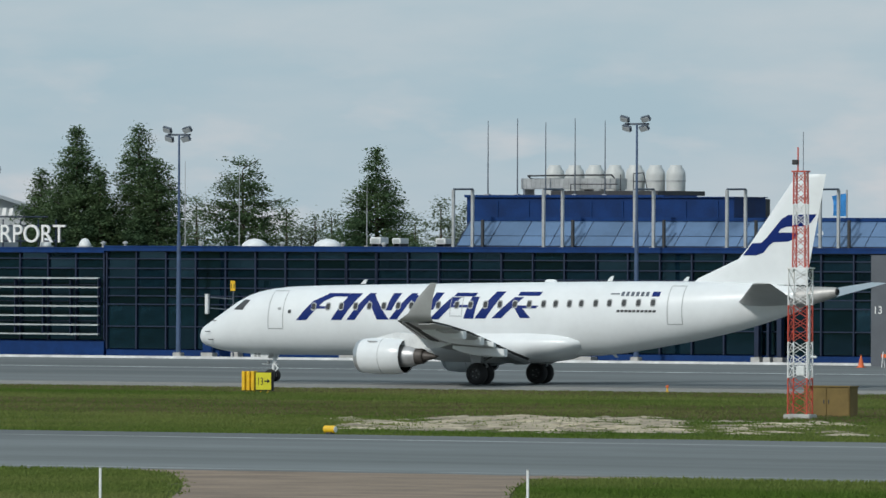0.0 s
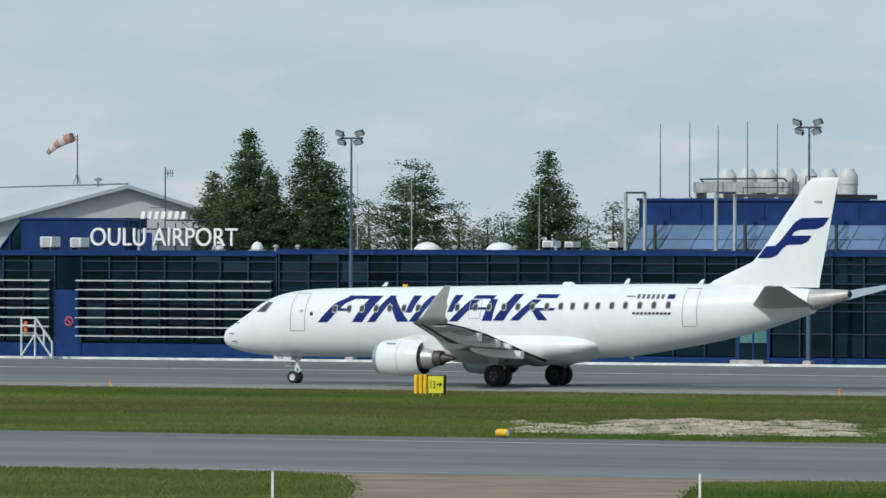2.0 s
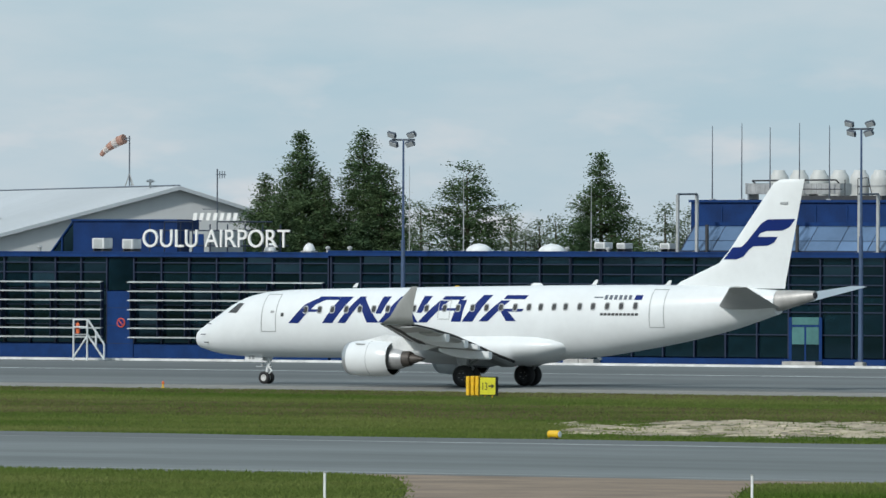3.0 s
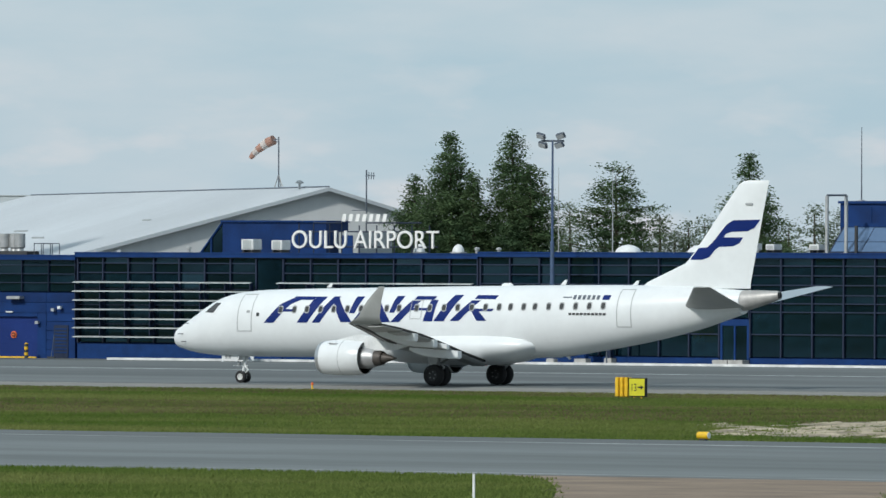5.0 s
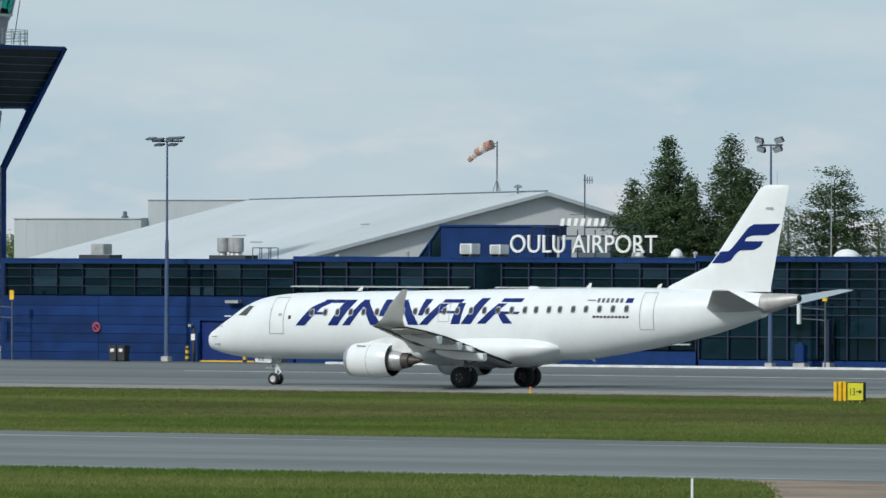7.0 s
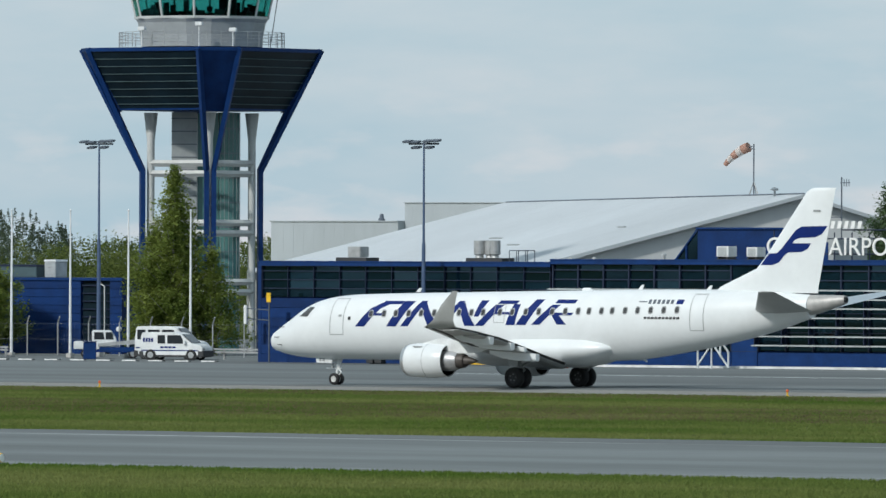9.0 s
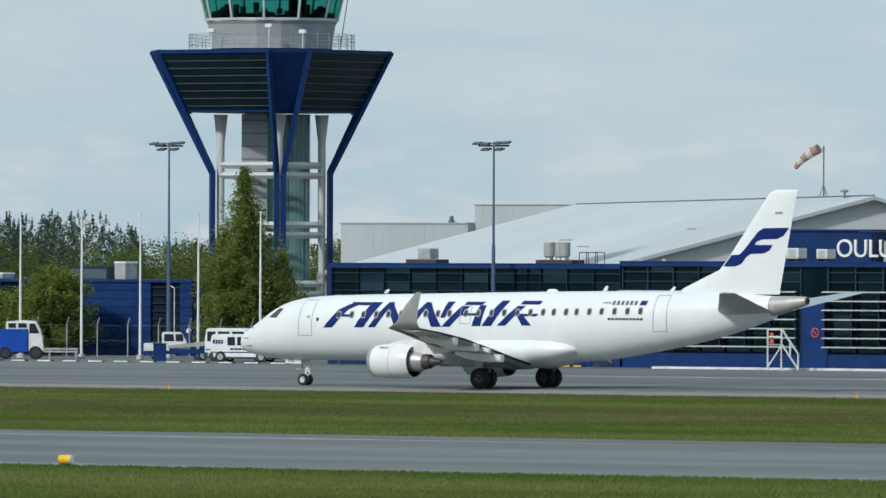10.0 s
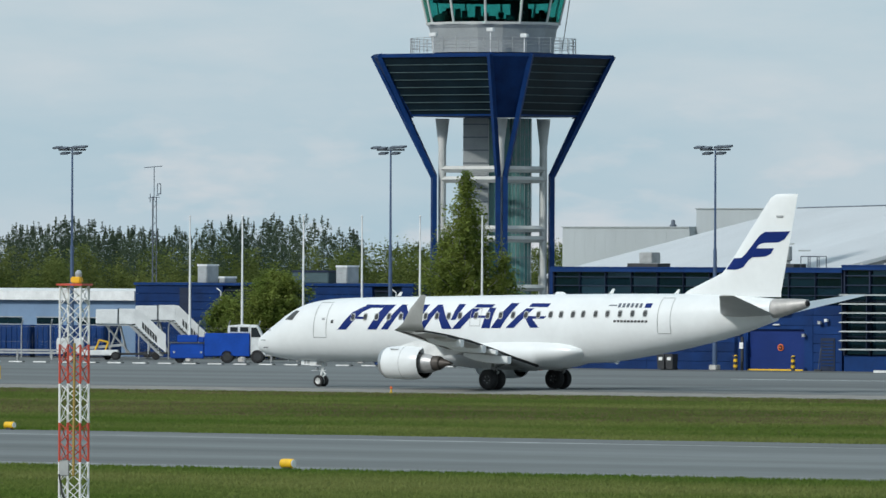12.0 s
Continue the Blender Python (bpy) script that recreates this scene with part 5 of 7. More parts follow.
# gallery and cab
part("cab_base", turned([(23.05, 4.75), (23.9, 4.80), (24.9, 5.0), (25.15, 5.15), (25.2, 5.15)], "z", (0, 0, 0), 16), M["tower_grey"], tower, "grey cab drum")
part("cab_sill", turned([(25.2, 5.25), (25.38, 5.28)], "z", (0, 0, 0), 12), M["tower_white"], tower)
part("cab_roof", turned([(29.0, 6.1), (29.3, 6.3), (29.9, 6.2), (30.0, 0.1)], "z", (0, 0, 0), 12), M["tower_grey"], tower)
part("cab_core", turned([(25.2, 0.7), (29.0, 0.7)], "z", (1.6, 1.2, 0), 12), M["dark"], tower)
part("cab_bulkhead", turned([(26.95, 4.7), (28.99, 4.9), (28.99, 4.7), (26.95, 4.5)], "z", (0, 0, 0), 24, False), M["dark"], tower, "dark blinds above the cab windows")
part("cab_ceiling", turned([(28.8, 5.6), (28.95, 5.6)], "z", (0, 0, 0), 24), M["dark"], tower)
part("cab_floor", turned([(25.21, 4.95), (25.28, 4.95)], "z", (0, 0, 0), 24), M["dark"], tower)
for k in range(14):
    a, h = 0.45 * k + 0.1, 0.35 + 0.16 * (k * 5 % 4)
    part("monitor", boxes((4.0 * math.cos(a) - 0.24, 4.0 * math.cos(a) + 0.24, 4.0 * math.sin(a) - 0.06, 4.0 * math.sin(a) + 0.06, 25.7, 25.75 + h)), M["dark"], tower)
for k in range(12):
    a0, a1 = 2 * math.pi * (k + 0.03) / 12, 2 * math.pi * (k + 0.97) / 12
    vs = []
    for r0, z in ((5.12, 25.4), (5.95, 29.0)):
        vs += [(r0 * math.cos(a0), r0 * math.sin(a0), z), (r0 * math.cos(a1), r0 * math.sin(a1), z)]
    vs = [vs[0], vs[1], vs[3], vs[2]] + [(x * 0.985, y * 0.985, z) for x, y, z in (vs[0], vs[1], vs[3], vs[2])]
    solid("cab_pane", vs, [(0, 1, 2, 3), (7, 6, 5, 4), (0, 4, 5, 1), (1, 5, 6, 2), (2, 6, 7, 3), (3, 7, 4, 0)], M["cab_glass"], tower)
    a = 2 * math.pi * k / 12
    part("cab_post", rods(0.10, ((5.12 * math.cos(a), 5.12 * math.sin(a), 25.3), (5.98 * math.cos(a), 5.98 * math.sin(a), 29.1)), seg=6), M["tower_white"], tower)
    part("cab_desk", boxes((4.2 * math.cos(a) - 0.5, 4.2 * math.cos(a) + 0.5, 4.2 * math.sin(a) - 0.5, 4.2 * math.sin(a) + 0.5, 25.3, 25.72 + 0.1 * (k % 3))), M["dark"], tower)
for k in range(36):
    a = 2 * math.pi * k / 36
    part("rail_post", rods(0.03, ((6.4 * math.cos(a), 6.4 * math.sin(a), 23.0), (6.4 * math.cos(a), 6.4 * math.sin(a), 24.15)), seg=5), M["galv"], tower)
for z in (23.35, 23.62, 23.88, 24.15):
    ring = [(6.4 * math.cos(2 * math.pi * k / 36), 6.4 * math.sin(2 * math.pi * k / 36), z) for k in range(36)]
    part("rail", rods(0.022, *list(zip(ring, ring[1:] + ring[:1])), seg=4), M["galv"], tower)
part("ladder", rods(0.035, *[(( *tv(5.3, -1.2), 23.1), (*tv(6.2, -1.2), 29.2)), ((*tv(5.3, -0.8), 23.1), (*tv(6.2, -0.8), 29.2))] + [((*tv(5.3 + 0.045 * k, -1.2), 23.3 + 0.3 * k), (*tv(5.3 + 0.045 * k, -0.8), 23.3 + 0.3 * k)) for k in range(19)], seg=4), M["galv"], tower)
for u, h in ((-0.2, 1.7), (2.4, 1.25), (-4.6, 1.3)):
    p = tv(u, -6.1)
    part("camera_post", rods(0.05, ((*p, 23.0), (*p, 23.0 + h))), M["white_plain"], tower)
    part("camera_head", bevelled(0.04, (p[0] - 0.32, p[0] + 0.32, p[1] - 0.15, p[1] + 0.15, 23.0 + h - 0.12, 23.0 + h + 0.18)), M["white_plain"], tower)


# ---- low buildings west of the tower ----
low_b = base("navy_office_block", -418.3, 538, 0, "low navy sheet-metal block with dark louvred bays", "building")
for k in range(9):
    for x0, x1 in ((-11.96, -4.2), (-0.9, 8.85), (11.35, 12.38)):
        part("panel", boxes((x0 + 0.01, x1 - 0.01, 0, 0.3, 0.56 * k + 0.02, 0.56 * k + 0.55)), M["navy"], low_b)
part("wall", boxes((-11.96, 12.38, 0.303, 6.5, 0, 5.05)), M["navy"], low_b)
part("roof_edge", boxes((-12.05, 12.45, -0.1, 6.5, 5.06, 5.24)), M["navy_trim"], low_b)
for x0, x1 in ((-4.15, -0.95), (8.9, 11.3)):
    for k in range(9):
        part("louver", boxes((x0, x1, 0.08, 0.2, 0.36 + 0.54 * k, 0.44 + 0.54 * k)), M["mullion"], low_b)
    part("louver_back", boxes((x0, x1, 0.22, 0.3, 0.02, 5.04)), M["tower_louvre"], low_b)
part("door", boxes((-8.0, -7.0, -0.03, -0.003, 0.05, 4.9)), M["mullion"], low_b)
for px in (-4.25, 11.0):
    part("drain_pipe", rods(0.035, ((px, -0.15, 0), (px, -0.15, 4.65)), ((px, -0.15, 4.65), (px - 0.35, -0.15, 4.85)), seg=6), M["white_plain"], low_b)
part("wall_lamp", turned([(-0.2, 0.16), (-0.05, 0.2), (-0.003, 0.18)], "y", (12.2, 0, 1.75), 12), M["white_plain"], low_b)
for x, w, h in ((-9.2, 0.82, 1.15), (3.1, 0.95, 1.1), (-7.45, 0.5, 0.3), (0.35, 3.2, 0.75)):
    big = w > 2
    u = base("roof_air_handler", -418.3 + x, 542, 5.24, "dark teal flat rooftop unit" if big else "grey sheet-metal air handler on a flat roof", "air handler", "roof air handlers")
    part("casing", bevelled(0.05, (-w / 2, w / 2, 0, 1.4, 0, h)), M["teal_grey"] if big else M["louver"], u)
    part("hood", prism([(-w / 2 - 0.05, h + 0.003), (w / 2 + 0.05, h + 0.003), (w / 2, h + 0.14), (-w / 2, h + 0.14)], "y", 0.0, 1.4), M["mullion"] if big else M["white_plain"], u)
    if not big:
        part("grille", boxes(*[(-w * 0.3, w * 0.3, -0.03, -0.003, h * (0.2 + 0.2 * k), h * (0.28 + 0.2 * k)) for k in range(3)]), M["galv"], u)
light_b = base("light_blue_shed", -448.9, 540.2, 0, "long light blue shed with a white roof edge", "building")
part("wall", boxes((-30, 16.9, 0, 12, 0, 3.95)), M["lightblue"], light_b)
part("roof_edge", prism([(-0.4, 3.96), (-0.4, 4.62), (12, 4.75), (12, 3.96)], "x", -30.2, 17.1), M["white_plain"], light_b, "white snow-board roof edge")
for k in range(12):
    x = -29 + 3.7 * k
    part("window", boxes((x, x + 2.3, -0.05, -0.003, 2.28, 2.70)), M["glass"], light_b)
    part("window_frame", boxes((x - 0.07, x + 2.37, -0.03, -0.002, 2.20, 2.26), (x - 0.07, x + 2.37, -0.03, -0.002, 2.72, 2.78)), M["grey"], light_b)
for k in range(7):
    u = base("blue_container", -447.5 + 3.3 * k, 529.5, 0.03, "dark blue cargo container by the fence", "container", "cargo containers")
    part("body", bevelled(0.06, (-1.45, 1.45, 0, 2.0, 0.12, 2.25)), M["navy_trim"], u)
    part("rib", boxes(*[(-1.2 + 0.48 * j, -1.1 + 0.48 * j, -0.04, -0.003, 0.25, 2.1) for j in range(6)]), M["navy"], u)
    part("skid", boxes((-1.4, 1.4, 0.1, 1.9, 0, 0.117)), M["dark"], u)
radio = base("radio_mast", -435.0, 546, 0, "slim lattice radio mast with crossbar aerials", "radio mast")
legs = [(0.18, 0.1), (-0.18, 0.1), (0, -0.2)]
part("lattice_leg", rods(0.035, *[((x, y, 0), (x * 0.8, y * 0.8, 11.3)) for x, y in legs], seg=5), M["steel_dark"], radio)
part("bracing", rods(0.02, *[((legs[k % 3][0], legs[k % 3][1], 0.4 * k), (legs[(k + 1) % 3][0], legs[(k + 1) % 3][1], 0.4 * k + 0.4)) for k in range(28)], seg=4), M["steel_dark"], radio)
part("top_tube", rods(0.03, ((0, 0, 11.2), (0, 0, 13.4)), ((-0.9, 0, 13.35), (0.7, 0, 13.45)), ((-0.5, 0, 11.2), (0.5, 0, 11.25)), ((0.2, 0, 11.4), (0.45, 0, 11.4)), ((0.3, 0, 11.5), (0.3, 0, 12.2)), ((0.6, 0, 11.5), (0.6, 0, 12.2)), ((0.3, 0, 12.2), (0.6, 0, 12.2)), ((0.3, 0, 11.5), (0.6, 0, 11.5)), ((-0.35, 0, 10.9), (-0.35, 0, 11.5)), seg=5), M["steel_dark"], radio)
yagi = base("yagi_aerial", -371.3, 575, 0, "thin pole with a small yagi aerial", "aerial")
part("pole", rods(0.05, ((0, 0, 0), (0, 0, 12.4)), seg=6), M["steel_dark"], yagi)
part("boom", rods(0.03, ((-0.1, 0, 12.0), (0.7, 0, 12.0)), *[((0.2 + 0.2 * k, 0, 11.75), (0.2 + 0.2 * k, 0, 12.25)) for k in range(3)], ((-1.2, 0, 9.6), (0.1, 0, 9.6)), seg=5), M["steel_dark"], yagi)


# ---- floodlight masts, flagpoles, fence ----
def flood_mast(x, y, top, n, col, label):
    m = base("floodlight_mast", x, y, 0.03, label, "floodlight mast", "floodlight masts")
    bm = bmesh.new()
    rod(bm, (0, 0, 0.3), (0, 0, top * 0.55), 0.16, 0.12, 10)
    rod(bm, (0, 0, top * 0.55), (0, 0, top), 0.085, 0.06, 10)
    part("pole", bm, M[col], m)
    part("foot", bevelled(0.04, (-0.27, 0.27, -0.27, 0.27, 0, 0.34)), M["concrete"], m)
    part("crossbar", rods(0.06, ((-0.8, 0, top), (0.8, 0, top)) if n == 4 else ((-1.15, 0, top), (1.15, 0, top)), seg=6), M["steel_dark"], m)
    if n == 4:
        spots = ((-0.70, 0.30, 14), (0.70, 0.30, -14), (-0.56, -0.24, 14), (0.60, -0.24, -14))
    else:
        spots = ((-1.1, 0.16, 0), (-0.5, 0.12, 0), (0.45, 0.18, 0), (1.05, 0.2, 0), (-0.45, -0.22, 0), (0.55, -0.22, 0))
    for sx, sz, tilt in spots:
        lamp = part("floodlight", bevelled(0.03, (-0.30, 0.30, -0.25, 0.25, -0.055, 0.055) if n != 4 else (-0.29, 0.29, -0.10, 0.10, -0.18, 0.18)), M["steel_dark"], m)
        lamp.matrix_local = pose(sx, -0.2, top + sz, 35 if n == 4 else 12, tilt, 0)
        part("lamp_glass", boxes((-0.27, 0.27, -0.21, 0.21, -0.075, -0.058) if n != 4 else (-0.25, 0.25, -0.125, -0.103, -0.15, 0.15)), M["lens"], lamp)
    return m


flood_mast(-312.5, 504.6, 13.45, 4, "mast_blue", "tall blue-grey mast with four floodlights")
flood_mast(-280.95, 504.6, 14.0, 4, "mast_blue", "tall blue-grey mast with four floodlights")
flood_mast(-357.45, 505.2, 13.85, 6, "mast_blue", "tall grey mast with a flat floodlight rack")
flood_mast(-397.9, 524.8, 14.2, 6, "mast_blue", "tall grey mast with a flat floodlight rack")
flood_mast(-415.8, 513.1, 14.15, 6, "mast_blue", "tall grey mast with a flat floodlight rack")
flood_mast(-430.9, 507.0, 9.55, 6, "mast_blue", "grey mast with a flat floodlight rack")

for x in (-409.6, -405.15, -400.0, -395.1, -390.3, -385.2):
    f = base("flagpole", x, 518, 0.03, "bare white flagpole with a small top ball", "flagpole", "row of flagpoles")
    bm = bmesh.new()
    rod(bm, (0, 0, 0.3), (0, 0, 9.65), 0.10, 0.05, 10)
    part("pole", bm, M["white_plain"], f)
    part("finial", turned([(9.65, 0.04), (9.72, 0.09), (9.80, 0.02)], "z", (0, 0, 0), 10), M["white_plain"], f)
    part("foot", bevelled(0.03, (-0.2, 0.2, -0.2, 0.2, 0, 0.3)), M["concrete"], f)

fence = base("security_fence", -420, 528.3, 0.03, "galvanised mesh fence with cranked post tops", "fence")
for k in range(30):
    x = -36 + 2.6 * k
    part("post", rods(0.045, ((x, 0, 0), (x, 0, 2.2)), ((x, 0, 2.2), (x + 0.32, -0.2, 2.65)), seg=6), M["galv"], fence)
for z in (0.1, 1.1, 2.15):
    part("wire", rods(0.004, ((-36, 0, z), (39.4, 0, z)), seg=4), M["galv"], fence)
bm = bmesh.new()
for k in range(340):
    x = -36 + 0.2217 * k
    rod(bm, (x, 0.01, 0.1), (x, 0.01, 2.15), 0.0022, 0.0022, 3)
tagged(part("mesh_wires", bm, M["galv"], fence), kind="stuff")
guard = base("guard_rail", -416, 517.0, 0.03, "galvanised steel guard rail on short posts", "guard rail")
part("rail", boxes(*[(x0, x1, -0.03, 0.03, z, z + 0.12) for x0, x1 in ((-44, -3.6), (11.5, 16.5), (31, 40)) for z in (0.42, 0.60)]), M["galv"], guard)
for x in [-43.8 + 3.0 * k for k in range(14)] + [11.7, 14.0, 16.2, 31.3, 34.2, 37.0, 39.7]:
    part("post", boxes((x, x + 0.12, 0.034, 0.12, 0, 0.7)), M["galv"], guard)


# ---- vehicles ----
def tyre(bm, x, y, r, w):
    lathe(bm, [(-w / 2, r * 0.5), (-w / 2, r * 0.9), (-w * 0.35, r), (w * 0.35, r), (w / 2, r * 0.9), (w / 2, r * 0.5)], "y", (x, y, r), 18)
    return bm


def road_wheel(parent, x, y, r, w, rim="chrome"):
    t = part("wheel", tyre(bmesh.new(), x, y, r, w), M["rubber"], parent)
    part("rim", turned([(-w * 0.52, r * 0.6), (-w * 0.5, r * 0.2), (-w * 0.55, 0.01)], "y", (x, y, r), 16), M[rim], t)


def van(x, y, rz, hh, ln, label, panes, marks):
    v = base("service_van", x, y, 0.03, label, "van", rz=rz)
    h = hh
    side = [(-ln / 2, 0.35), (-ln / 2, h * 0.62), (-ln / 2 + 0.12, h - 0.05), (-ln / 2 + 0.3, h), (0.20, h), (0.66, h - 0.12), (1.38, h * 0.61), (ln / 2 - 0.12, h * 0.52), (ln / 2, h * 0.42), (ln / 2, 0.3), (ln / 2 - 0.2, 0.22), (-ln / 2 + 0.1, 0.25)]
    bm = prism(side, "y", -0.86, 0.86)
    bmesh.ops.bevel(bm, geom=bm.edges[:], offset=0.05, segments=2, affect="EDGES")
    part("body", bm, M["white_plain"], v, "white bodywork")
    for xa, xb in panes:
        part("side_window", prism([(xa, h * 0.60), (xb, h * 0.60), (xb - (0.30 if xb > 0.7 else 0.02), h * 0.90), (xa, h * 0.90)], "y", -0.874, -0.858), M["black_glass"], v)
    part("windscreen", solid_quad([(1.40, -0.76, h * 0.625), (1.40, 0.76, h * 0.625), (0.72, 0.70, h - 0.13), (0.72, -0.70, h - 0.13)]), M["black_glass"], v)
    part("front_bumper", bevelled(0.03, (ln / 2 - 0.35, ln / 2 + 0.06, -0.885, 0.885, 0.22, 0.62)), M["dark"], v, "black front bumper")
    part("rear_bumper", bevelled(0.03, (-ln / 2 - 0.05, -ln / 2 + 0.28, -0.885, 0.885, 0.22, 0.60)), M["dark"], v, "black rear bumper")
    part("side_strip", boxes((-ln / 2 + 0.1, ln / 2 - 0.3, -0.872, -0.858, h * 0.33, h * 0.37)), M["livery"], v)
    part("headlight", bevelled(0.02, (ln / 2 - 0.28, ln / 2 + 0.02, -0.82, -0.5, h * 0.36, h * 0.45)), M["lens"], v)
    part("sill", bevelled(0.02, (-ln / 2 + 0.05, ln / 2 - 0.1, -0.88, 0.88, 0.2, 0.34)), M["dark"], v)
    part("mirror", bevelled(0.02, (0.9, 1.05, -1.05, -0.87, h * 0.58, h * 0.70)), M["white_plain"], v)
    for k in range(marks):
        part("mark_bar", boxes((-1.98 + 0.19 * k, -1.84 + 0.19 * k, -0.872, -0.858, 1.18, 1.44)), M["livery"], v)
    for k in range(marks):
        part("small_mark_bar", boxes((-0.75 + 0.28 * k, -0.53 + 0.28 * k, -0.872, -0.858, 0.78, 0.9)), M["livery"], v)
    for wx in (-ln / 2 + 0.75, ln / 2 - 0.8):
        part("wheel_arch", turned([(-0.02, 0.36), (0, 0.38), (0.02, 0.36)], "y", (wx, -0.862, 0.32), 18), M["dark"], v)
        road_wheel(v, wx, -0.81, 0.34, 0.2)
        road_wheel(v, wx, 0.80, 0.32, 0.2)
    return v


def solid_quad(pts, t=0.02):
    bm = bmesh.new()
    a = [bm.verts.new(p) for p in pts]
    b = [bm.verts.new((p[0] + t, p[1], p[2] + t)) for p in pts]
    bm.faces.new(a)
    bm.faces.new(b)
    for i in range(4):
        bm.faces.new((a[i], a[(i + 1) % 4], b[(i + 1) % 4], b[i]))
    bmesh.ops.recalc_face_normals(bm, faces=bm.faces[:])
    return bm


van(-381.5, 511.5, 14, 1.80, 4.4, "small white delivery van with blue side stripe, parked", ((-0.95, -0.42), (-0.27, 0.95)), 4)
van(-384.6, 515.2, 14, 2.15, 4.6, "taller white van parked behind another van", ((-2.1, -1.5), (-1.35, -0.5), (-0.35, 0.75)), 0)


def service_truck(x, y, rz):
    t = base("service_truck", x, y, 0.03, "bright blue service truck with a white cab", "truck", rz=rz)
    part("chassis", boxes((-3.0, 3.0, -0.5, 0.5, 0.42, 0.6)), M["dark"], t)
    part("locker_body", bevelled(0.05, (-0.95, 2.05, -1.16, -0.1, 0.45, 1.98), (-0.95, 0.8, -0.09, 1.1, 0.61, 1.95)), M["truck_blue"], t, "bright blue locker body")
    part("tub", bevelled(0.05, (-3.2, -0.97, -1.12, 1.12, 0.30, 1.30)), M["truck_blue"], t, "bright blue open tub")
    part("tub_rim", boxes((-3.3, -0.97, -1.18, 1.18, 1.303, 1.36)), M["steel_dark"], t)
    part("engine_hood", bevelled(0.05, (-2.75, -1.4, -0.8, 0.8, 1.363, 1.85), (-1.38, -0.98, -0.9, 0.9, 1.363, 1.72)), M["truck_blue"], t)
    cab = [(0.83, 0.61), (0.83, 2.50), (1.5, 2.56), (2.55, 2.52), (2.95, 1.70), (3.05, 0.55)]
    bm = prism(cab, "y", -0.08, 1.08)
    bmesh.ops.bevel(bm, geom=bm.edges[:], offset=0.06, segments=2, affect="EDGES")
    part("cab_far_side", bm, M["white_plain"], t)
    bm = prism([(2.07, 0.55), (2.07, 2.50), (2.55, 2.50), (2.95, 1.70), (3.05, 0.55)], "y", -1.05, -0.085)
    part("cab", bm, M["white_plain"], t, "white cab front")
    part("crew_cab", bevelled(0.04, (0.6, 2.06, -1.0, -0.085, 1.985, 2.5)), M["white_plain"], t)
    for x0, x1 in ((0.75, 1.25), (1.4, 1.95)):
        part("side_window", boxes((x0, x1, -1.012, -1.003, 2.08, 2.38)), M["black_glass"], t)
    part("door_window", prism([(2.14, 1.72), (2.80, 1.72), (2.5, 2.36), (2.14, 2.36)], "y", -1.066, -1.053), M["black_glass"], t)
    part("mirror", bevelled(0.02, (2.95, 3.1, -1.25, -1.1, 1.6, 2.0)), M["dark"], t)
    part("mirror_arm", rods(0.02, ((2.8, -1.0, 1.85), (3.0, -1.15, 1.85)), seg=5), M["dark"], t)
    for lx in (-2.95, -1.15):
        part("lamp", turned([(-0.02, 0.07), (0.02, 0.07)], "y", (lx, -1.14, 0.72), 12), M["lens"], t)
    for wx in (0.55, 2.55):
        road_wheel(t, wx, -1.02, 0.44, 0.28, "dark")
        road_wheel(t, wx, 0.95, 0.44, 0.28, "dark")
    road_wheel(t, -2.6, -0.8, 0.30, 0.26, "dark")
    road_wheel(t, -2.6, 0.8, 0.30, 0.26, "dark")
    return t


service_truck(-402.2, 511.8, 36)
flatbed = base("flatbed_truck", -390.6, 516.3, 0.03, "small flatbed truck with white cab and grey ramp", "truck", rz=36)
part("chassis", boxes((-1.9, 2.1, -0.6, 0.6, 0.40, 0.58)), M["truck_blue"], flatbed)
part("side_board", boxes((-0.6, 2.2, -0.95, -0.9, 0.45, 0.75)), M["navy_trim"], flatbed)
bm = prism([(-1.1, 0.6), (-1.1, 1.85), (0.15, 1.85), (0.5, 1.25), (0.6, 0.6)], "y", -0.85, 0.85)
bmesh.ops.bevel(bm, geom=bm.edges[:], offset=0.05, segments=2, affect="EDGES")
part("cab", bm, M["white_plain"], flatbed, "white cab")
for x0, x1 in ((-0.95, -0.35), (-0.2, 0.25)):
    part("side_window", prism([(x0, 1.25), (x1 + 0.08, 1.25), (x1, 1.72), (x0, 1.72)], "y", -0.864, -0.853), M["black_glass"], flatbed)
part("ramp", prism([(-0.7, 0.80), (2.6, 1.0), (2.6, 1.35), (-0.7, 0.98)], "y", -1.0, -0.91), M["grey"], flatbed, "grey loading ramp")
part("bonnet", bevelled(0.04, (-2.3, -1.12, -0.8, 0.8, 0.6, 1.12)), M["white_plain"], flatbed)
for wx in (-1.5, 1.6):
    road_wheel(flatbed, wx, -0.8, 0.32, 0.2)
    road_wheel(flatbed, wx, 0.8, 0.32, 0.2)
drum = base("blue_bin", -388.6, 511.6, 0.03, "dark blue square waste container", "container", rz=36)
part("body", bevelled(0.03, (-0.42, 0.42, -0.4, 0.4, 0, 1.1)), M["navy_trim"], drum)
part("lid", boxes((-0.44, 0.44, -0.42, 0.42, 1.103, 1.16)), M["navy"], drum)


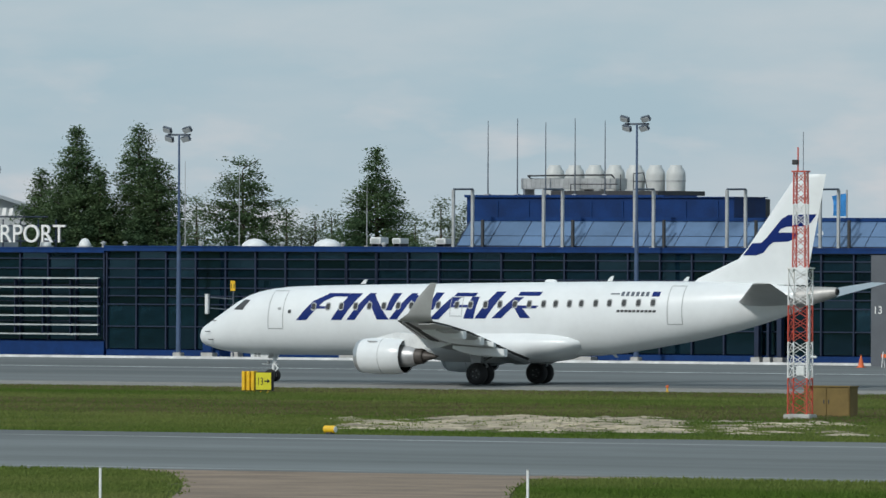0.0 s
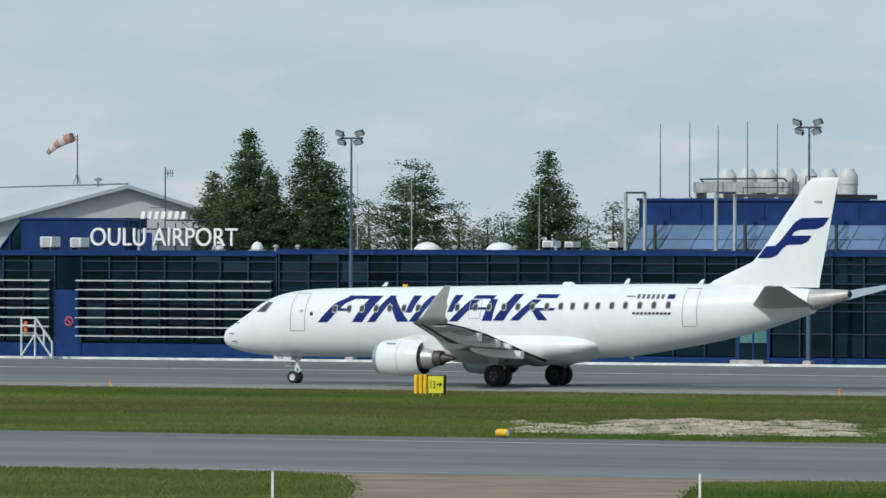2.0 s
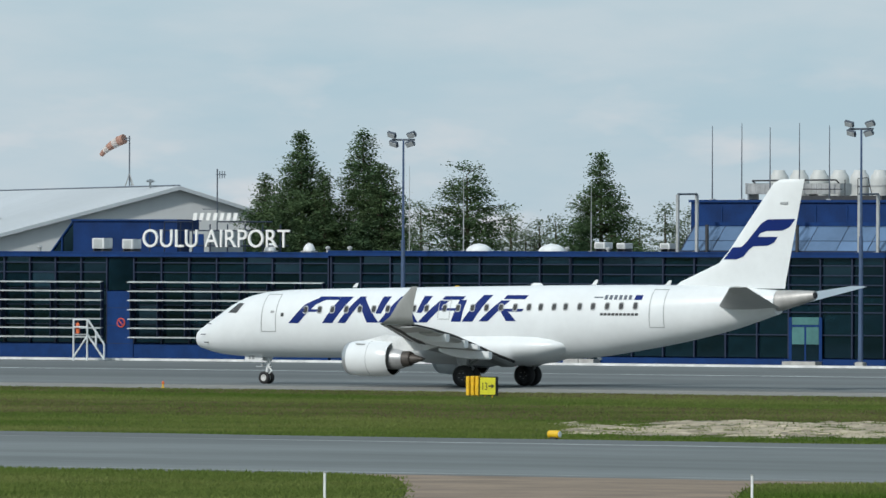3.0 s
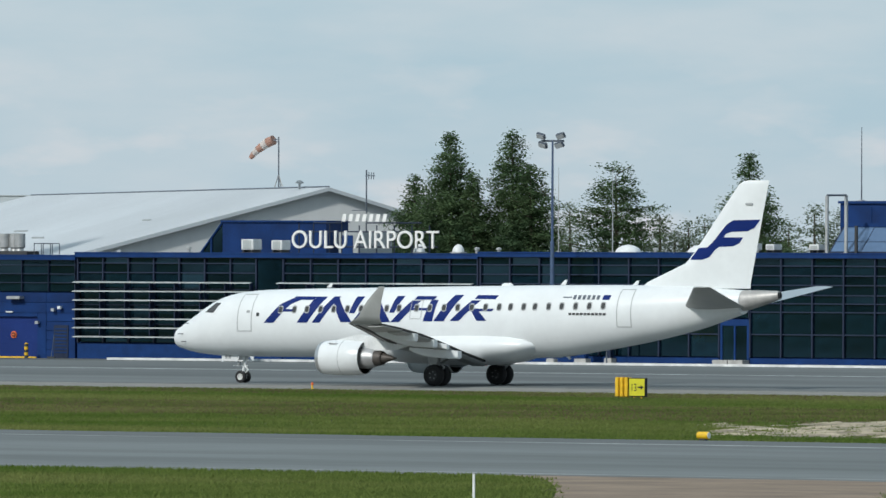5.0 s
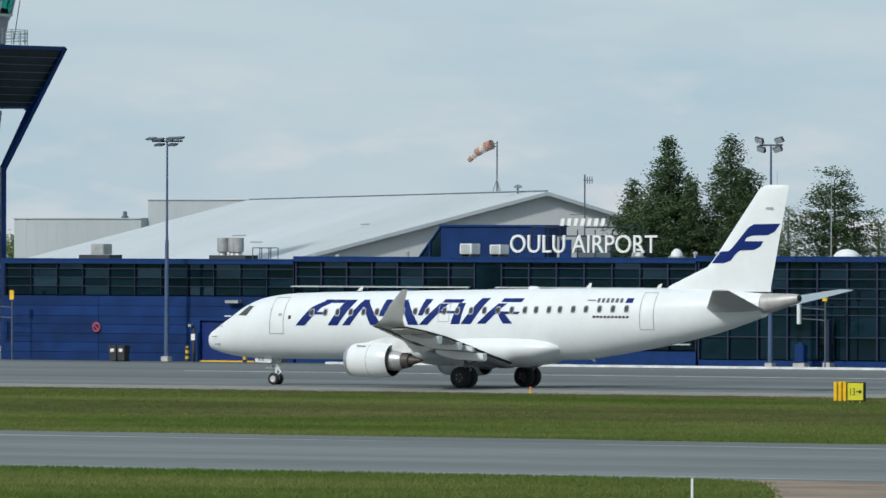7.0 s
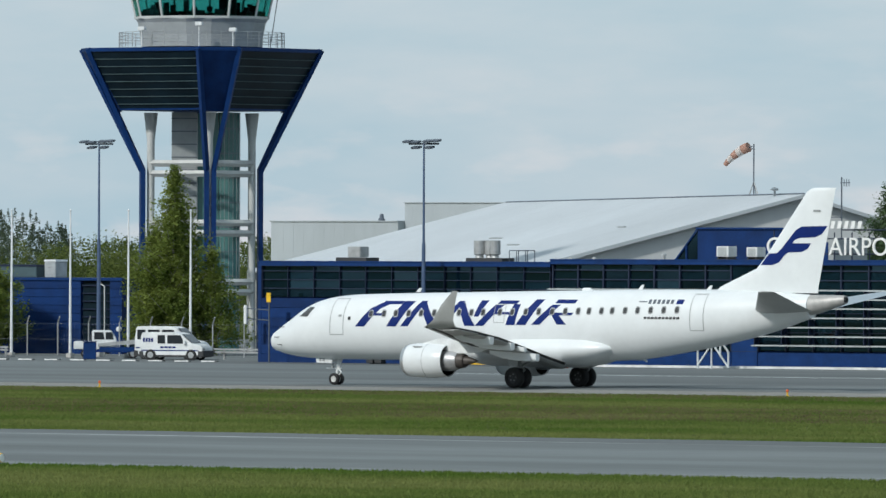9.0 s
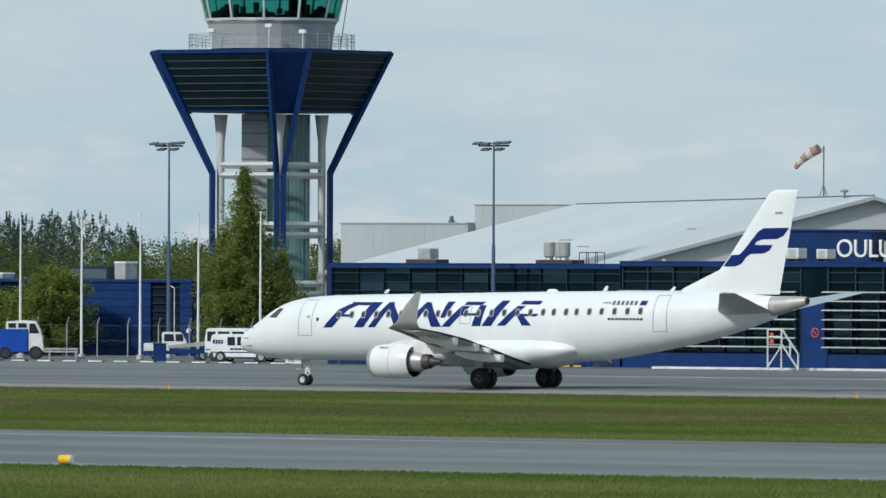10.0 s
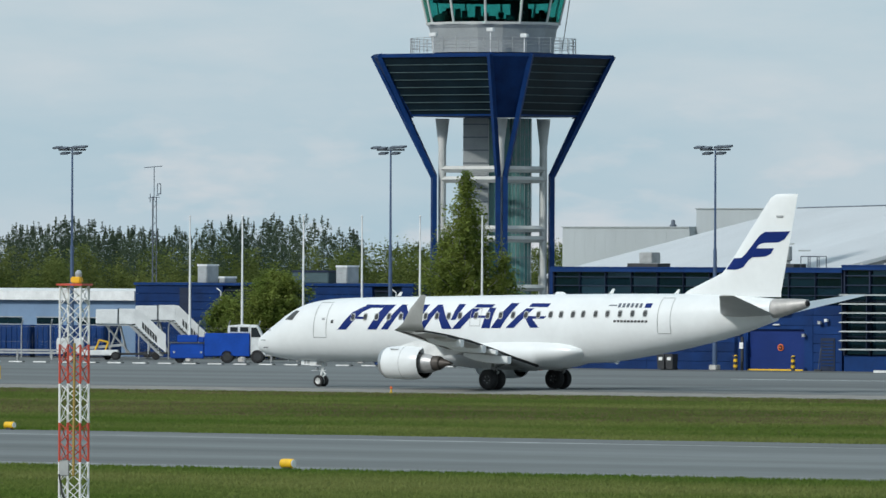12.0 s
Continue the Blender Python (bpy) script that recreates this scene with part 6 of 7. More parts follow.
def air_stairs(x, y, rz, h, label):
    s = base("air_stairs", x, y, 0.03, label, "air stairs", "parked air stairs", rz=rz)
    ln = h * 0.86
    for y0, y1 in ((-0.80, -0.74), (0.74, 0.80)):
        part("stair_side", prism([(0, 0.25), (0.2, 0.25), (ln + 0.2, h - 0.12), (ln + 0.2, h + 0.02), (ln, h + 0.02), (0, 0.40)], "y", y0, y1), M["grey"], s)
    n = 12
    for k in range(n):
        u = (k + 0.5) / n
        part("tread", boxes((ln * u - 0.10, ln * u + 0.12, -0.73, 0.9, 0.36 + (h - 0.3) * u, 0.42 + (h - 0.3) * u)), M["dark"], s)
        part("riser", boxes((ln * u + 0.08, ln * u + 0.11, -0.72, 0.72, 0.42 + (h - 0.3) * u, 0.60 + (h - 0.3) * u)), M["grey"], s)
    part("panel", prism([(-0.2, 0.50), (ln + 0.02, h + 0.0), (ln + 0.02, h + 1.04), (ln - 0.45, h + 1.04), (-0.2, 1.72)], "y", 0.81, 0.84), M["white_plain"], s, "white side panel")
    for k in range(6):
        u = 0.62 - 0.085 * k
        zb = 0.62 + (h - 0.35) * u
        part("mark_bar", prism([(ln * u, zb + 0.12), (ln * u + 0.13, zb + 0.27), (ln * u + 0.13, zb + 0.72), (ln * u, zb + 0.56)], "y", 0.843, 0.855), M["dark"], s)
    part("landing", boxes((ln, ln + 2.5, -0.8, 0.8, h - 0.1, h)), M["galv"], s)
    part("canopy", bevelled(0.04, (ln - 0.25, ln + 0.95, -0.86, 0.86, h + 0.01, h + 1.06)), M["white_plain"], s, "boxy white canopy")
    part("sliding_canopy", bevelled(0.04, (ln + 1.0, ln + 2.5, -0.92, 0.92, h + 0.03, h + 1.02)), M["white_plain"], s, "boxy white sliding canopy")
    part("canopy_trim", boxes((ln + 0.955, ln + 0.995, -0.9, 0.9, h + 0.02, h + 1.08)), M["dark"], s)
    for yy in (-0.6, 0.6):
        for x0, x1 in ((0.4, 0.9), (1.7, 0.9), (0.2, 1.9)):
            part("leg", rods(0.05, ((ln + x0, yy, 0.4), (ln + x1, yy, h)), seg=6), M["grey"], s)
    part("chassis", boxes((0.1, ln + 2.3, -0.7, 0.7, 0.32, 0.46)), M["dark"], s)
    part("post", rods(0.03, ((0.3, 0.8, 0.4), (0.3, 0.8, 1.3)), ((1.0, 0.8, 0.4), (1.0, 0.8, 1.6)), seg=5), M["white_plain"], s)
    for wx in (0.5, ln + 1.7):
        road_wheel(s, wx, -0.72, 0.26, 0.18, "dark")
        road_wheel(s, wx, 0.72, 0.26, 0.18, "dark")
    return s


air_stairs(-417.1, 524.6, 216, 2.40, "white motorised air stairs with a boxy canopy")
air_stairs(-419.95, 532.8, 216, 2.62, "white motorised air stairs with a boxy canopy")
loader = base("belt_loader", -419.3, 520.6, 0.03, "yellow and white baggage belt loader", "belt loader", rz=36)
part("belt", prism([(-1.2, 0.70), (1.6, 0.95), (1.6, 1.12), (-1.2, 0.88)], "y", -0.45, 0.45), M["grey"], loader)
part("lift_arm", rods(0.06, ((-0.5, -0.5, 0.4), (-0.1, -0.5, 1.35)), ((0.2, -0.5, 0.4), (0.5, -0.5, 1.2)), ((-0.1, -0.5, 1.35), (0.5, -0.5, 1.2)), seg=6), M["yellow"], loader, "yellow lift arm")
part("body", bevelled(0.05, (-1.5, 1.2, -0.8, 0.8, 0.3, 0.68), (-3.0, -1.2, -0.7, 0.7, 0.4, 1.45)), M["white_plain"], loader)
for wx in (-2.2, 1.0):
    road_wheel(loader, wx, -0.72, 0.3, 0.18, "dark")
    road_wheel(loader, wx, 0.72, 0.3, 0.18, "dark")

# boarding steps near the louvred front
steps = base("boarding_steps", -333.3, 500.0, 0.03, "white tubular boarding steps with a landing", "steps", rz=32)
part("landing", boxes((0, 0.9, -0.6, 0.6, 1.55, 1.62)), M["galv"], steps)
part("frame", rods(0.045, *[((x, y, 0), (x, y, 2.55)) for x in (0.03, 0.87) for y in (-0.57, 0.57)], *[((0, y, 2.5), (0.9, y, 2.5)) for y in (-0.57, 0.57)], *[((0, y, 2.05), (0.9, y, 2.05)) for y in (-0.57, 0.57)], *[((0.03, y, 0.2), (0.87, y, 1.5)) for y in (-0.57, 0.57)], seg=6), M["white_plain"], steps)
part("stringer", rods(0.05, *[((0.9, y, 1.58), (1.9, y, 0.08)) for y in (-0.55, 0.55)], *[((0.9, y, 2.5), (1.9, y, 1.0)) for y in (-0.57, 0.57)], *[((1.9, y, 0.05), (1.9, y, 1.0)) for y in (-0.57, 0.57)], *[((1.4, y, 0.8), (1.4, y, 1.75)) for y in (-0.57, 0.57)], seg=6), M["white_plain"], steps)
for k in range(7):
    part("tread", boxes((0.94 + 0.134 * k, 1.14 + 0.134 * k, -0.54, 0.54, 1.36 - 0.2 * k, 1.41 - 0.2 * k)), M["steel_dark"], steps)
part("extinguisher", turned([(1.66, 0.12), (2.2, 0.12), (2.32, 0.05)], "z", (0.3, -0.4, 0), 12), M["orange"], steps)

# ---- small things before the terminal ----
for x in (-356.35, -351.95):
    b = base("bollard", x, 505.9, 0.03, "yellow and black striped steel bollard", "bollard", "door bollards")
    for k in range(5):
        part("band", turned([(0.18 * k, 0.13), (0.18 * k + 0.179, 0.13)], "z", (0, 0, 0), 14), M["yellow"] if k % 2 else M["dark"], b)
    part("cap", turned([(0.9, 0.13), (0.96, 0.08), (0.97, 0.01)], "z", (0, 0, 0), 14), M["yellow"], b)
plate = base("wall_notice", -356.3, 506.2, 0.03, "white notice on a dark stand", "notice")
part("stand", boxes((-0.08, 0.08, 0.3, 0.4, 0, 2.1)), M["dark"], plate)
part("board", boxes((-0.14, 0.14, 0.24, 0.297, 1.35, 1.75)), M["sign_white"], plate)
for x in (-361.0, -360.35):
    b = base("waste_bin", x, 504.6, 0.03, "black wheeled waste bin with a pale label", "waste bin", "waste bins")
    part("body", loft([[(-0.25, -0.25, 0.06), (0.25, -0.25, 0.06), (0.25, 0.25, 0.06), (-0.25, 0.25, 0.06)], [(-0.29, -0.3, 0.92), (0.29, -0.3, 0.92), (0.29, 0.3, 0.92), (-0.29, 0.3, 0.92)]]), M["dark"], b)
    part("lid", bevelled(0.02, (-0.31, 0.31, -0.33, 0.33, 0.925, 1.0)), M["dark"], b)
    part("label_plate", boxes((-0.14, 0.14, -0.31, -0.295, 0.6, 0.8)), M["sign_white"], b)
    part("wheel", turned([(-0.3, 0.06), (0.3, 0.06)], "x", (0, 0.2, 0.06), 10), M["rubber"], b)
bin2 = base("street_bin", -310.95, 505.6, 0.03, "navy post-mounted bin on a pale concrete foot", "waste bin")
part("body", bevelled(0.05, (-0.33, 0.33, -0.25, 0.25, 0.34, 1.45)), M["navy_trim"], bin2)
part("foot", boxes((-0.4, 0.4, -0.3, 0.3, 0, 0.337)), M["concrete"], bin2)
part("lid", turned([(1.45, 0.2), (1.55, 0.18), (1.62, 0.04)], "z", (0, 0, 0), 12), M["navy"], bin2)
jack = base("floor_squeegee", -348.05 - 2.0, 505.9, 0.03, "long-handled squeegee standing by the garage wall", "tool")
part("handle", rods(0.02, ((0, 0, 0.1), (0, 0.3, 1.45)), seg=6), M["steel_dark"], jack)
part("blade", bevelled(0.02, (-0.28, 0.28, -0.06, 0.06, 0.0, 0.12)), M["dark"], jack)
for x, z in ((-334.35, 2.3), (-364.1, 2.15)):
    s = base("round_sign", x, YF - 0.10, z, "round blue no-parking sign with red ring", "sign", "round signs")
    part("disc", turned([(-0.02, 0.30), (0.02, 0.30)], "y", (0, 0, 0), 24), M["red"], s)
    part("face", turned([(-0.035, 0.22), (-0.021, 0.22)], "y", (0, 0, 0), 24), M["livery"], s)
    part("bar", prism([(-0.17, 0.12), (-0.12, 0.17), (0.17, -0.12), (0.12, -0.17)], "y", -0.045, -0.036), M["red"], s)
    part("bracket", boxes((-0.04, 0.04, 0.021, 0.10, -0.04, 0.04)), M["galv"], s)


def stand_sign(x, y, z, text, label):
    g = base("stand_sign", x, y, 0.03, label, "sign", "stand signs")
    part("pole", rods(0.05, ((0, 0, 0), (0, 0, z))), M["steel_dark"], g)
    part("board", bevelled(0.015, (-0.17, 0.17, -0.08, -0.052, z - 0.05, z + 0.55)), M["yellow"], g)
    if text:
        lettering("numerals", text, 0.42, M["black"], g, 0.0, -0.09, z + 0.10, 0.004, "CENTER", 1.0, "black numerals")
    part("arm", rods(0.035, ((0, 0, z - 0.55), (-1.75, 0, z - 0.45)), ((0, 0, z - 1.2), (-1.75, 0, z - 1.1)), seg=6), M["steel_dark"], g)
    part("guide_light", bevelled(0.03, (-1.95, -1.72, -0.12, 0.1, z - 1.45, z - 0.25)), M["white_plain"], g)
    return g


stand_sign(-309.0, 505.2, 4.12, "11", "yellow stand number board on a dark pole")
stand_sign(-369.6, 505.4, 3.88, "", "yellow stand board on a dark pole")

# grassy side: signs, markers, cabinets
taxi_sign = base("taxiway_sign", -239.0, 392.9, 0, "yellow taxiway sign with black number and arrow", "sign")
part("panel", bevelled(0.02, (-0.05, 0.87, -0.10, 0.10, 0.10, 0.98)), M["black"], taxi_sign)
part("face", boxes((-0.01, 0.83, -0.112, -0.103, 0.14, 0.94)), M["sign_yellow"], taxi_sign)
lettering("numerals", "13", 0.50, M["black"], taxi_sign, 0.06, -0.116, 0.36, 0.003, "LEFT", 0.72, "black numerals")
part("arrow", prism([(0.46, 0.51), (0.62, 0.51), (0.62, 0.43), (0.78, 0.54), (0.62, 0.65), (0.62, 0.57), (0.46, 0.57)], "y", -0.119, -0.114), M["black"], taxi_sign)
for k, (x0, x1) in enumerate(((-0.64, -0.47), (-0.45, -0.28), (-0.26, -0.08))):
    part("end_board", bevelled(0.02, (x0, x1, -0.35 + 0.1 * k, 0.25, 0.10, 1.0)), M["yellow"], taxi_sign, "yellow back of a sign board")
part("leg", rods(0.04, *[((x, 0, -0.02), (x, 0, 0.12)) for x in (-0.55, -0.36, -0.17, 0.2, 0.6)], seg=6), M["yellow"], taxi_sign)
edge_box = base("yellow_sign_board", -351.2, 425.9, 0.03, "plain yellow board at the apron edge", "sign")
part("board", bevelled(0.03, (-1.0, 0.9, -0.1, 0.1, 0.12, 0.9)), M["yellow"], edge_box)
part("leg", boxes((-0.7, -0.6, -0.05, 0.05, 0, 0.117), (0.5, 0.6, -0.05, 0.05, 0, 0.117)), M["yellow"], edge_box)


def marker(x, y, r, ln):
    m = base("edge_marker", x, y, 0.0, "yellow drum-shaped runway edge marker with a white end", "marker", "edge markers")
    part("drum", turned([(-ln / 2, r * 0.9), (-ln / 2 + 0.03, r), (ln / 2 - 0.03, r), (ln / 2, r * 0.9)], "x", (0, 0, r + 0.06), 20), M["yellow"], m, smooth=False)
    part("end_cap", turned([(ln / 2 + 0.002, r * 0.86), (ln / 2 + 0.015, r * 0.8)], "x", (0, 0, r + 0.06), 20), M["sign_white"], m)
    part("foot", boxes((-0.12, 0.12, -0.1, 0.1, -0.02, 0.09)), M["dark"], m)


marker(-184.42, 308.3, 0.14, 0.46)
marker(-199.0, 256.9, 0.155, 0.48)
marker(-252.8, 308.0, 0.14, 0.46)
for x in (-224.7, -265.7, -308.2, -350.6):
    m = base("taxiway_light", x, 406.6, 0.0, "small orange-topped taxiway edge light", "light", "taxiway edge lights")
    part("stem", turned([(0, 0.10), (0.05, 0.09), (0.07, 0.04), (0.22, 0.04)], "z", (0, 0, 0), 10), M["yellow"], m)
    part("head", turned([(0.22, 0.06), (0.26, 0.075), (0.33, 0.06), (0.37, 0.01)], "z", (0, 0, 0), 12), M["orange"], m)
for x, y in ((-138.07, 219.07), (-127.8, 223.73)):
    m = base("marker_post", x, y, 0.0, "thin white marker post in the grass", "post", "marker posts")
    part("shaft", bevelled(0.008, (-0.035, 0.035, -0.02, 0.02, 0.0, 1.06)), M["white_plain"], m)
    part("cap", boxes((-0.037, 0.037, -0.022, 0.022, 1.063, 1.10)), M["grey"], m)
cabinet = base("brown_cabinet", -187.9, 353.4, 0, "brown two-door electrical cabinet in the grass", "cabinet")
part("body", boxes((-1.05, 1.05, 0, 0.7, 0, 1.22)), M["brown"], cabinet)
for x0, x1 in ((-1.03, -0.015), (0.015, 1.03)):
    dd = part("door", bevelled(0.01, (x0, x1, -0.03, -0.003, 0.05, 1.19)), M["brown"], cabinet)
    part("handle", boxes((x1 - 0.12 if x0 < 0 else x0 + 0.07, x1 - 0.08 if x0 < 0 else x0 + 0.11, -0.06, -0.033, 0.55, 0.7)), M["dark"], dd)
part("lid", boxes((-1.09, 1.09, -0.05, 0.74, 1.223, 1.27)), M["brown"], cabinet)
cones = base("orange_barrier", -259.6, 496, 0.03, "orange and white barrier with a traffic cone", "barrier")
part("board", boxes((-0.6, 0.7, -0.04, 0.04, 0.55, 0.75)), M["orange"], cones)
part("leg", rods(0.03, ((-0.5, -0.2, 0), (-0.5, 0, 0.9)), ((0.6, -0.2, 0), (0.6, 0, 0.9)), ((-0.5, 0.2, 0), (-0.5, 0, 0.9)), ((0.6, 0.2, 0), (0.6, 0, 0.9))), M["white_plain"], cones)
cone = base("traffic_cone", -261.0, 495, 0.03, "orange traffic cone on the apron", "cone")
part("cone", turned([(0.03, 0.19), (0.4, 0.10), (0.7, 0.03), (0.71, 0.005)], "z", (0, 0, 0), 14), M["orange"], cone)
part("base_plate", boxes((-0.2, 0.2, -0.2, 0.2, 0, 0.03)), M["orange"], cone)


def lattice_legs(m, w0, w1, z0, top, bands, step):
    """A four-legged braced section, painted in bands given as (height, colour) from below."""
    n = max(4, int((top - z0) / step))

    def col(z):
        return M[{"r": "red", "w": "mast_white"}[[c for zb, c in bands if z >= zb][-1]]]

    def at(k, z):
        w = (w0 + (w1 - w0) * (z - z0) / (top - z0)) / 2
        return Vector(((-w, -w), (w, -w), (w, w), (-w, w))[k % 4]).to_3d() + Vector((0, 0, z))
    for i in range(n):
        za, zb = z0 + (top - z0) * i / n, z0 + (top - z0) * (i + 1) / n
        c = col((za + zb) / 2)
        for k in range(4):
            part("leg", rods(0.032, (at(k, za), at(k, zb)), seg=6), c, m)
            part("brace", rods(0.015, (at(k, za), at(k + 1, zb)), (at(k + 1, za), at(k, zb)), seg=4), c, m)


def lattice_mast(x, y, w0, w1, top, bands, step, label, name, rz=0.0, plinth=0.2):
    """A four-legged lattice mast on a concrete foot."""
    m = base(name, x, y, 0, label, "lattice mast", rz=rz)
    lattice_legs(m, w0, w1, plinth, top, bands, step)
    part("top_plate", boxes((-w1 / 2 - 0.08, w1 / 2 + 0.08, -w1 / 2 - 0.08, w1 / 2 + 0.08, top, top + 0.06)), bands and M["red" if bands[-1][1] == "w" and top > 6.1 else "mast_white"], m)
    part("plinth", bevelled(0.03, (-w0 / 2 - 0.15, w0 / 2 + 0.15, -w0 / 2 - 0.15, w0 / 2 + 0.15, -0.05, plinth)), M["concrete"], m)
    return m


mast_a = lattice_mast(-186.4, 348.3, 0.80, 0.78, 6.02, [(0, "r"), (1.70, "w"), (3.16, "r"), (4.46, "w")], 0.48, "red and white banded lattice mast with measuring gear", "red_white_mast", 12)
lattice_legs(mast_a, 0.52, 0.46, 6.08, 9.9, [(0, "r"), (7.60, "w"), (8.50, "r")], 0.42)
part("top_plate", boxes((-0.31, 0.31, -0.31, 0.31, 9.9, 9.96)), M["red"], mast_a)
part("lightning_spike", rods(0.015, ((0.1, 0, 9.95), (0.1, 0, 11.5)), seg=5), M["steel_dark"], mast_a)
part("instrument", bevelled(0.02, (-0.35, -0.1, -0.1, 0.1, 10.2, 10.4)), M["dark"], mast_a)
part("instrument_post", rods(0.03, ((-0.12, 0, 9.95), (-0.12, 0, 10.9)), seg=6), M["red"], mast_a)
part("equipment_box", bevelled(0.02, (-0.05, 0.28, -0.42, -0.3, 1.75, 2.15)), M["white_plain"], mast_a)
part("side_tube", rods(0.05, ((0.42, -0.2, 1.6), (0.42, -0.2, 5.0)), ((0.42, -0.2, 2.5), (0.75, -0.25, 2.5)), seg=6), M["white_plain"], mast_a)
mast_b = lattice_mast(-172.88, 213.45, 0.62, 0.62, 6.2, [(0, "r"), (0.46, "w"), (1.53, "r"), (2.6, "w"), (3.66, "r"), (4.70, "w")], 0.53, "slender red and white lattice mast with a yellow lamp", "red_white_mast", 17)
part("lamp_body", bevelled(0.03, (-0.08, 0.22, -0.12, 0.12, 6.27, 6.45)), M["yellow"], mast_b)
part("lamp_dome", turned([(6.45, 0.09), (6.55, 0.10), (6.62, 0.06), (6.64, 0.01)], "z", (0.12, 0, 0), 14), M["lens"], mast_b)
part("conduit", rods(0.04, ((0.12, -0.33, 0.9), (0.14, -0.33, 4.6)), seg=6), M["conduit"], mast_b)
part("cable", rods(0.03, ((-0.3, -0.35, 0.95), (-0.2, -0.35, 0.4)), ((-0.2, -0.35, 0.4), (-0.02, -0.35, 0.05)), seg=6), M["dark"], mast_b)
part("box", bevelled(0.02, (-0.3, 0.0, -0.36, -0.32, 0.9, 1.35)), M["grey"], mast_b)


# ---- trees ----
def leaf_mesh(clumps, rng, size, per, flat=0.5, thin=0.45):
    """Many small triangles round the given clump centres."""
    vs, fs = [], []
    for (x, y, z, r) in clumps:
        for _ in range(per):
            cx, cy, cz = x + rng.gauss(0, r), y + rng.gauss(0, r), z + rng.gauss(0, r * flat)
            a, t = rng.uniform(0, 6.283), rng.uniform(-0.7, 0.7)
            s = size * rng.uniform(0.6, 1.4)
            ux, uy, uz = math.cos(a) * s, math.sin(a) * s, math.sin(t) * s * 0.7
            px, py, pz = -math.sin(a) * s * thin, math.cos(a) * s * thin, rng.uniform(-1.1, 1.1) * s * thin
            i = len(vs)
            vs += [(cx - ux * 0.5, cy - uy * 0.5, cz - uz * 0.5), (cx + px, cy + py, cz + pz), (cx + ux * 0.6, cy + uy * 0.6, cz + uz * 0.6), (cx - px * 0.8, cy - py * 0.8, cz - pz * 0.8)]
            fs.append((i, i + 1, i + 2, i + 3))
    return vs, fs


def conifer(x, y, h, r, seed, shape, label, foliage="needles", low=0.15, per=7, dens=1.0):
    rng = random.Random(seed)
    t = base("conifer_tree", x, y, 0, label, "tree")
    bm = bmesh.new()
    rod(bm, (0, 0, 0), (0.1, 0, h * 0.5), 0.24, 0.17, 8)
    rod(bm, (0.1, 0, h * 0.5), (0.0, 0, h * 0.97), 0.17, 0.03, 8)
    clumps = []
    phase, n = rng.uniform(0, 6.283), int(h * (1 - low) / 0.46)
    for i in range(n + 1):
        u = i / n
        z0 = h * (low + (0.985 - low) * u)
        if shape == "cone":
            R = r * (1 - u) ** 0.92 + 0.16
        elif shape == "broad":
            R = r * min(1, 0.70 + 0.6 * u) * (1 - u ** 2.2) ** 0.8 + 0.2
        else:
            R = r * (0.35 + 0.65 * math.sin(math.pi * min(1, u * 0.82 + 0.18))) + 0.1
        R *= rng.uniform(0.84, 1.10)
        if shape == "round" and foliage == "needles" and rng.random() < 0.15:
            continue
        m = max(4, int((5.0 + 2.4 * R) * dens))
        for j in range(m):
            a = 6.283 * (j + rng.random()) / m
            L = R * rng.uniform(0.56, 1.10) * (1 + 0.16 * math.sin(a * 2 + phase + 3 * u))
            z = z0 + rng.uniform(-0.2, 0.2)
            rise = rng.uniform(-0.22, 0.10) + 0.55 * u
            tip = (math.cos(a) * L, math.sin(a) * L, z + rise * L)
            if j % 6 == 0 and L > 0.7 and foliage == "needles":
                rod(bm, (0.05, 0, z), tip, 0.045, 0.012, 4)
            q = max(1, int(L / 0.46))
            for k in range(q):
                v = 0.34 + 0.66 * (k + rng.random()) / q
                clumps.append((tip[0] * v, tip[1] * v, z + rise * L * v - 0.10 * L * v * v, 0.17 + 0.13 * v))
    part("trunk", bm, M["bark"], t, "brown trunk and limbs")
    vs, fs = leaf_mesh(clumps, rng, 0.17, per + (24 if foliage == "needles" else 16), 0.62, 0.32)
    solid("crown", vs, fs, M[foliage], t, "dark green needle crown")
    return t


conifer(-364.4, 575, 14.95, 5.7, 1, "cone", "tall dense dark green spruce", dens=1.5)
conifer(-368.6, 577, 11.8, 4.8, 2, "cone", "dark green spruce beside a taller one", dens=1.6)
conifer(-361.9, 574, 12.0, 3.8, 3, "cone", "dense dark green spruce tree", dens=1.3)
conifer(-360.0, 576, 15.05, 3.0, 4, "broad", "tall dark pine with a layered crown", dens=1.2)
conifer(-357.9, 575, 12.6, 3.0, 5, "broad", "dense dark green pine tree", dens=1.3)
conifer(-351.0, 575, 12.4, 3.0, 6, "round", "broad pine with a gappy rounded crown", dens=0.95)
conifer(-340.4, 575, 13.3, 5.5, 7, "cone", "conical dark pine with ragged branches", dens=1.2)
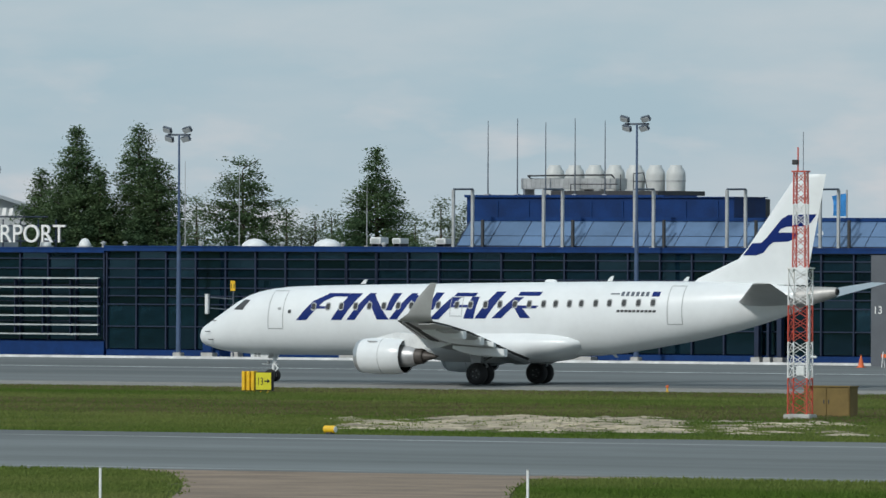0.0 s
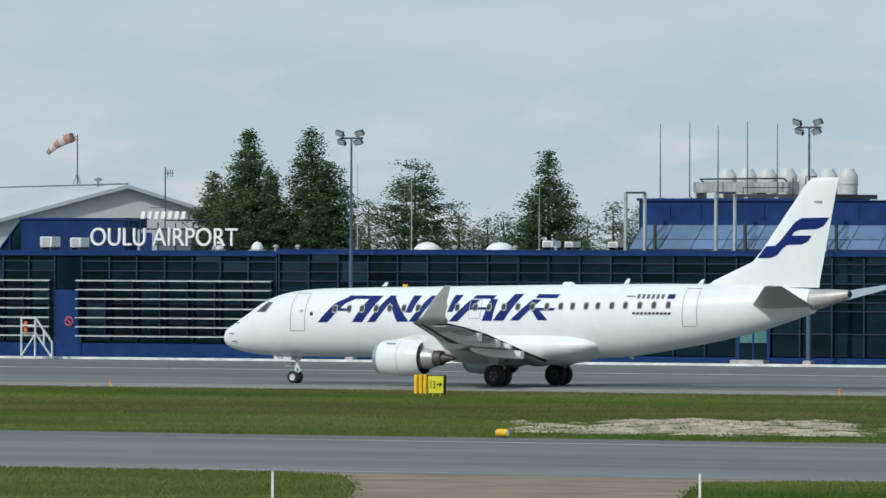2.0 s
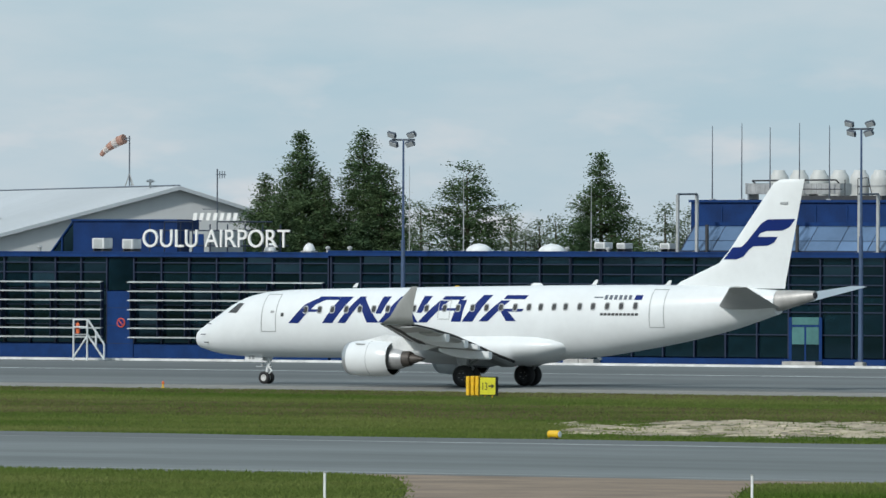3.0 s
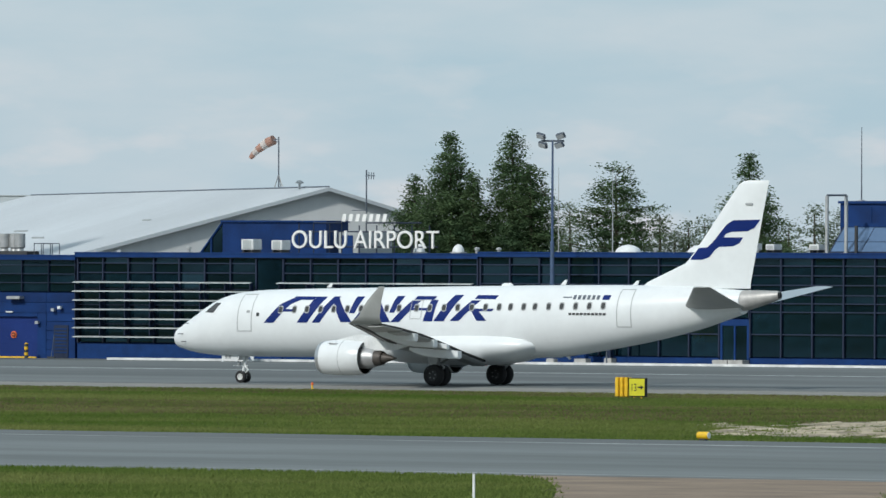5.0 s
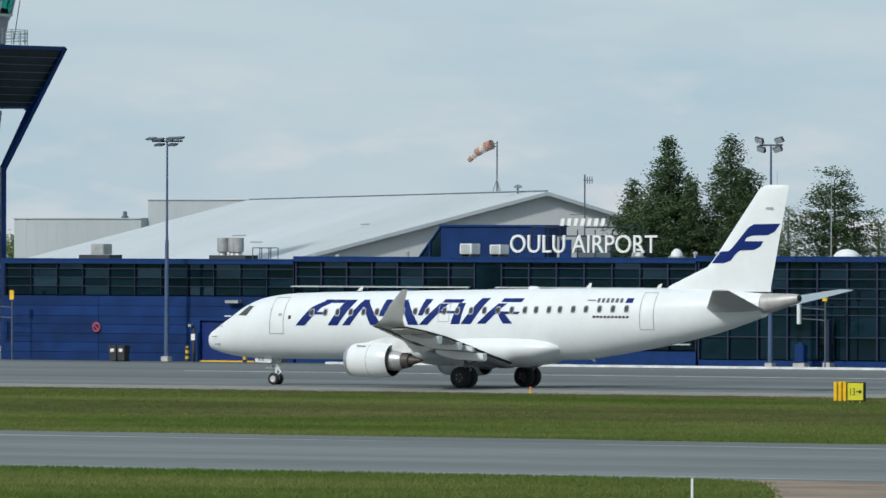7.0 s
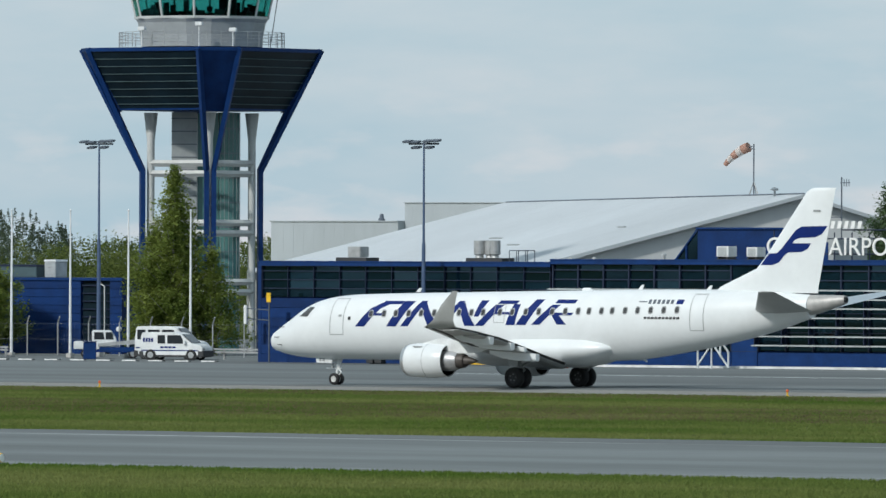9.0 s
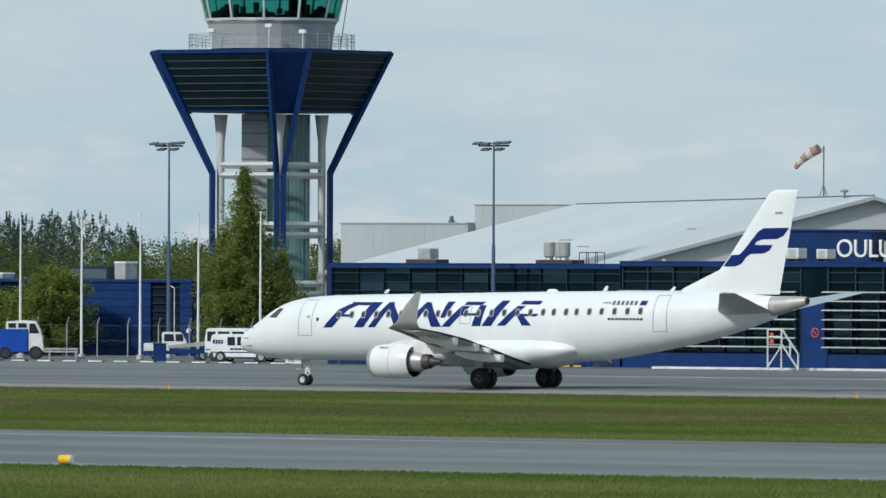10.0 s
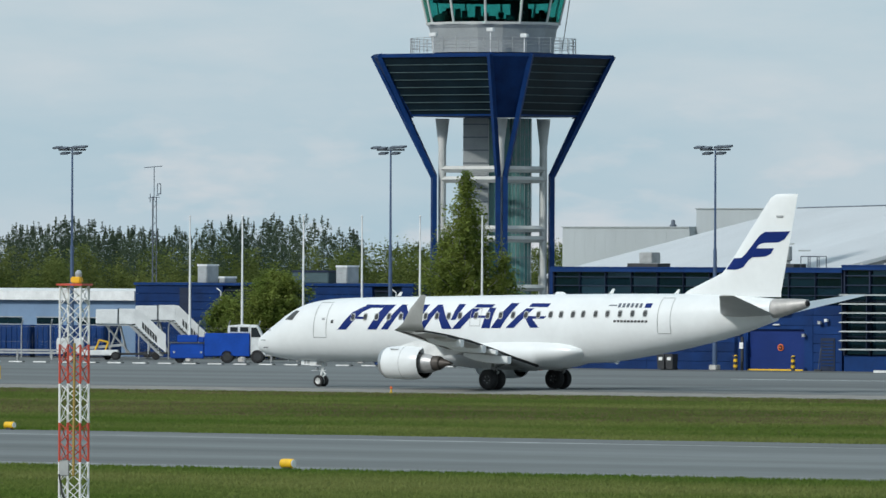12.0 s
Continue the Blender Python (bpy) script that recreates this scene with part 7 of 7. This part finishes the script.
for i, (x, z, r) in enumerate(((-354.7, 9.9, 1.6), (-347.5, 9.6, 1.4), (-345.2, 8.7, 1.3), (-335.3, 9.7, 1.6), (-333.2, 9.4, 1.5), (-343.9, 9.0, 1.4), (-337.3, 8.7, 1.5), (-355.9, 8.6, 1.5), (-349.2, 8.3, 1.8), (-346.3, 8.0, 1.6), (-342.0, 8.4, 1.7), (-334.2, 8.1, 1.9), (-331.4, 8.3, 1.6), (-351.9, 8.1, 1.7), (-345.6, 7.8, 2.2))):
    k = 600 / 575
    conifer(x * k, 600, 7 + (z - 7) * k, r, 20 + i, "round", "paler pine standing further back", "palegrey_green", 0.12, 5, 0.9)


def leafy(x, y, h, r, seed, label, column=False):
    rng = random.Random(seed)
    t = base("birch_tree" if column else "bush", x, y, 0, label, "tree" if column else "bush")
    bm = bmesh.new()
    rod(bm, (0, 0, 0), (0.1, 0, h * 0.5), 0.2, 0.13, 8)
    rod(bm, (0.1, 0, h * 0.5), (0, 0, h * 0.95), 0.13, 0.02, 8)
    clumps = []
    n = int(h * (27 if column else 55))
    for i in range(n):
        u = (i + rng.random()) / n
        z = h * (0.06 + 0.94 * u)
        if column:
            L = r * min(1.0, 1.25 * (1 - u) ** 0.8) * rng.uniform(0.25, 1.1) + 0.12
        else:
            L = r * math.sqrt(max(0.02, 1 - u ** 2.4)) * rng.uniform(0.4, 1.1)
        a = rng.uniform(0, 6.283)
        tip = (math.cos(a) * L, math.sin(a) * L, z + 0.25 * L)
        if i % 4 == 0:
            rod(bm, (0, 0, max(0.3, z - 0.5 * L)), tip, 0.04, 0.01, 4)
        m = max(2, int(L / 0.3))
        for k in range(m):
            v = 0.3 + 0.7 * (k + rng.random()) / m
            drop = (0.9 * v * v * rng.random()) if column else 0.2 * v
            clumps.append((tip[0] * v, tip[1] * v, max(0.3, z + 0.25 * L * v - drop), 0.18))
    part("trunk", bm, M["birchbark"] if column else M["bark"], t)
    vs, fs = leaf_mesh(clumps, rng, 0.15, 17, 1.25)
    solid("crown", vs, fs, M["leaves"], t, "fresh green leaves")
    return t


leafy(-399.2, 535, 12.75, 3.5, 31, "tall birch in fresh spring leaf with drooping twigs", True)
leafy(-402.4, 537, 8.6, 2.5, 32, "young birch in fresh spring leaf", True)
leafy(-396.7, 536, 7.2, 2.6, 35, "young birch in fresh spring leaf", True)
leafy(-398.6, 534, 9.6, 2.6, 36, "slim birch in fresh spring leaf", True)
leafy(-414.2, 533, 5.9, 3.4, 33, "wide rounded fresh green shrub")
leafy(-419.0, 534, 4.2, 1.9, 34, "small rounded fresh green shrub")

# far forest edge: conifers behind, fresh birches in front
rng = random.Random(77)


def wood_top(x):
    return float(np.interp(x, [-790, -745, -729, -716, -704, -692, -684, -660, -640], [10.4, 9.6, 11.2, 9.8, 11.4, 11.2, 8.6, 8.2, 8.2]))


clumps = []
for k in range(560):
    y = rng.choice([895, 905, 918, 932, 950]) + rng.uniform(-6, 6)
    x = y * rng.uniform(-0.835, -0.728)
    if x > -0.762 * y and rng.random() < 0.6:
        continue
    h = (wood_top(x * 900 / y) - 7) * rng.uniform(0.35, 1.15) * y / 900 + 7
    r, phase = rng.uniform(1.3, 2.2), rng.random()
    for i in range(17):
        d = 0.15 + (i + phase) * 0.42
        R = r * (1 - math.exp(-d / 2.3)) * rng.uniform(0.75, 1.1) + 0.05
        for j in range(2 + int(2.0 * R)):
            a, q = rng.uniform(0, 6.283), rng.uniform(0.35, 1.0)
            clumps.append((x + math.cos(a) * R * q, y + math.sin(a) * R * q, h - d + 0.22 * R * q, 0.07 + 0.09 * R))
    for i in range(6):
        clumps.append((x, y, h + 0.25 - 0.18 * i, 0.02 + 0.012 * i))
vs, fs = leaf_mesh(clumps, rng, 0.21, 8, 0.8, 0.32)
tagged(solid("far_conifers", vs, fs, M["forest"]), "pine and spruce forest edge with haze in its colour", "forest", kind="stuff")
clumps = []
for k in range(330):
    y = rng.choice([872, 880, 889, 912]) + rng.uniform(-4, 4)
    x = y * rng.uniform(-0.835, -0.725)
    h = (4.4 + 4.0 * rng.random() ** 1.6) if x < -0.762 * y else rng.uniform(6.4, 9.0)
    r = rng.uniform(1.0, 1.9)
    n = 44
    for i in range(n):
        u = 0.2 + 0.8 * i / n
        L = r * math.sqrt(max(0.0, 1 - u ** 3.0)) * rng.uniform(0.2, 1.1)
        a = rng.uniform(0, 6.283)
        clumps.append((x + math.cos(a) * L, y + math.sin(a) * L, h * u, 0.34))
vs, fs = leaf_mesh(clumps, rng, 0.24, 11, 0.95, 0.45)
tagged(solid("far_birches", vs, fs, M["forest_light"]), "fresh green birches along the forest edge", "forest", kind="stuff")

# unseen woods added behind the camera, so that the glass front mirrors them
clumps = []
for k in range(420):
    y = -400 + rng.uniform(-30, 10)
    x = rng.uniform(-1260, -640)
    h = rng.uniform(8, 15) + 3.5 * math.sin(x * 0.021) + 2.5 * math.sin(x * 0.057)
    r = rng.uniform(2.2, 3.8)
    for i in range(26):
        u = 0.04 + 0.96 * i / 26
        L = r * (1 - u) ** 0.7 * rng.uniform(0.3, 1.05)
        a = rng.uniform(0, 6.283)
        clumps.append((x + math.cos(a) * L, y + math.sin(a) * L, h * u, 0.6))
vs, fs = leaf_mesh(clumps, rng, 0.95, 6, 0.9, 0.5)
tagged(solid("woods_across_field", vs, fs, M["forest"]), "unseen woods behind the camera, added for the glass to mirror", "forest", kind="stuff")

# ---- grass blades over the verges ----
rng = random.Random(5)


def tufts(x_of, y0, y1, n, h0, h1, skip=None):
    vs, fs = [], []
    for _ in range(n):
        y = rng.uniform(y0, y1)
        x = rng.uniform(*x_of(y))
        if skip and skip(x, y):
            continue
        for _b in range(4):
            a = rng.uniform(0, 6.283)
            h = rng.uniform(h0, h1)
            w = 0.015 + 0.035 * rng.random()
            lx, ly = rng.gauss(0, 0.08), rng.gauss(0, 0.08)
            dx, dy = math.cos(a) * w, math.sin(a) * w
            ox, oy = x + rng.gauss(0, 0.15), y + rng.gauss(0, 0.15)
            i = len(vs)
            vs += [(ox - dx, oy - dy, -0.01), (ox + dx, oy + dy, -0.01), (ox + lx, oy + ly, h)]
            fs.append((i, i + 1, i + 2))
    return vs, fs


def wedge(y):
    return (y * math.tan(radians(-39.8)), y * math.tan(radians(-27.4)))


def bare(x, y):
    lo, hi = (np.interp(y, [q[0] for q in side], [q[1] for q in side]) for side in (DIRT_L, DIRT_R))
    return lo - 0.3 < x + rng.uniform(-0.5, 0.5) < hi + 0.3


def sandy(x, y):
    q = x + (y - 330) * 0.55
    return -196.5 < q < -173.5 and 314 < y < 347 and rng.random() < (0.85 if -193.5 < q < -181.5 else 0.5)


vs, fs = tufts(wedge, 208, 256.6, 62000, 0.05, 0.14, bare)
g1 = tagged(solid("grass_blades_near", vs, fs, M["blades"]), "short rough grass of the near verge", "grass", kind="stuff")
vs, fs = tufts(wedge, 308.2, 405.2, 105000, 0.04, 0.12, sandy)
g2 = tagged(solid("grass_blades_far", vs, fs, M["blades"]), "short rough grass between runway and taxiway", "grass", kind="stuff")
vs, fs = tufts(wedge, 394.0, 405.4, 13000, 0.04, 0.11)
g3 = tagged(solid("dry_grass", vs, fs, M["dry"]), "dry brown grass beside the taxiway shoulder", "grass", kind="stuff")
vs, fs = tufts(wedge, 342.0, 372.0, 24000, 0.04, 0.12, sandy)
g4 = tagged(solid("dry_grass_band", vs, fs, M["dry"]), "dry brown grass within the green verge", "grass", kind="stuff")


# ---- what moves ----
def rolled(t):
    """Metres that the aircraft has gone past the middle of its run at t seconds."""
    return -31.472 + 4.1489 * t + 0.1406 * t ** 2 + 5.022e-4 * t ** 3 - 9.312e-5 * t ** 4


# the windsock's sway: seconds, lift and turn in degrees
SWAY = [(0, 0, 0), (1.2, -3, 3), (2.5, 0, 0), (3.6, -4, -4), (5, -5, 0), (6, 0, 2), (7, -2, -3), (8.3, 1, 0), (9, -5, 2), (9.8, -8, 4), (10.8, -6, 0), (12, -6, 0)]


def motions():
    walk(plane, [(k * 0.5, pose(PX - rolled(k * 0.5), PY, 0.03)) for k in range(25)])
    walk(sock_bag, [(t, pose(-0.45, 0, 3.38, 0, swing, turn)) for t, swing, turn in SWAY])
    for hub, r in WHEELS:
        n = 180 if r > 0.4 else 360
        rows = []
        for k in range(n + 1):
            t = 12.0 * k / n
            spin = -math.degrees((rolled(t) - rolled(0)) / r)
            rows.append((t, pose(hub.location.x, hub.location.y, hub.location.z, 0, spin, 0)))
        walk(hub, rows)


motions()
